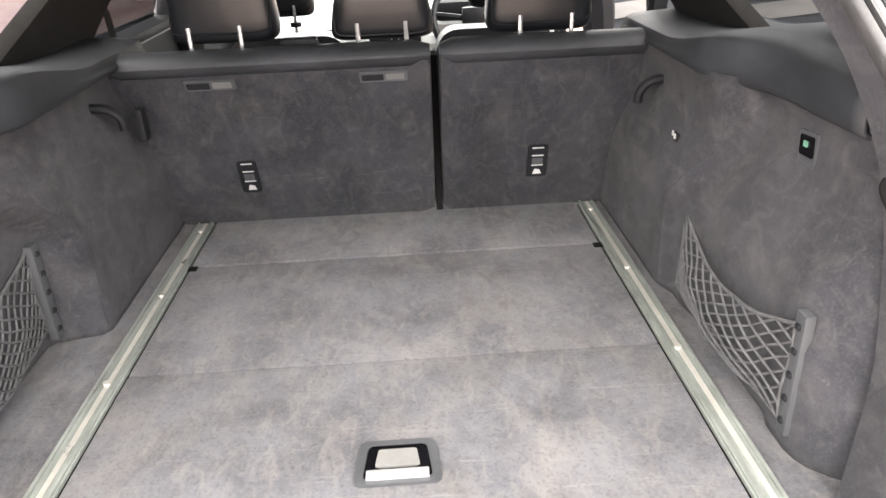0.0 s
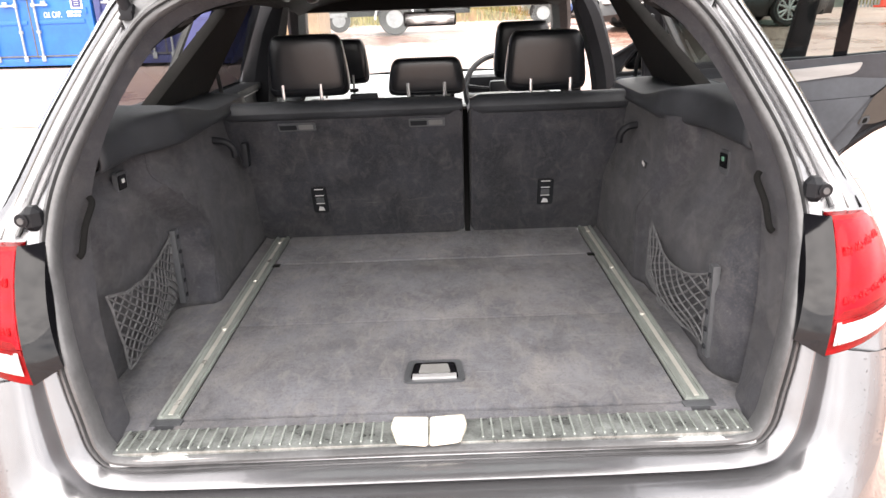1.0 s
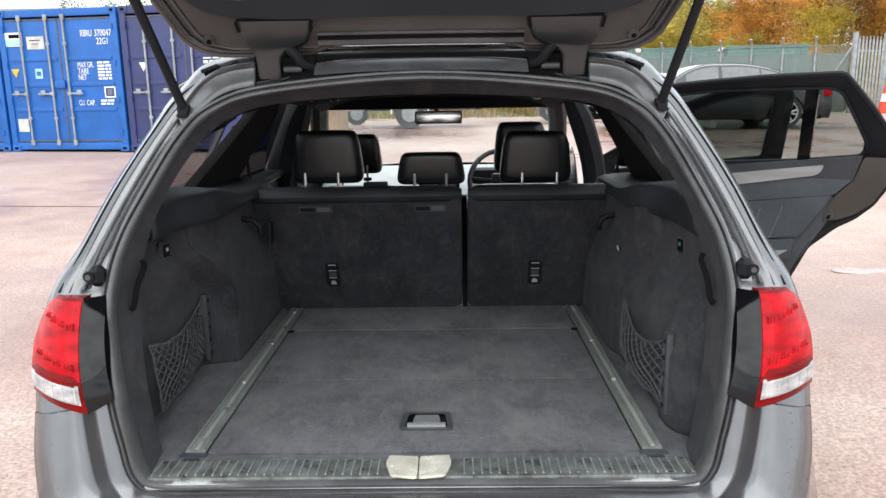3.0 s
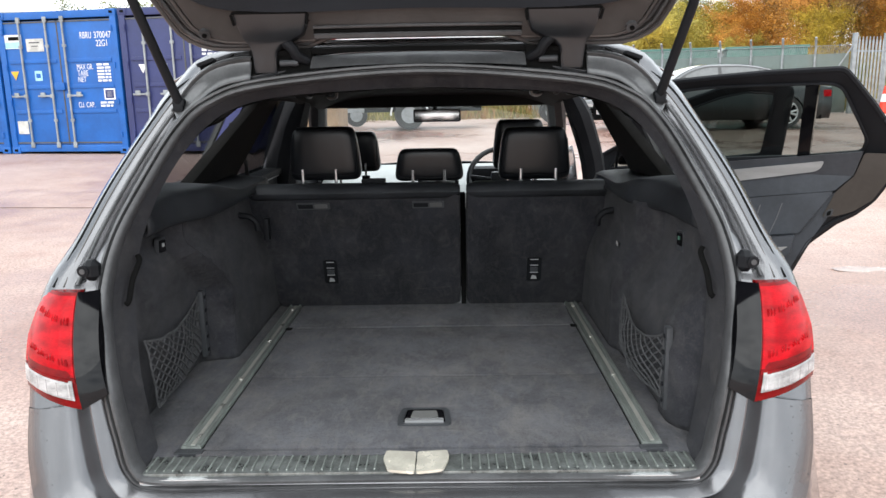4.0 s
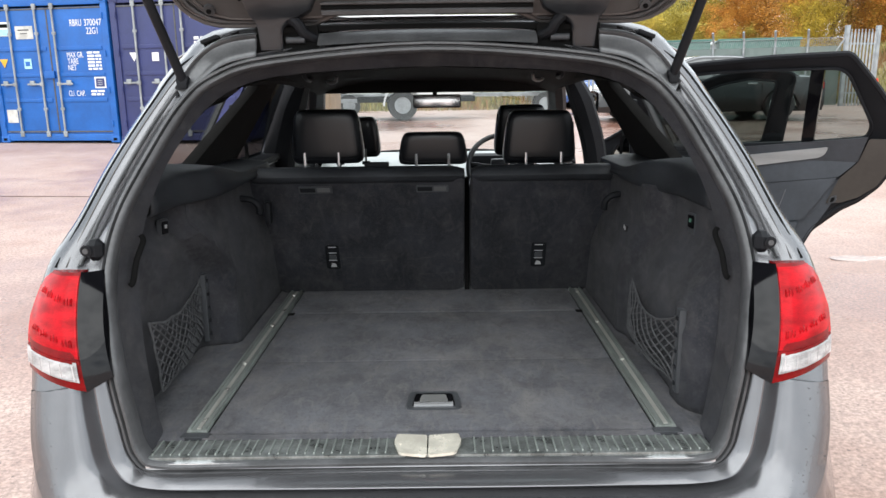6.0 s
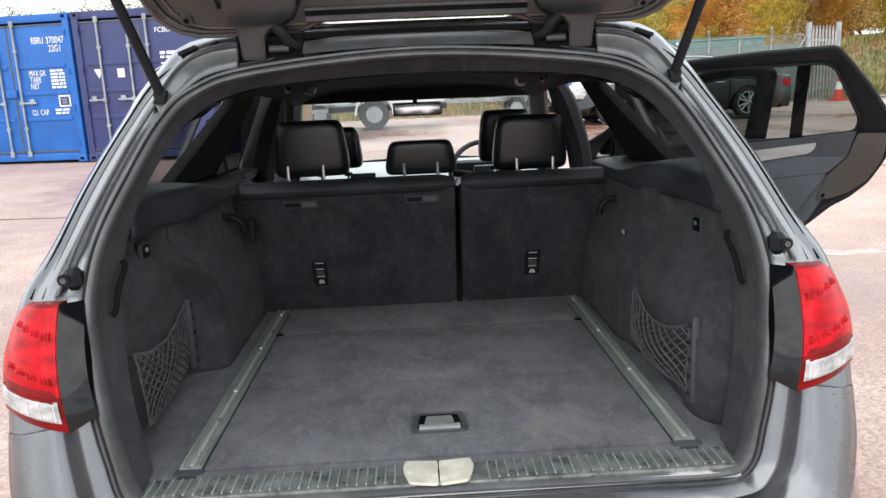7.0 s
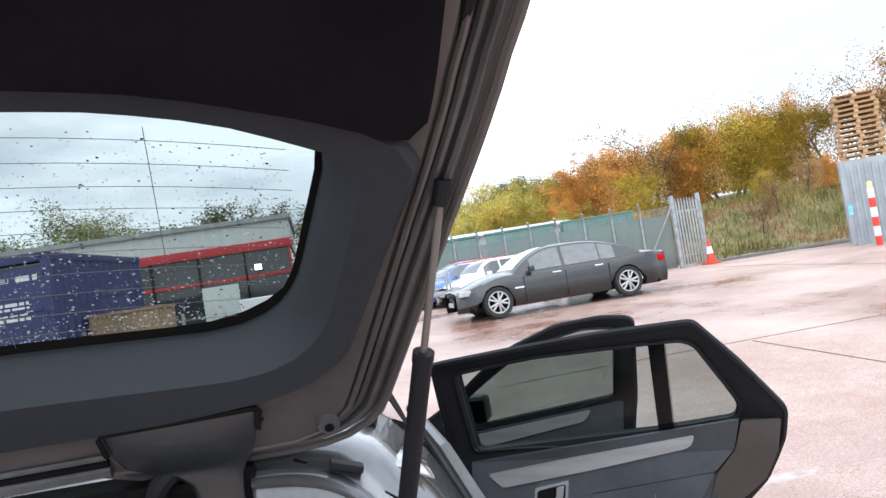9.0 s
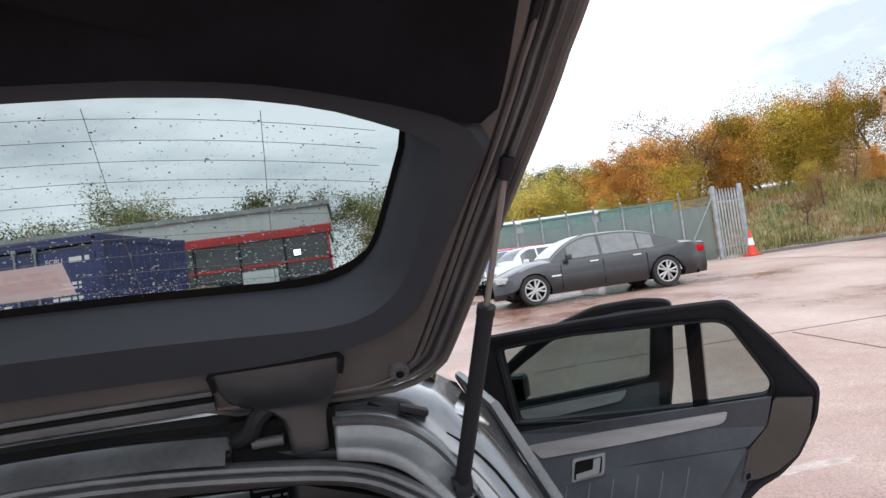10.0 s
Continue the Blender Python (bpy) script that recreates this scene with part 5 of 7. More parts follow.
on_door("release_lever", [(0.326, 0.882), (0.411, 0.904), (0.425, 0.960), (0.399, 0.955), (0.391, 0.919), (0.327, 0.901)], .021, .031, CHROME, rear_door, rd, "chrome door release lever", .005)
on_door("latch_plate", [(0.879, 0.868), (0.909, 0.876), (0.913, 0.908), (0.885, 0.898)], .0, .016, PLASTIC_GREY, rear_door, rd, "steel door latch")
on_door("latch_mouth", [(0.887, 0.875), (0.903, 0.881), (0.905, 0.900), (0.891, 0.894)], .016, .019, BLACKMATT, rear_door, rd)
on_door("shut_face", [(1.008, 1.142), (1.119, 1.142), (1.097, 1.036), (1.049, 0.952), (0.986, 0.901), (0.926, 0.876), (0.871, 0.870), (0.913, 0.976), (0.976, 1.046)], -.012, .010, SHUT, rear_door, rd, "brown-grey painted shut face of the door")

front_door, fd = door((.92, 3.20, 0), radians(61),
    [(.0, .32), (.985, .32), (1.035, .885), (1.072, 1.068), (1.124, 1.415), (1.0, 1.434), (.79, 1.422), (.56, 1.343), (.38, 1.232), (.20, 1.10), (.0, .99)],
    [(.13, .955), (.965, 1.060), (1.027, 1.374), (.895, 1.386), (.765, 1.360), (.55, 1.280), (.40, 1.190), (.225, 1.075)], "front_door", "open front door with black lining", .40, None, GLASS_TINT)
on_door("door_card", [(.05, .36), (.94, .36), (.985, .88), (1.01, 1.04), (.12, .930)], -.006, .010, VINYL, front_door, fd, "black moulded door card", .02)
on_door("silver_trim", [(.14, .845), (.25, .868), (.821, .964), (.845, .985), (.859, 1.013), (.56, .976), (.26, .936), (.13, .918)], -.002, .020, SILVERTRIM, front_door, fd, "satin silver trim strip")
on_door("handle_recess", [(.419, .882), (.551, .898), (.519, .844), (.445, .826)], .002, .020, CHROME, front_door, fd, "chrome door release surround")
on_door("release_well", [(.431, .875), (.536, .888), (.512, .850), (.451, .835)], .018, .022, BLACKMATT, front_door, fd)
on_door("armrest", [(.13, .60), (.86, .69), (.87, .75), (.13, .67)], -.002, .055, VINYL, front_door, fd, "black door armrest")
bm = bmesh.new()
box(bm, (0, 0, 0), (.20, .11, .135), .045, Matrix.Translation(fd(.235, 1.030, -.16)) @ Matrix.Rotation(radians(-32), 4, "Z"), 3)
wing = part("door_mirror", bm, GLOSSBLACK, front_door, "dark door mirror with a black shell")
bm = bmesh.new()
box(bm, (0, 0, 0), (.18, .01, .11), .004, Matrix.Translation(fd(.235, 1.030, -.16) + Vector((-.02, -.058, 0))) @ Matrix.Rotation(radians(-32), 4, "Z"))
part("mirror_face", bm, GLOSSBLACK, wing)

# ==== the yard ====
def gz(x, y):
    """Height of the yard: it climbs gently ahead of the car, with a grassy bank at the far right."""
    z = max(smooth01((abs(x) - 1.1) / 1.6), smooth01((y - 5) / 4)) * (.037 * max(-8.0, min(y, 17)) + .012 * max(0, min(y, 45) - 17))
    bx, by = smooth01((x - 12.5 - .10 * (y - 22)) / 7), smooth01((y - 23.0) / 7)
    z += 2.1 * bx * by + 1.2 * smooth01((x - 20) / 14) * smooth01((y - 27) / 10)
    z += 1.2 * smooth01((y - 44) / 30) * smooth01((x + 2) / 10)
    return z


def ground_mat():
    """Old red concrete after rain: pale where it dries, dark red and glossy where it is wet, speckled with grit."""
    m = mat("wet_red_concrete", (0.36, 0.23, 0.185), 0.5, scale=0.5, color2=(0.50, 0.375, 0.325), rvar=0.2, bump=0.5, bscale=45, detail=9)
    n, l = m.node_tree.nodes, m.node_tree.links
    b = n["Principled BSDF"]
    dry = b.inputs["Base Color"].links[0].from_socket
    tc = n.new("ShaderNodeTexCoord")
    def cloud(scale, detail, lo, hi, a, c, off):
        mp, t, r = n.new("ShaderNodeMapping"), n.new("ShaderNodeTexNoise"), n.new("ShaderNodeMapRange")
        mp.inputs["Location"].default_value = (off, off * .7, 0)
        t.inputs["Scale"].default_value, t.inputs["Detail"].default_value, t.inputs["Roughness"].default_value = scale, detail, 0.62
        l.new(tc.outputs["Object"], mp.inputs[0])
        l.new(mp.outputs[0], t.inputs["Vector"])
        l.new(t.outputs["Fac"], r.inputs["Value"])
        for k, v in zip(("From Min", "From Max", "To Min", "To Max"), (lo, hi, a, c)):
            r.inputs[k].default_value = v
        return r.outputs[0]
    def blend(kind, fac, a, c):
        x = n.new("ShaderNodeMix")
        x.data_type, x.blend_type = "RGBA", kind
        for sock, v in (("Factor", fac), ("A", a), ("B", c)):
            if isinstance(v, (tuple, float)):
                x.inputs[sock].default_value = v
            else:
                l.new(v, x.inputs[sock])
        return x.outputs["Result"]
    wet = cloud(0.16, 9, 0.47, 0.60, 0.0, 1.0, 3.0)
    grit = blend("MULTIPLY", 1.0, dry, cloud(62, 3, 0.32, 0.68, 0.58, 1.28, 0.0))
    grit = blend("MIX", cloud(38, 2, 0.67, 0.71, 0.0, 0.7, 9.0), grit, (0.10, 0.075, 0.065, 1))
    l.new(blend("MIX", wet, grit, blend("MULTIPLY", 1.0, grit, (0.62, 0.47, 0.42, 1))), b.inputs["Base Color"])
    rough = n.new("ShaderNodeMath")
    rough.operation, rough.inputs[1].default_value, rough.inputs[2].default_value = "MULTIPLY_ADD", -0.36, 0.50
    l.new(wet, rough.inputs[0])
    l.new(rough.outputs[0], b.inputs["Roughness"])
    return m


GROUND = ground_mat()
GRASS_SOIL = mat("rough_grass_soil", (0.10, 0.10, 0.035), 0.95, var=0.4, scale=1.2, color2=(0.24, 0.19, 0.10), bump=0.8, bscale=25)


def steps(*spans):
    out = []
    for a, b, n in spans:
        out += [a + (b - a) * k / n for k in range(n)]
    return out + [spans[-1][1]]


xs, ys = steps((-400, -60, 8), (-60, -14, 10), (-14, 40, 60), (40, 90, 10), (90, 400, 8)), steps((-400, -40, 8), (-40, -6, 8), (-6, 60, 66), (60, 120, 8), (120, 600, 8))
bm = bmesh.new()
loft(bm, [[Vector((x, y, gz(x, y))) for x in xs] for y in ys])
ground = part("ground", bm, GROUND, None, "", 60)
ground.data.materials.append(GRASS_SOIL)
for p in ground.data.polygons:
    cx, cy, cz = p.center
    if cy > 24.2 - .12 * (cx - 12) and cx > 10.5 or cy > 45 or (cx > 5 and cy > 29) or (-9 < cx < 3.4 and cy > 23):
        p.material_index = 1
tagged(ground, "wet reddish-brown concrete yard with puddles", "ground", kind="structure")

JOINT = mat("joint_tar", (0.13, 0.09, 0.075), 0.7, var=0.3, scale=4)
def joint(a, b, w=.016):
    """A tarred joint between two concrete bays, lying on the slope."""
    a, b = Vector((*a, 0)), Vector((*b, 0))
    side = Vector((-(b - a).y, (b - a).x, 0)).normalized() * w / 2
    k = int((b - a).length / .8) + 2
    rows = []
    for i in range(k + 1):
        p = a.lerp(b, i / k)
        wob = 1 + .35 * noise.noise(p * 3)
        rows.append([Vector((q.x, q.y, gz(q.x, q.y) + .006)) for q in (p - side * wob, p + side * wob)])
    solid(part("slab_joint", loft(bmesh.new(), rows), JOINT, ground, "", 0), .004)
for x in (-12.4, 12.2):
    joint((x - .1, -6), (x + .3, 21))
joint((5.87, -6), (5.79, 8.0))
joint((2.5, 8.15), (22, 7.9), .009)
joint((-20, 8.2), (-2.4, 6.6))
# standing water beside the car, and dark rubble along the foot of the bank
bm = bmesh.new()
centre = bm.verts.new((3.22, 3.80, gz(3.22, 3.80) + .004))
rim = []
for k in range(48):
    a = 2 * math.pi * k / 48
    r = 1 + .30 * noise.noise(Vector((math.cos(a) * 1.7, math.sin(a) * 1.7, 4.2))) + .12 * noise.noise(Vector((math.cos(a) * 6, math.sin(a) * 6, 1.2)))
    x, y = 3.22 + .42 * r * math.cos(a), 3.80 + .13 * r * math.sin(a)
    rim.append(bm.verts.new((x, y, gz(x, y) - .004)))
for k in range(48):
    bm.faces.new((centre, rim[k], rim[(k + 1) % 48]))
part("puddle", bm, mat("standing_water", (0.36, 0.27, 0.235), 0.24, var=0.3, scale=9, coat=0.12, spec=0.4, rvar=0.16), ground, "shallow puddle that mirrors the sky", 60)
rows = []
for k in range(41):
    x = 13.9 + 8.6 * k / 40
    y0 = 22.35 - .10 * (x - 13) + .12 * noise.noise(Vector((x * 1.3, 0, 0)))
    rows.append([Vector((x, y0 + 1.5 * q, gz(x, y0 + 1.5 * q) + .012 + (.05 * noise.noise(Vector((x * 2.2, q * 4, 3))) + .05) * (1 - abs(2 * q - 1)))) for q in (0, .2, .4, .6, .8, 1)])
part("rubble_verge", loft(bmesh.new(), rows), mat("dark_rubble", (0.075, 0.072, 0.070), 0.9, var=0.45, scale=6, bump=0.9, bscale=28), ground, "strip of dark rubble at the foot of the bank", 60)


# ---- shipping containers ----
def paint(name, c, c2=None):
    return mat(name, c, 0.45, var=0.14, scale=2.5, color2=c2, rvar=0.12, bump=0.15, bscale=60)


BLUE, NAVY = paint("blue_container_paint", (0.010, 0.105, 0.39)), paint("navy_container_paint", (0.028, 0.036, 0.125))
GREENP, GREYP = paint("green_container_paint", (0.065, 0.155, 0.125)), paint("grey_container_paint", (0.28, 0.31, 0.33))
GALV = mat("galvanised_steel", (0.30, 0.32, 0.33), 0.55, metal=0.3, var=0.2, scale=6)


def container(paint_, label, at, marks=0, length=6.06, plain=False):
    """A 20 ft box: frame, two ribbed doors with four locking rods, corrugated sides, corner castings."""
    c = thing("shipping_container", label, "container", "shipping containers", at=at)
    W, H = 2.44, 2.59
    bm = bmesh.new()
    for x in (-W / 2 + .06, W / 2 - .06):
        box(bm, (x, .06, H / 2), (.12, .12, H - .02), .01)
        box(bm, (x, length - .06, H / 2), (.12, .12, H - .02), .01)
    for z in (.10, H - .07):
        box(bm, (0, .06, z), (W - .02, .11, .13), .01)
        box(bm, (-W / 2 + .05, length / 2, z), (.09, length - .1, .12), .01)
        box(bm, (W / 2 - .05, length / 2, z), (.09, length - .1, .12), .01)
    part("frame", bm, paint_, c)
    for sx in (-1, 1):
        rows = []
        nn = int(length / .068)
        for k in range(nn + 1):
            y = .12 + (length - .24) * k / nn
            dx = (0, .036, .036, 0)[k % 4]
            rows.append([Vector((sx * (W / 2 - .012 - dx), y, z)) for z in (.15, H - .12)])
        part("side_wall", loft(bmesh.new(), rows), paint_, c, "", 20)
    boxpart("roof", (0, length / 2, H - .03), (W - .06, length - .1, .04), paint_, c, .01)
    boxpart("end_wall", (0, length - .05, H / 2), (W - .1, .05, H - .2), paint_, c, .01)
    boxpart("floor", (0, length / 2, .12), (W - .1, length - .1, .06), paint_, c)
    for x in (-W / 2 + .08, W / 2 - .08):
        for y in (.08, length - .08):
            for z in (.06, H - .06):
                cast = boxpart("corner_casting", (x, y, z), (.175, .175, .118), paint_, c, .012)
                if y < 1:
                    boxpart("casting_hole", (x, -.009, z), (.07, .01, .045), BLACKMATT, cast, .004)
    for sx in (-1, 1):
        d = bmesh.new()
        x0, x1 = (.015, 1.10) if sx > 0 else (-1.10, -.015)
        cx = (x0 + x1) / 2
        box(d, (cx, .05, H / 2), (x1 - x0, .05, H - .34), .006)
        leaf = part("door", d, paint_, c)
        # pressed recesses between stiffening bands
        for zb in ((.78, 1.235, 1.70)):
            boxpart("door_band", (cx, .022, zb), (x1 - x0 - .10, .028, .07), paint_, leaf, .010)
        boxpart("door_gasket", (cx, .026, .20), (x1 - x0 + .02, .02, .03), RUBBER, leaf, .006)
        boxpart("door_gasket", (cx, .026, H - .19), (x1 - x0 + .02, .02, .03), RUBBER, leaf, .006)
        for k, xr in enumerate((.14,) if sx > 0 else (-.76, -.21)):
            bm = bmesh.new()
            cyl(bm, (xr, -.015, .12), (xr, -.015, H - .10), .019, 10)
            for z in (.16, .62, H - .62, H - .15):
                box(bm, (xr, -.01, z), (.075, .03, .10 if z in (.16, H - .15) else .05), .008)
            rod = part("locking_rod", bm, GALV, leaf, "galvanised locking rod")
            bm = bmesh.new()
            zc = 1.07
            hx = sx
            box(bm, (xr + hx * .14, -.04, zc), (.30, .016, .032), .006)
            box(bm, (xr, -.03, zc), (.07, .03, .07), .008)
            box(bm, (xr + hx * .20, -.02, zc + .02), (.09, .03, .09), .008)
            part("rod_handle", bm, GALV, leaf)
        for zb in (.35, .95, 1.60, 2.25):
            bm = bmesh.new()
            cyl(bm, (sx * (W / 2 - .10), -.005, zb - .05), (sx * (W / 2 - .10), -.005, zb + .05), .022, 8)
            part("door_hinge", bm, paint_, c)
    boxpart("door_gap", (0, .028, H / 2), (.028, .012, H - .36), RUBBER, c)
    if marks:
        T = lambda x, z: Matrix.Translation((x, .019, z)) @ Matrix.Rotation(radians(90), 4, "X")
        def stencil(nm, text, x0, x1, z, h, lb=""):
            """Narrow stencilled letters that fill the span x0 to x1 at height z, h tall."""
            ob = words(nm, text, 1.0, Matrix.Identity(4), WHITE, c, lb)
            lo, hi = [min(q.co[a] for q in ob.data.vertices) for a in (0, 1)], [max(q.co[a] for q in ob.data.vertices) for a in (0, 1)]
            ob.matrix_basis = T(x0, z) @ Matrix.Diagonal(((x1 - x0) / (hi[0] - lo[0]), h / (hi[1] - lo[1]), 1, 1)) @ Matrix.Translation((-lo[0], -lo[1], 0))
        def plate(nm, x0, x1, z0, z1, mt, y=.017, lb=""):
            return boxpart(nm, ((x0 + x1) / 2, y, (z0 + z1) / 2), (x1 - x0, .006, z1 - z0), mt, c, .0, lb)
        if marks == 1:
            stencil("owner_code", "RBRU", .46, .69, 2.085, .115, "white container number")
            stencil("id_number", "370047", .745, 1.085, 2.085, .115, "white container number")
            plate("check_box", 1.118, 1.205, 2.08, 2.21, WHITE)
            stencil("check_digit", "3", 1.137, 1.187, 2.095, .10)
            c.children[-1].data.materials[0] = NAVY
            c.children[-1].location.y = .012
            stencil("type_code", "22G1", .77, .995, 1.94, .115)
            for n_, (w_, x1_) in enumerate((("MAX GR.", .66), ("TARE", .55), ("NET", .50))):
                stencil("weight_words", w_, .335, x1_, 1.535 - .112 * n_, .098)
            stencil("capacity_words", "CU.", .285, .405, .85, .098)
            stencil("capacity_words", "CAP.", .445, .62, .85, .098)
            bm = bmesh.new()
            bars(bm, .74, .019, 1.600, .27, 6, .036, None, 5)
            part("weight_figure", bm, WHITE, c)
            bm = bmesh.new()
            bars(bm, .74, .019, .915, .27, 2, .036, None, 6)
            part("weight_figure", bm, WHITE, c)
            PALEBLUE, DULLPLATE = mat("pale_blue_sticker", (0.35, 0.62, 0.75), 0.5), mat("dull_plate", (0.52, 0.52, 0.49), 0.5)
            plate("sticker", .835, 1.055, .985, 1.185, WHITE)
            plate("sticker_face", .86, 1.03, 1.01, 1.16, NAVY, .013)
            for n_ in range(3):
                plate("sticker_line", .90, .99, 1.045 + .035 * n_, 1.055 + .035 * n_, PALEPRINT, .009)
            plate("company_plate", -1.11, -.75, 1.94, 2.19, WHITE)
            plate("plate_field", -1.10, -.76, 1.95, 2.06, PALEBLUE, .013)
            plate("plate_mark", -1.02, -.80, 2.09, 2.155, BLACKMATT, .013)
            plate("approval_plate", -.66, -.30, 1.88, 2.11, DULLPLATE)
            plate("plate_mark", -.60, -.38, 2.03, 2.05, PLASTIC_GREY, .013)
            plate("plate_mark", -.56, -.42, 1.97, 1.985, PLASTIC_GREY, .013)
            plate("warning_square", -.555, -.405, 1.35, 1.53, PALEBLUE)
            plate("square_mark", -.525, -.435, 1.40, 1.48, BLUE, .013)
            plate("data_plate", -1.05, -.83, .37, .61, DULLPLATE)
            boxpart("cam_keeper", (-.045, .0, 1.24), (.21, .05, .135), BLUE, c, .012)
            bm = bmesh.new()
            prism(bm, [(-1.055, 1.53), (-.885, 1.53), (-.97, 1.37)], lambda u, v, d: Vector((u, .019 - d, v)), 0, .003)
            part("warning_triangle", bm, mat("yellow_sticker", (0.75, 0.42, 0.03), 0.5), c)
        else:
            words("owner_code", "FCBU", .12, T(.28, 2.17), WHITE, c, "white owner code")
            bm = bmesh.new()
            bars(bm, .68, .019, 2.17, .34, 1, .085, None, 9)
            part("stencil_bar", bm, WHITE, c)
            bm = bmesh.new()
            bars(bm, .34, .019, 1.80, .5, 4, .05, None, 8)
            part("stencil_bar", bm, WHITE, c)
            bm = bmesh.new()
            bars(bm, .34, .019, 1.05, .45, 2, .05, None, 4)
            part("stencil_bar", bm, WHITE, c)
            bm = bmesh.new()
            prism(bm, [(-.92, 1.60), (-.76, 1.60), (-.84, 1.44)], lambda u, v, d: Vector((u, .019 - d, v)), 0, .003)
            part("warning_triangle", bm, WHITE, c)
            boxpart("sticker", (-.42, .017, 1.52), (.13, .006, .15), WHITE, c)
    return c


turn = radians(-9.4)
along = Vector((math.cos(turn), math.sin(turn), 0))
for k, (pt, lb, mk) in enumerate(((BLUE, "blue steel shipping container in a row, doors closed", 0), (BLUE, "bright blue steel shipping container with white stencilled markings", 1), (NAVY, "navy steel shipping container with white markings", 2))):
    p = Vector((-6.925, 12.51, .48)) + along * (2.50 * (k - 1) - .22)
    container(pt, lb, Matrix.Translation(p) @ Matrix.Rotation(turn, 4, "Z"), mk, 3.6 if mk == 2 else 6.06)


# ---- parked vehicles ----
TYRE = mat("tyre_rubber", (0.018, 0.018, 0.018), 0.8, var=0.3, scale=20)
RIMSILVER = mat("rim_silver", (0.40, 0.40, 0.40), 0.35, metal=0.4, var=0.1)
# car panes: grey base colour carries part of the sky's reflection
SKYGREY_GLASS = mat("sky_grey_car_glass", (0.072, 0.080, 0.083), 0.06, coat=0.8, var=0.2, rvar=0.03)
DARKGLASS = mat("hall_glazing", (0.030, 0.034, 0.037), 0.06, coat=0.6, var=0.2, rvar=0.03)


def vehicle(name, label, paint_, at, length=5.07, wide=1.90, high=1.48, base=3.10, front=.88, wheel=.34, kind="saloon", group="parked cars"):
    """A parked car, its nose along -x: lofted body, glass house, wheels with rims, lamps and mirrors."""
    v = thing(name, label, "car", group, at=at)
    L, hw = length, wide / 2
    belt = .62 * high + (.015 if kind == "saloon" else 0)
    def top(t):
        # height of the shoulder along the length, 0 nose to 1 tail
        return belt * (.72 + .28 * smooth01(t / .22)) + .03 * math.sin(math.pi * t) - .05 * smooth01((t - .9) / .1) + (.055 * smooth01((t - .72) / .14) if kind == "saloon" else 0)
    rows = []
    for k in range(41):
        t = k / 40
        w = hw * (1 - .30 * (1 - smooth01(t / .10)) - .22 * smooth01((t - .90) / .10)) * (.97 + .03 * math.sin(math.pi * t))
        x = -L / 2 + L * t
        cut = 0
        for cx in (-L / 2 + front, -L / 2 + front + base):
            cut = max(cut, math.sqrt(max(0, (wheel * 1.13) ** 2 - (x - cx) ** 2)))
        lo = max(.20, wheel + cut - .01 if cut else .20)
        lo = min(lo, top(t) - .12)
        sh = top(t)
        sec = [(-w * .90, lo), (-w * .985, max(lo, .34)), (-w, max(lo, .5 * sh)), (-w * .985, sh * .86), (-w * .93, sh * .97), (-w * .75, sh + .015), (0, sh + .045),
               (w * .75, sh + .015), (w * .93, sh * .97), (w * .985, sh * .86), (w, max(lo, .5 * sh)), (w * .985, max(lo, .34)), (w * .90, lo)]
        rows.append([Vector((x, y, z)) for y, z in sec])
    part("body", loft(bmesh.new(), rows, False), paint_, v, "", 45)
    # glass house: dark glass with painted roof and pillars
    a0, a1, r0, r1 = {"saloon": (.25, .90, .47, .56), "hatch": (.22, .985, .40, .88), "pickup": (.25, .66, .36, .60)}[kind]
    def house(t, inset):
        # roof line height and half width at t
        if kind == "saloon" and t > r1:
            f = 1 - ((t - r1) / (a1 - r1)) ** 1.9
        elif t < r0:
            f = math.sin(math.pi / 2 * (t - a0) / (r0 - a0))
        elif t > r1:
            f = math.sin(math.pi / 2 * (a1 - t) / (a1 - r1))
        else:
            f = 1
        f = max(0, f) ** (.80 if kind == "saloon" else .66)
        return belt - .03 + (high - belt + .03) * f - inset, hw * (.90 - .20 * f) - inset
    rows = []
    for k in range(33):
        t = a0 + (a1 - a0) * k / 32
        z, w = house(t, 0)
        x = -L / 2 + L * t
        rows.append([Vector((x, y, zz)) for y, zz in ((-hw * .92, belt - .05), (-w, z - .035), (-w * .86, z - .004), (0, z + .015), (w * .86, z - .004), (w, z - .035), (hw * .92, belt - .05))])
    part("cabin", loft(bmesh.new(), rows), paint_, v, "", 40)
    def on_side(t, f, sy, proud):
        """A place on the cabin's flank: t along the car, f from the belt (0) to the roof edge (1)."""
        z, w = house(t, 0)
        lo, hi = belt - .05, z - .035
        return Vector((-L / 2 + L * t, sy * (hw * .92 + (w - hw * .92) * f + proud), lo + (hi - lo) * f))
    spans = ((.345, .488), (.503, .668), (.675, .745)) if kind == "saloon" else ((a0 + .07, .43), (.445, .68), (.70, a1 - .06))
    for sy in (-1, 1):
        for k, (t0, t1) in enumerate(spans[:2] if kind == "pickup" else spans):
            rows = []
            for q in range(13):
                t = t0 + (t1 - t0) * q / 12
                z = house(t, 0)[0]
                low = min(.9, .075 / max(.05, z - .035 - belt + .05))
                high_ = 1 - min(.35, .035 / max(.05, z - belt))
                rows.append([on_side(t, low, sy, .004), on_side(t, max(low + .02, high_), sy, .004)])
            part("side_window", loft(bmesh.new(), rows), SKYGREY_GLASS, v, "dark side window", 40)
        bm = bmesh.new()
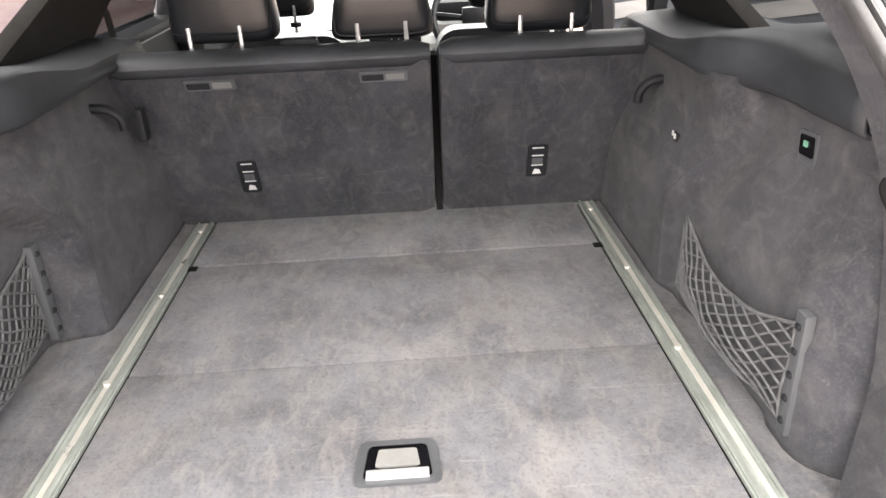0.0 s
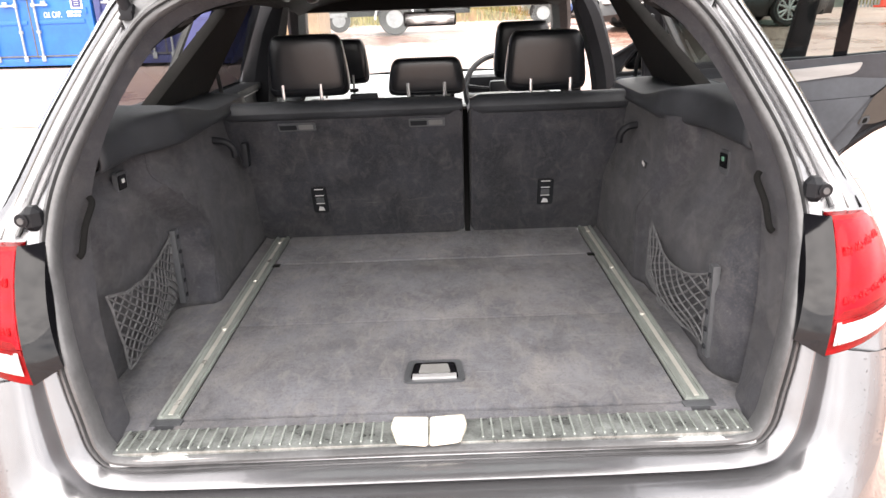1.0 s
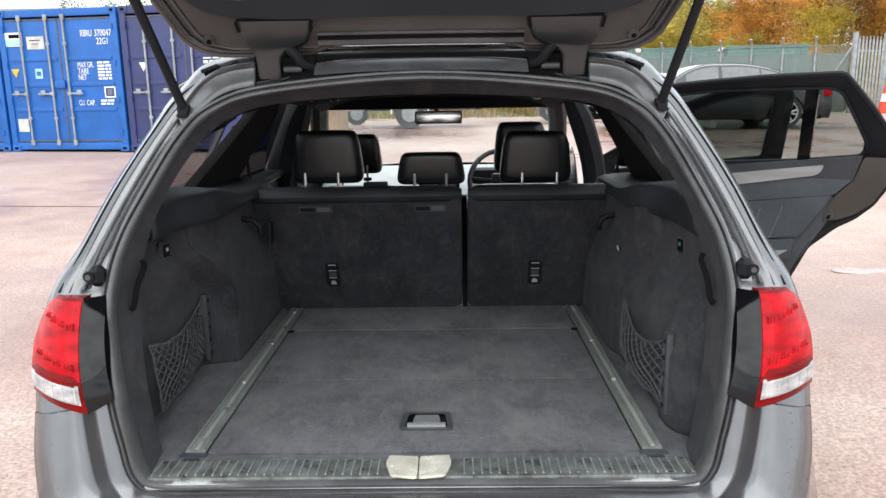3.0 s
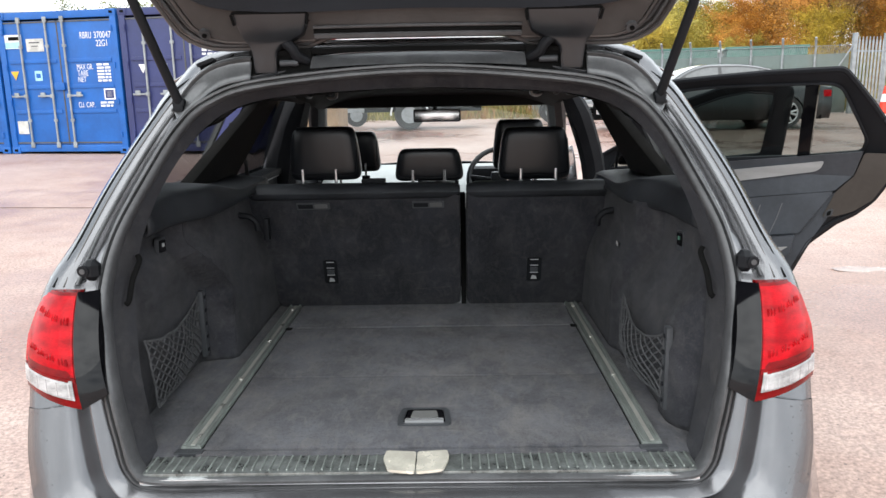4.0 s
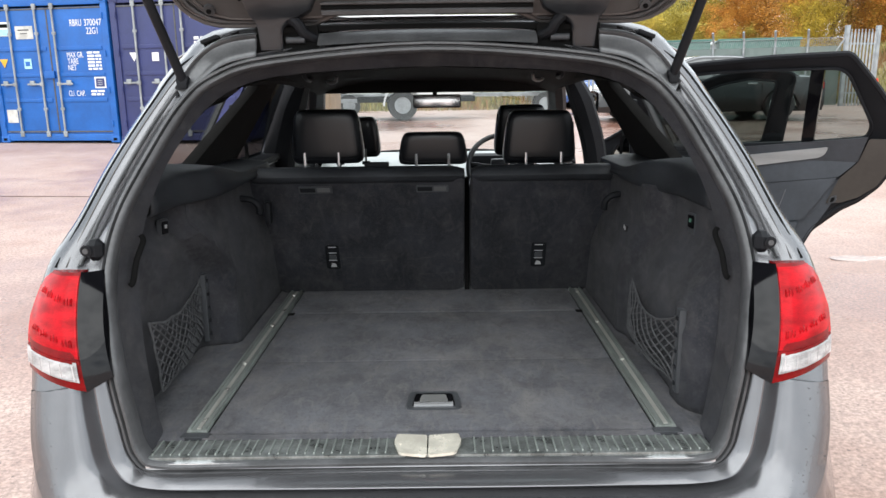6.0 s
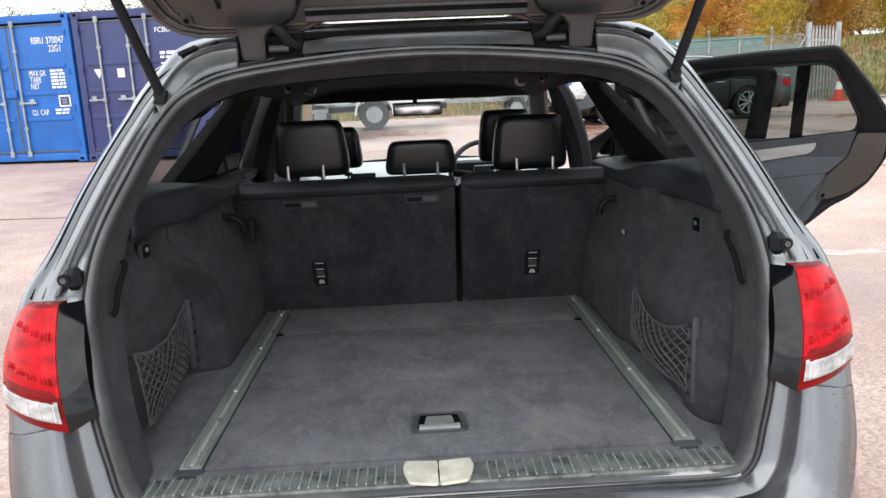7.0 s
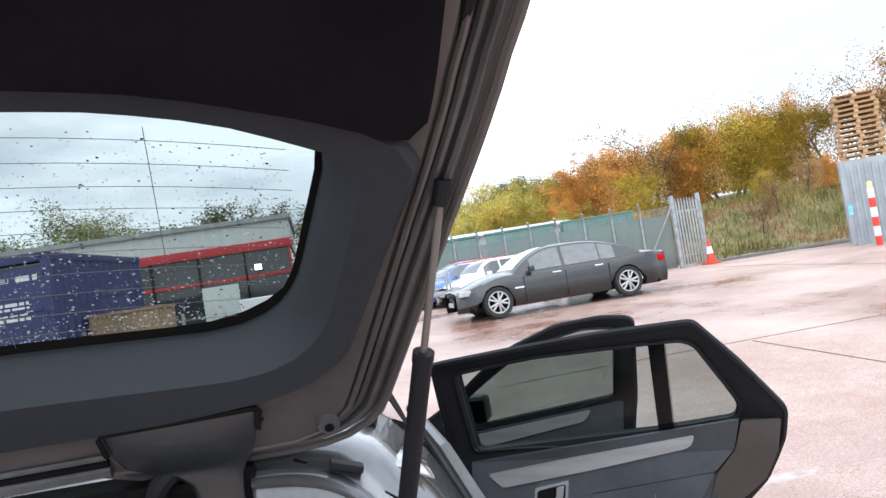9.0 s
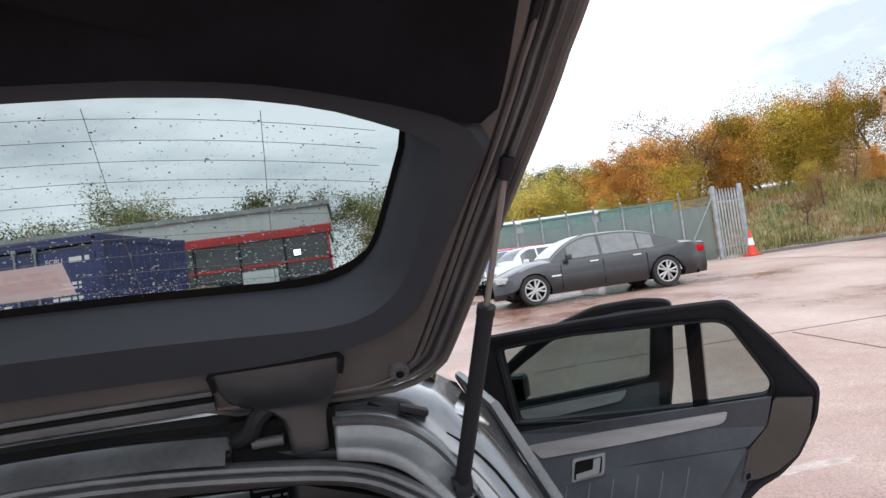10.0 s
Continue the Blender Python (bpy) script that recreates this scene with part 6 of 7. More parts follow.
        tube(bm, [on_side(spans[0][0] + (spans[-1][1] - spans[0][0]) * q / 12, .06, sy, .006) for q in range(13)], .008, 5)
        part("belt_trim", bm, CHROME, v)
    for nm, t0, t1 in (("windscreen", a0 + .02, r0 - .015), ("rear_screen", r1 + .02, a1 - .02)):
        rows = []
        for q in range(9):
            t = t0 + (t1 - t0) * q / 8
            z, w = house(t, 0)
            rows.append([Vector((-L / 2 + L * t, w * y, z + .020 - .016 * abs(y) ** 2)) for y in (-.80, -.4, 0, .4, .80)])
        part(nm, loft(bmesh.new(), rows), SKYGREY_GLASS, v, "", 40)
    for sy in (-1, 1):
        bm = bmesh.new()
        box(bm, (-L / 2 + L * (a0 + .085), sy * (hw + .07), belt + .07), (.12, .17, .12), .035)
        part("door_mirror", bm, paint_, v)
        for xh in (.455, .655) if kind != "pickup" else (.50,):
            boxpart("door_handle", (-L / 2 + L * xh, sy * hw * .985, belt * .90), (.20, .03, .03), CHROME, v, .008)
        boxpart("side_trim", (-L / 2 + L * .275, sy * hw * .995, belt * .66), (.22, .02, .035), CHROME, v, .006)
        for xs_ in (.30, .495, .70) if kind == "saloon" else (.36, .58):
            boxpart("door_gap", (-L / 2 + L * xs_, sy * hw * .993, belt * .60), (.008, .012, belt * .62), BLACKMATT, v)
        bm = bmesh.new()
        box(bm, (L / 2 - .20, sy * hw * .72, belt * .84), (.26, .26, .15), .03)
        part("tail_lamp", bm, LENSRED, v, "red tail lamp")
        bm = bmesh.new()
        box(bm, (-L / 2 + .20, sy * hw * .70, belt * .70), (.30, .26, .13), .035)
        part("head_lamp", bm, LENSWHITE, v, "clear headlamp")
        for cx in (-L / 2 + front, -L / 2 + front + base):
            wh = new("wheel")
            wh.parent = v
            wh.location = (cx, sy * (hw - .11), wheel)
            prof = [(.66, -.10), (.94, -.11), (1.0, -.07), (1.0, .07), (.94, .11), (.66, .10)]
            rows = [[Vector((r * wheel * math.cos(a), d, r * wheel * math.sin(a))) for r, d in prof] for a in (2 * math.pi * q / 32 for q in range(33))]
            part("tyre", loft(bmesh.new(), rows), TYRE, wh)
            bm = bmesh.new()
            for q in range(5):
                for off in (-.13, .13):
                    a = 2 * math.pi * q / 5 + off
                    tube(bm, [(.10 * wheel * math.cos(a), sy * .095, .10 * wheel * math.sin(a)), (.70 * wheel * math.cos(a + off * .8), sy * .085, .70 * wheel * math.sin(a + off * .8))], .024, 6)
            tube(bm, [(.69 * wheel * math.cos(a), sy * .09, .69 * wheel * math.sin(a)) for a in (2 * math.pi * q / 32 for q in range(32))], .018, 6, True)
            cyl(bm, (0, sy * .07, 0), (0, sy * .10, 0), .045, 12)
            part("rim", bm, RIMSILVER, wh, "silver alloy rim")
            bm = bmesh.new()
            cyl(bm, (0, -.02, 0), (0, .02, 0), wheel * .66, 24)
            part("brake_disc", bm, BLACKMATT, wh)
    boxpart("grille", (-L / 2 + .05, 0, belt * .60), (.06, .60, .20), GLOSSBLACK, v, .02)
    boxpart("number_plate", (-L / 2 + .005, 0, .40), (.02, .50, .10), PALEPRINT, v, .003)
    boxpart("undertray", (0, 0, .24), (L - .5, wide - .3, .10), BLACKMATT, v, .02)
    if kind == "pickup":
        bm = bmesh.new()
        box(bm, (L * .30, 0, belt * .98), (L * .36, wide * .86, .02), .004)
        part("load_bed", bm, BLACKMATT, v)
    return v


DARKCAR = mat("dark_grey_car_paint", (0.020, 0.0205, 0.022), 0.3, metal=0.3, coat=0.5, var=0.1, rvar=0.05)
WHITECAR = mat("white_car_paint", (0.66, 0.67, 0.68), 0.25, coat=1.0, var=0.05, rvar=0.05)
BLUECAR = mat("blue_car_paint", (0.03, 0.09, 0.28), 0.25, coat=1.0, var=0.1, rvar=0.05)
REDCAR = mat("red_car_paint", (0.40, 0.03, 0.03), 0.25, coat=1.0, var=0.1, rvar=0.05)


def parked(x, y, rz, dz=0.0):
    return Matrix.Translation((x, y, gz(x, y) + dz)) @ Matrix.Rotation(radians(rz), 4, "Z")


vehicle("saloon_car", "black saloon car with silver five-spoke wheels, parked", DARKCAR, parked(6.07, 16.14, 1), high=1.42)
vehicle("hatchback", "white hatchback parked by the green fence", WHITECAR, parked(6.3, 22.2, 14), 4.0, 1.72, 1.30, 2.55, .82, .31, "hatch")
vehicle("hatchback", "blue hatchback parked by the green fence", BLUECAR, parked(5.6, 23.7, 14), 4.0, 1.72, 1.28, 2.55, .82, .31, "hatch")
vehicle("hatchback", "red hatchback parked by the green fence", REDCAR, parked(5.8, 24.9, 14), 4.0, 1.72, 1.36, 2.5, .82, .31, "hatch")


def trailer(x, y, rz, label):
    """A bare boat trailer: two beams, cross members, two wheels with guards and upright posts."""
    t = thing("trailer", label, "trailer", "trailers", at=parked(x, y, rz))
    for sy in (-.75, .75):
        boxpart("beam", (0, sy, .55), (4.2, .07, .10), GALV, t, .01)
        bm = bmesh.new()
        prof = [(.17, -.08), (.29, -.08), (.30, 0), (.29, .08), (.17, .08)]
        loft(bm, [[Vector((.5 + r * math.cos(a), sy * 1.2 + d, .30 + r * math.sin(a))) for r, d in prof] for a in (2 * math.pi * q / 24 for q in range(25))])
        w = part("wheel", bm, TYRE, t)
        bm = bmesh.new()
        cyl(bm, (.5, sy * 1.2 - .05, .30), (.5, sy * 1.2 + .05, .30), .17, 16)
        part("hub", bm, GALV, w)
        boxpart("mudguard", (.5, sy * 1.2, .64), (.75, .2, .03), GALV, t, .01)
    for xx in (-2, -1, 0, 1, 2):
        boxpart("cross_member", (xx, 0, .55), (.06, 1.5, .08), GALV, t, .01)
    for xx in (-1.6, .2, 1.8):
        for sy in (-.5, .5):
            boxpart("upright", (xx, sy, .85), (.05, .05, .55), GALV, t, .008)
    boxpart("drawbar", (-2.7, 0, .5), (1.4, .08, .10), GALV, t, .01)
    return t


def box_trailer(m):
    """A low white trailer on one axle, with rounded mudguards over its two wheels."""
    t = thing("box_trailer", "low white single-axle trailer parked across the yard", "trailer", at=m)
    boxpart("chassis", (.35, 0, .50), (2.9, 1.2, .14), BLACKMATT, t, .02)
    boxpart("drawbar", (-1.6, 0, .47), (1.1, .09, .10), GALV, t, .01)
    boxpart("jockey_wheel", (-1.9, 0, .22), (.16, .06, .44), TYRE, t, .03)
    boxpart("body", (.75, 0, .92), (2.0, 1.25, .66), WHITECAR, t, .06, "white trailer body", None, 3)
    for sy in (-.78, .78):
        bm = bmesh.new()
        prof = [(.20, -.09), (.34, -.09), (.36, -.05), (.36, .05), (.34, .09), (.20, .09)]
        loft(bm, [[Vector((r * math.cos(a), sy + d, .36 + r * math.sin(a))) for r, d in prof] for a in (2 * math.pi * q / 28 for q in range(29))])
        w = part("wheel", bm, TYRE, t)
        bm = bmesh.new()
        cyl(bm, (0, sy - .06, .36), (0, sy + .06, .36), .205, 20)
        cyl(bm, (0, sy - .09, .36), (0, sy + .09, .36), .07, 12)
        part("hub", bm, GALV, w, "steel wheel hub")
        bm = bmesh.new()
        loft(bm, [[Vector((r * math.cos(a), sy + d, .38 + r * math.sin(a))) for r, d in ((.43, -.14), (.47, -.14), (.47, .14), (.43, .14))] for a in (math.pi * (-.02 + 1.04 * q / 16) for q in range(17))], True)
        part("mudguard", bm, WHITECAR, t, "rounded white mudguard")
    return t


box_trailer(parked(-1.0, 17.6, 5))
trailer(-3.1, 19.6, 8, "galvanised boat trailer with upright posts")
trailer(2.4, 19.8, -5, "galvanised boat trailer beside the hedge")

# ---- warehouse with a red band ----
WALLW, REDB = mat("white_cladding", (0.52, 0.55, 0.55), 0.6, var=0.06, scale=0.4, stretch=(8, 1, 1)), mat("red_cladding", (0.42, 0.025, 0.03), 0.5, var=0.08, scale=0.5)
ROOFG = mat("grey_roof_sheet", (0.27, 0.29, 0.29), 0.6, var=0.15, scale=0.3, stretch=(5, 1, 1))
hall = thing("warehouse", "white clad warehouse with a red band and dark glazing", "building", at=Matrix.Translation((-.9, 40, .5)))
boxpart("wall", (-16.7, 5, 4.87), (34.6, 10, 1.54), WALLW, hall, .02, "pale upper cladding")
boxpart("red_band", (-16.7, -.06, 4.34), (34.8, .14, .45), REDB, hall, .01, "red band")
boxpart("glazing", (-16.7, 5.05, 2.2), (34.4, 9.9, 4.0), DARKGLASS, hall, .01, "dark glazed ground floor")
boxpart("lower_band", (-16.7, -.03, 2.75), (34.6, .10, .16), REDB, hall, .01)
bm = bmesh.new()
prism(bm, [(-.2, 5.62), (-.2, 5.86), (5, 6.0), (10.2, 5.86), (10.2, 5.62)], lambda u, v, d: Vector((d, u, v)), -34.2, .75)
part("roof", bm, ROOFG, hall, "shallow grey roof")
for k in range(15):
    x = .45 - k * 2.4
    boxpart("mullion", (x, -.02, 2.2), (.12, .12, 4.0), REDB if k % 4 == 0 else GLOSSBLACK, hall, .01)
boxpart("door_panel", (-3.4, -.05, 1.5), (1.9, .08, 2.0), WALLW, hall, .01, "pale roller door")
bm = bmesh.new()
box(bm, (-1.28, -.25, 3.20), (.40, .18, .34), .03)
flood = part("flood_lamp", bm, GALV, hall, "lit flood lamp on the facade")
EMIT = bpy.data.materials.new("lit_lamp")
EMIT.use_nodes = True
EMIT.node_tree.nodes["Principled BSDF"].inputs["Emission Color"].default_value = (1, .97, .9, 1)
EMIT.node_tree.nodes["Principled BSDF"].inputs["Emission Strength"].default_value = 9
boxpart("lamp_face", (-1.28, -.345, 3.20), (.34, .02, .28), EMIT, flood)
bxm = mat("brown_board", (0.27, 0.19, 0.12), 0.8, var=0.2, scale=2)
crate = thing("plywood_crate", "wide brown plywood crate beside the navy container", "crate", at=parked(-2.62, 13.2, -6))
boxpart("crate_wall", (0, 0, .74), (1.20, .80, 1.40), bxm, crate, .015)
for xx in (-.54, -.1, .28, .54):
    boxpart("batten", (xx, -.412, .74), (.07, .024, 1.38), bxm, crate, .004)
boxpart("crate_lid", (0, 0, 1.46), (1.26, .86, .05), bxm, crate, .008)
boxpart("skid", (0, 0, .03), (1.16, .10, .07), bxm, crate, .006)

# ---- fence line on the right ----
MESH = film_mat("grey_mesh_screen", (0.40, 0.445, 0.43), 0.42)
fence = thing("mesh_fence", "grey-green mesh fence on cranked grey posts", "fence")
f0, f1 = Vector((3.2, 27.0, 0)), Vector((12.5, 22.3, 0))
nf = 11
for k in range(nf):
    a, b = f0.lerp(f1, k / nf), f0.lerp(f1, (k + 1) / nf)
    for q, nm in ((a, "post"),):
        bm = bmesh.new()
        zg = gz(q.x, q.y)
        tube(bm, [(q.x, q.y, zg - .1), (q.x, q.y, zg + 2.05), (q.x - .12, q.y - .22, zg + 2.35)], .035, 6)
        part("post", bm, GALV, fence, "grey post with a cranked top")
    bm = bmesh.new()
    d = (b - a).normalized()
    nrm = Vector((-d.y, d.x, 0))
    rows = []
    for j in range(9):
        q = a.lerp(b, j / 8) + nrm * (.03 * math.sin(j * 2.3 + k) + .03)
        rows.append([q + Vector((0, 0, gz(q.x, q.y) + h)) for h in (.03, .6, 1.2, 1.85)])
    solid(part("screen_panel", loft(bm, rows), MESH, fence, "", 60), .01)
    bm = bmesh.new()
    n1 = 16
    za, zb = gz(a.x, a.y), gz(b.x, b.y)
    for j in range(n1):
        for w in (1, -1):
            p, q = a.lerp(b, j / n1), a.lerp(b, min(1, max(0, (j + w * 1.2) / n1)))
            tube(bm, [p + Vector((0, 0, za + 1.85)), q + Vector((0, 0, za + 2.1))], .004, 3)
    tube(bm, [a + Vector((0, 0, za + 2.1)), b + Vector((0, 0, zb + 2.1))], .006, 4)
    part("mesh_wire", bm, GALV, fence)
gate_ = thing("palisade_gate", "grey galvanised palisade gate standing open", "gate")
g0, g1 = Vector((12.62, 22.2, 0)), Vector((13.75, 22.5, 0))
for k in range(10):
    p = g0.lerp(g1, k / 9)
    zg = gz(p.x, p.y)
    bm = bmesh.new()
    box(bm, (p.x, p.y, zg + 1.12), (.055, .02, 2.25), .004)
    box(bm, (p.x, p.y, zg + 2.29), (.03, .018, .10), .003)
    part("pale", bm, GALV, gate_)
for h in (.4, 1.9):
    bm = bmesh.new()
    tube(bm, [g0 + Vector((0, .03, gz(g0.x, g0.y) + h)), g1 + Vector((0, .03, gz(g1.x, g1.y) + h))], .03, 4)
    part("gate_rail", bm, GALV, gate_)
for p in (g0, g1):
    bm = bmesh.new()
    box(bm, (p.x, p.y + .06, gz(p.x, p.y) + 1.2), (.12, .12, 2.5), .008)
    part("gate_post", bm, GALV, gate_)
bm = bmesh.new()
tube(bm, [(g0.x, g0.y, gz(g0.x, g0.y) + 2.2), (g0.x - .75, g0.y + .4, gz(g0.x, g0.y) + .7)], .025, 5)
part("stay", bm, GALV, gate_)
# green skips behind the fence
for k in range(3):
    s = thing("skip_container", "green steel skip behind the fence", "skip", "skips", at=parked(6.2 + 3.0 * k, 29.8 - .9 * k, -16))
    bm = bmesh.new()
    box(bm, (0, 0, 1.15), (2.8, 2.0, 2.2), .04)
    part("tub", bm, GREENP, s)
    for j in range(7):
        boxpart("rib", (-1.2 + .4 * j, -1.03, 1.15), (.08, .07, 2.0), GREENP, s, .01)
    boxpart("rim", (0, 0, 2.28), (2.9, 2.1, .10), GREENP, s, .02)

shed = thing("low_shed", "long low shed with a pale roof beyond the fence", "building", at=parked(13.0, 46.5, -2))
boxpart("shed_wall", (0, 0, 1.40), (9.0, 3.4, 2.8), GREYP, shed, .03)
bm = bmesh.new()
prism(bm, [(-1.9, 2.8), (-1.9, 2.88), (0, 3.15), (1.9, 2.88), (1.9, 2.8)], lambda u, v, d: Vector((d, u, v)), -4.7, 4.7)
part("shed_roof", bm, WALLW, shed, "pale sheet roof")

# ---- cones, pole, grey container with pallets ----
ORANGE, WHITEB = mat("red_cone_plastic", (0.62, 0.045, 0.02), 0.5, var=0.12, scale=8), mat("white_reflective", (0.75, 0.75, 0.75), 0.5, var=0.05)


def cone(x, y, h, label):
    c = thing("traffic_cone", label, "cone", "traffic cones", at=parked(x, y, 20))
    boxpart("base", (0, 0, .03), (h * .52, h * .52, .06), BLACKMATT if h < .8 else ORANGE, c, .015)
    for z0, z1, mt, nm in ((.06, .42, ORANGE, "cone_body"), (.42, .70, WHITEB, "sleeve"), (.70, 1.0, ORANGE, "tip")):
        bm = bmesh.new()
        r = lambda z: h * (.19 - .155 * z)
        cyl(bm, (0, 0, z0 * h), (0, 0, z1 * h), r(z0) + (.004 if mt is WHITEB else 0), 20, r(z1) + (.004 if mt is WHITEB else 0))
        part(nm, bm, mt, c)
    return c


cone(13.55, 22.0, .84, "red and white traffic cone by the fence end")
bl = thing("barrier_post", "red plastic barrier post on a black foot", "barrier", at=parked(7.80, 7.3, 0))
bm = bmesh.new()
box(bm, (0, 0, .36), (.16, .10, .54), .045, None, 3)
part("barrier_body", bm, ORANGE, bl)
boxpart("barrier_foot", (0, 0, .05), (.42, .24, .10), BLACKMATT, bl, .02)
cont = thing("storage_container", "grey steel storage container at the yard edge", "container", at=parked(17.74, 17.89, -38, -.05))
boxpart("box_shell", (0, 1.2, 1.31), (3.4, 2.4, 2.58), GREYP, cont, .02)
for k in range(18):
    boxpart("side_rib", (-1.6 + .19 * k, -.02, 1.31), (.06, .04, 2.3), GREYP, cont, .006)
for k, x in enumerate((-1.66, 0, 1.66)):
    boxpart("corner_post", (x, -.02, 1.31), (.10, .07, 2.60), GREYP, cont, .01)
boxpart("notice", (-1.60, -.065, 1.15), (.12, .02, .32), mat("cyan_notice", (0.2, 0.5, 0.55), 0.5), cont)
PALLET = mat("pallet_wood", (0.36, 0.23, 0.12), 0.8, var=0.3, scale=3, bump=0.4, bscale=80, stretch=(1, 8, 8), island=0.3)
zt = gz(17.74, 17.89) - .05 + 2.61
for k in range(13):
    at = Matrix.Translation((0, 0, zt + k * .155)) @ Matrix.Translation((17.74, 17.89, 0)) @ Matrix.Rotation(radians(-38), 4, "Z") @ Matrix.Translation((-1.0 + .05 * math.sin(k * 2.1), .75 + .04 * math.sin(k * 1.3), 0)) @ Matrix.Rotation(radians(3 * math.sin(k * 1.7)), 4, "Z")
    pal = thing("pallet", "weathered wooden pallet in a stack", "pallet", "stacked pallets", at=at)
    for j in range(7):
        boxpart("top_board", (0, -.36 + .12 * j, .135), (1.2, .095, .02), PALLET, pal)
    for xx in (-.54, 0, .54):
        for yy in (-.34, 0, .34):
            boxpart("block", (xx, yy, .075), (.12, .10, .09), PALLET, pal)
    for yy in (-.34, 0, .34):
        boxpart("bottom_board", (0, yy, .015), (1.2, .10, .02), PALLET, pal)
pole = thing("banded_pole", "red and white banded marker pole", "pole", at=parked(16.15, 17.6, 0))
for k in range(6):
    bm = bmesh.new()
    cyl(bm, (0, 0, .27 * k), (0, 0, .27 * (k + 1)), .085, 14)
    part("band", bm, ORANGE if k % 2 == 0 else WHITEB, pole)
bm = bmesh.new()
cyl(bm, (0, 0, 1.62), (0, 0, 1.82), .075, 14, .06)
part("pole_cap", bm, mat("pale_yellow_cap", (0.75, 0.68, 0.30), 0.5), pole, "pale yellow cap")

# ---- bank, grass and trees ----
rnd = random.Random(11)
def meadow_mat():
    """Autumn weeds: green, straw and rust in drifts, each blade a little different."""
    m = mat("dry_grass", (0.13, 0.14, 0.035), 0.9, var=0.4, scale=0.8, color2=(0.30, 0.24, 0.10), island=0.6, spec=0.1)
    n, l = m.node_tree.nodes, m.node_tree.links
    b = n["Principled BSDF"]
    out = b.inputs["Base Color"].links[0].from_socket
    tc = n.new("ShaderNodeTexCoord")
    for sc, off, lo, hi, col in ((.38, 4.0, .50, .62, (.085, .115, .028)), (.55, 9.0, .52, .62, (.26, .13, .065)), (.9, 17.0, .60, .68, (.42, .34, .13)), (.7, 25.0, .60, .70, (.12, .075, .05))):
        mp, t, r, x = n.new("ShaderNodeMapping"), n.new("ShaderNodeTexNoise"), n.new("ShaderNodeMapRange"), n.new("ShaderNodeMix")
        mp.inputs["Location"].default_value = (off, off * .6, 0)
        t.inputs["Scale"].default_value, t.inputs["Detail"].default_value = sc, 4
        r.inputs["From Min"].default_value, r.inputs["From Max"].default_value, r.inputs["To Max"].default_value = lo, hi, .85
        x.data_type = "RGBA"
        l.new(tc.outputs["Object"], mp.inputs[0])
        l.new(mp.outputs[0], t.inputs["Vector"])
        l.new(t.outputs["Fac"], r.inputs["Value"])
        l.new(r.outputs[0], x.inputs["Factor"])
        l.new(out, x.inputs["A"])
        x.inputs["B"].default_value = (*col, 1)
        out = x.outputs["Result"]
    l.new(out, b.inputs["Base Color"])
    return m


STALK = meadow_mat()
bm = bmesh.new()
def blade(p, h, w):
    lean_ = Vector((rnd.gauss(0, .25), rnd.gauss(0, .25), 1)).normalized() * h
    side = Vector((rnd.uniform(-1, 1), rnd.uniform(-1, 1), 0)).normalized() * w
    a, b, c, d = p - side, p + side, p + lean_ * .6 + side * .6, p + lean_ * .6 - side * .6
    va, vb, vc, vd = (bm.verts.new(q) for q in (a, b, c, d))
    ve = bm.verts.new(p + lean_ + Vector((rnd.gauss(0, .08), rnd.gauss(0, .08), -.02)))
    bm.faces.new((va, vb, vc, vd))
    bm.faces.new((vd, vc, ve))
for _ in range(26000):
    x, y = rnd.uniform(12.5, 30), rnd.uniform(22.4, 36)
    if y < 24.0 - .10 * (x - 12) or (x < 13.4 and y > 26):
        continue
    tall = noise.noise(Vector((x * .45, y * .45, 0)))
    blade(Vector((x, y, gz(x, y) - .03)), rnd.uniform(.12, .42) + max(0, tall) * 1.1, rnd.uniform(.008, .022))
for _ in range(5000):
    x, y = rnd.uniform(-8, 3.2), rnd.uniform(22.4, 31)
    blade(Vector((x, y, gz(x, y) - .03)), rnd.uniform(.15, .6), rnd.uniform(.012, .03))
tagged(part("long_grass", bm, STALK, None, "dry autumn grass and weeds on the bank", 0), category="grass", kind="stuff")

BARK = mat("bark", (0.07, 0.055, 0.045), 0.9, var=0.3, scale=5, bump=0.6, bscale=30)
LEAVES = [mat("leaf_" + nm, c, 0.7, var=0.3, scale=0.9, color2=c2, island=0.4, spec=0.2) for nm, c, c2 in
          (("orange", (0.36, 0.145, 0.028), (0.62, 0.30, 0.055)), ("olive", (0.25, 0.185, 0.028), (0.54, 0.37, 0.045)), ("yellow", (0.26, 0.22, 0.05), (0.52, 0.42, 0.08)),
           ("green", (0.12, 0.13, 0.05), (0.25, 0.25, 0.09)), ("rust", (0.22, 0.13, 0.06), (0.40, 0.24, 0.09)))]


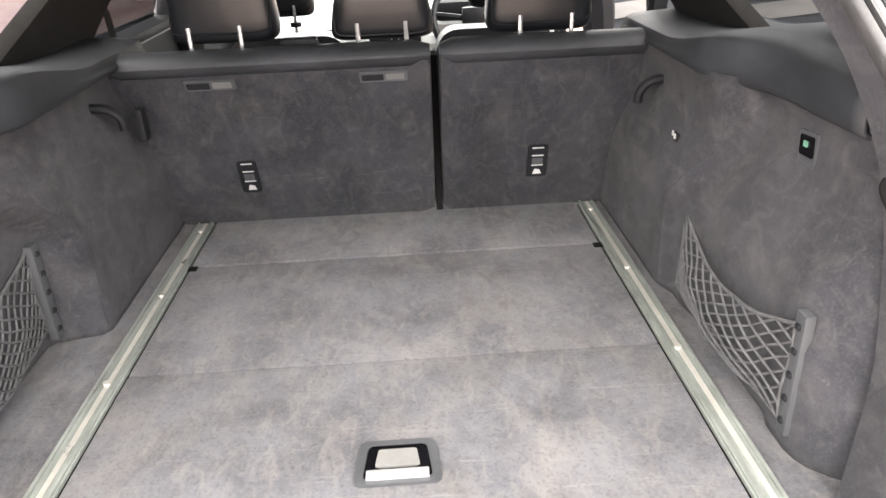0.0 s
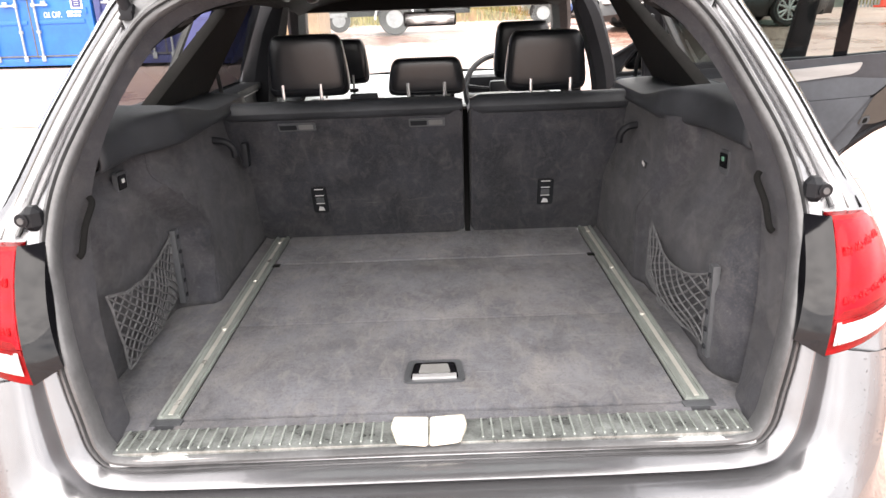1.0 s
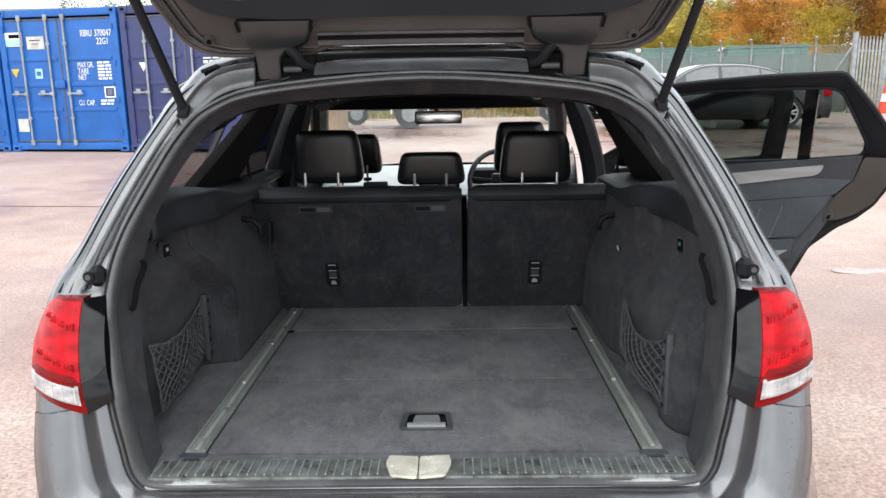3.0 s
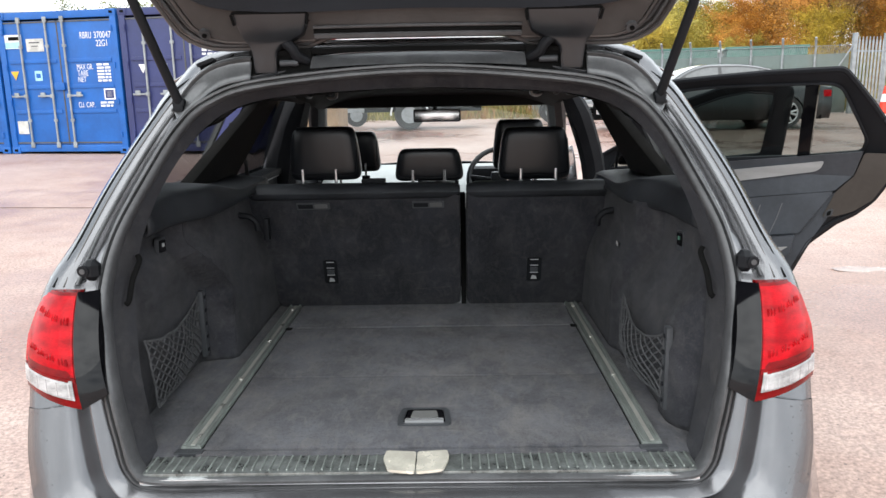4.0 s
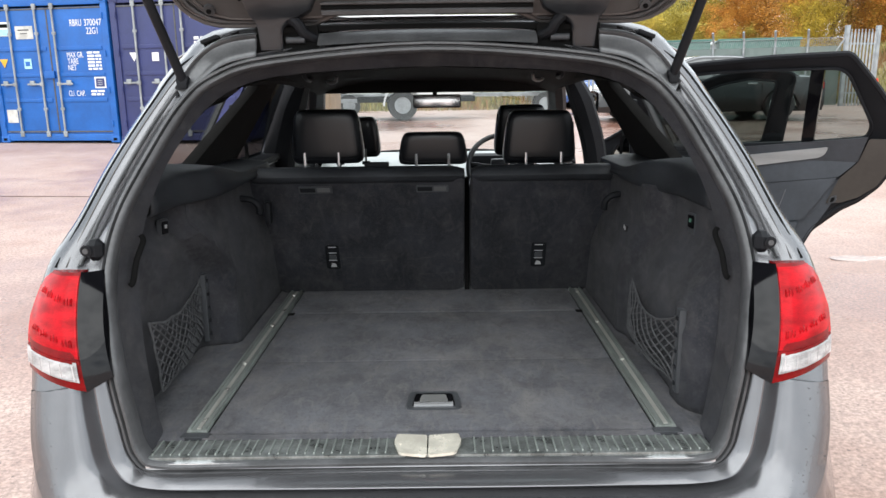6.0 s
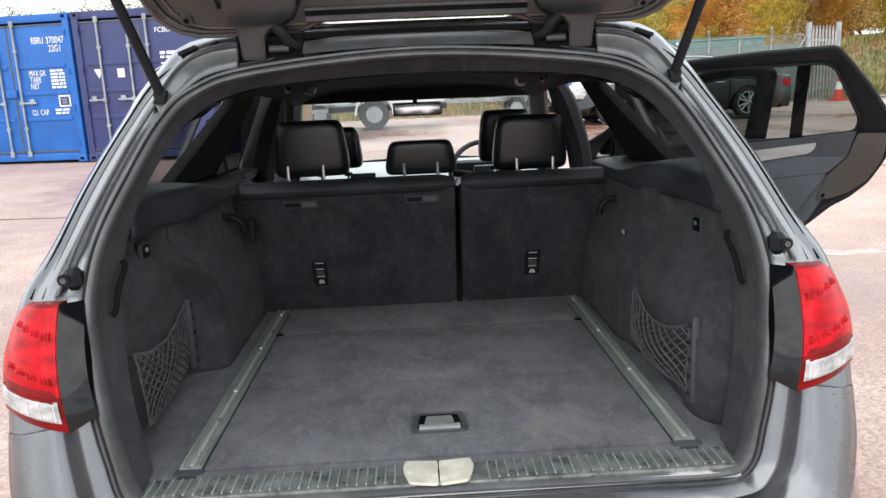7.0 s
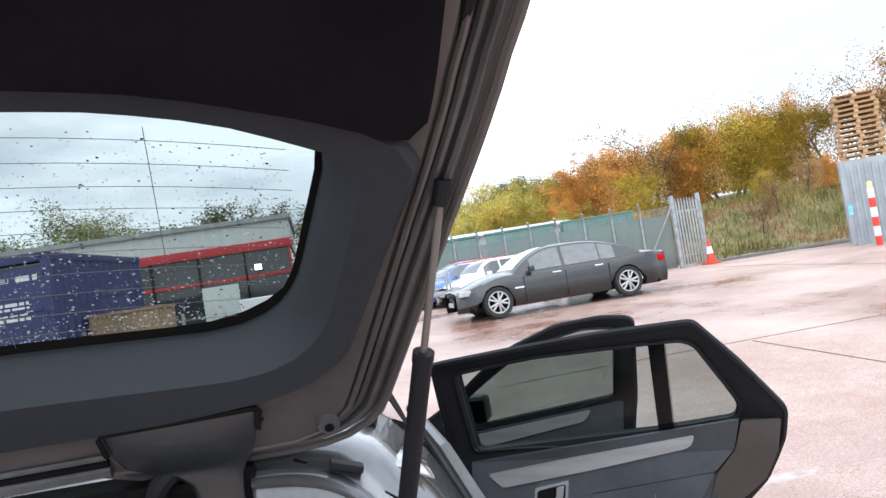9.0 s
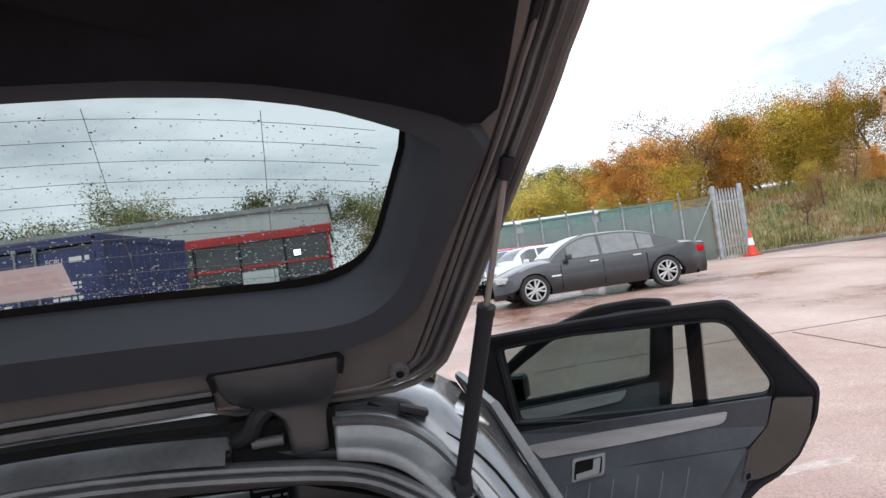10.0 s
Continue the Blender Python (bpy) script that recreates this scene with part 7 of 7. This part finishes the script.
def tree(leaf, seed, h, wide, leaves, label, bare=.2):
    """A tapered trunk that forks low, limbs and twigs, and a ragged crown of small leaves in clumps."""
    rr = random.Random(seed)
    t = thing("tree", label, "tree", "autumn trees")
    bm = bmesh.new()
    tips = []
    def limb(p, d, ln, r, depth):
        pts, rad = [p], [r]
        for s in range(4):
            d = (d + Vector((rr.gauss(0, .18), rr.gauss(0, .18), rr.gauss(.04, .1)))).normalized()
            p = p + d * ln / 4
            pts.append(p)
            rad.append(r * (1 - .17 * (s + 1)))
            if depth > 0:
                tips.append(p)
        tube(bm, pts, rad, 4 if depth > 1 else 6)
        if depth < 3:
            for _ in range(rr.randint(4, 5) if depth < 2 else 4):
                k = rr.randint(1 if depth else 2, 4)
                a = rr.uniform(0, 2 * math.pi)
                nd = (d * .6 + Vector((math.cos(a) * wide, math.sin(a) * wide, rr.uniform(-.25, .55)))).normalized()
                limb(pts[k], nd, ln * rr.uniform(.55, .8), rad[k] * .55, depth + 1)
    limb(Vector((0, 0, -.2)), Vector((0, 0, 1)), h * .34, h * .014, 0)
    top = max(q.z for q in tips)
    part("trunk", bm, BARK, t)
    bm = bmesh.new()
    heart = rr.sample(tips, len(tips) * 2 // 3)
    for _ in range(leaves):
        c = rr.choice(heart)
        if c.z > top * (1 - bare) and rr.random() < .8:
            continue
        p = c + Vector((rr.gauss(0, .26), rr.gauss(0, .26), rr.gauss(-.08, .22)))
        if rr.random() < .5:
            p.z = max(.1, p.z * rr.uniform(.12, 1.0))
            p += Vector((rr.gauss(0, .5), rr.gauss(0, .5), 0))
        u = Vector((rr.gauss(0, 1), rr.gauss(0, 1), rr.gauss(0, 1))).normalized()
        w = u.orthogonal().normalized()
        s = rr.uniform(.032, .075)
        bm.faces.new([bm.verts.new(p + q) for q in (u * s, w * s * .7, -u * s, -w * s * .7)])
    part("crown", bm, leaf, t, "", 0)
    return t


protos = [tree(LEAVES[0], 1, 11, 1.0, 32000, "orange autumn tree, still in leaf", .10), tree(LEAVES[1], 2, 12, 1.1, 26000, "olive and gold autumn tree", .30), tree(LEAVES[2], 3, 12, 1.0, 32000, "yellow autumn tree in full leaf", .08),
          tree(LEAVES[4], 4, 14, .9, 15000, "half-bare rust-coloured autumn tree", .4), tree(LEAVES[3], 5, 12, 1.1, 32000, "dark green leafy tree", .06)]
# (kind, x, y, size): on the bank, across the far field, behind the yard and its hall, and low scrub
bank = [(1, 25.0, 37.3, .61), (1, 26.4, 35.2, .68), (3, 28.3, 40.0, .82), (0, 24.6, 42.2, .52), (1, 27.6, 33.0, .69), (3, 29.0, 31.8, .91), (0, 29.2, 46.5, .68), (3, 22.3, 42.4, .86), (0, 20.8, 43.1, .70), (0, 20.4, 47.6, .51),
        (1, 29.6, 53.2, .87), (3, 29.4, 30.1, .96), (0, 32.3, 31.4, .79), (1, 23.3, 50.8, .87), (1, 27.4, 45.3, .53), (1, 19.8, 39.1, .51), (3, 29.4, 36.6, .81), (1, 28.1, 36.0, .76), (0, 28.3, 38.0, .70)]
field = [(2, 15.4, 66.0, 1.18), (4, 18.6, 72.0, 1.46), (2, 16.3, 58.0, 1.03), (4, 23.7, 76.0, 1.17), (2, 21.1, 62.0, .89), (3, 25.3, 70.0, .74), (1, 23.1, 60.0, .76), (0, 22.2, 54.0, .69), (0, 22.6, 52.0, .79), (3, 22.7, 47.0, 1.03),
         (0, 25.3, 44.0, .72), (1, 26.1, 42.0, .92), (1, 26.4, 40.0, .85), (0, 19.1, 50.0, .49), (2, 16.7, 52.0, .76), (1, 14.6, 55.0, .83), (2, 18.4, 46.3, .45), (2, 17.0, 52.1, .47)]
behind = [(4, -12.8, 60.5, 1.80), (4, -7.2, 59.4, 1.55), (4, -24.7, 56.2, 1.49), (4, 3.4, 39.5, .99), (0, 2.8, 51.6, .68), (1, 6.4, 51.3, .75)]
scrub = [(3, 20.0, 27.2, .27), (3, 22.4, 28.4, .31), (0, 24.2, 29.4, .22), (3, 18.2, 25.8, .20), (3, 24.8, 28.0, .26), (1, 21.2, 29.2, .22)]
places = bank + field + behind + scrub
used = set()
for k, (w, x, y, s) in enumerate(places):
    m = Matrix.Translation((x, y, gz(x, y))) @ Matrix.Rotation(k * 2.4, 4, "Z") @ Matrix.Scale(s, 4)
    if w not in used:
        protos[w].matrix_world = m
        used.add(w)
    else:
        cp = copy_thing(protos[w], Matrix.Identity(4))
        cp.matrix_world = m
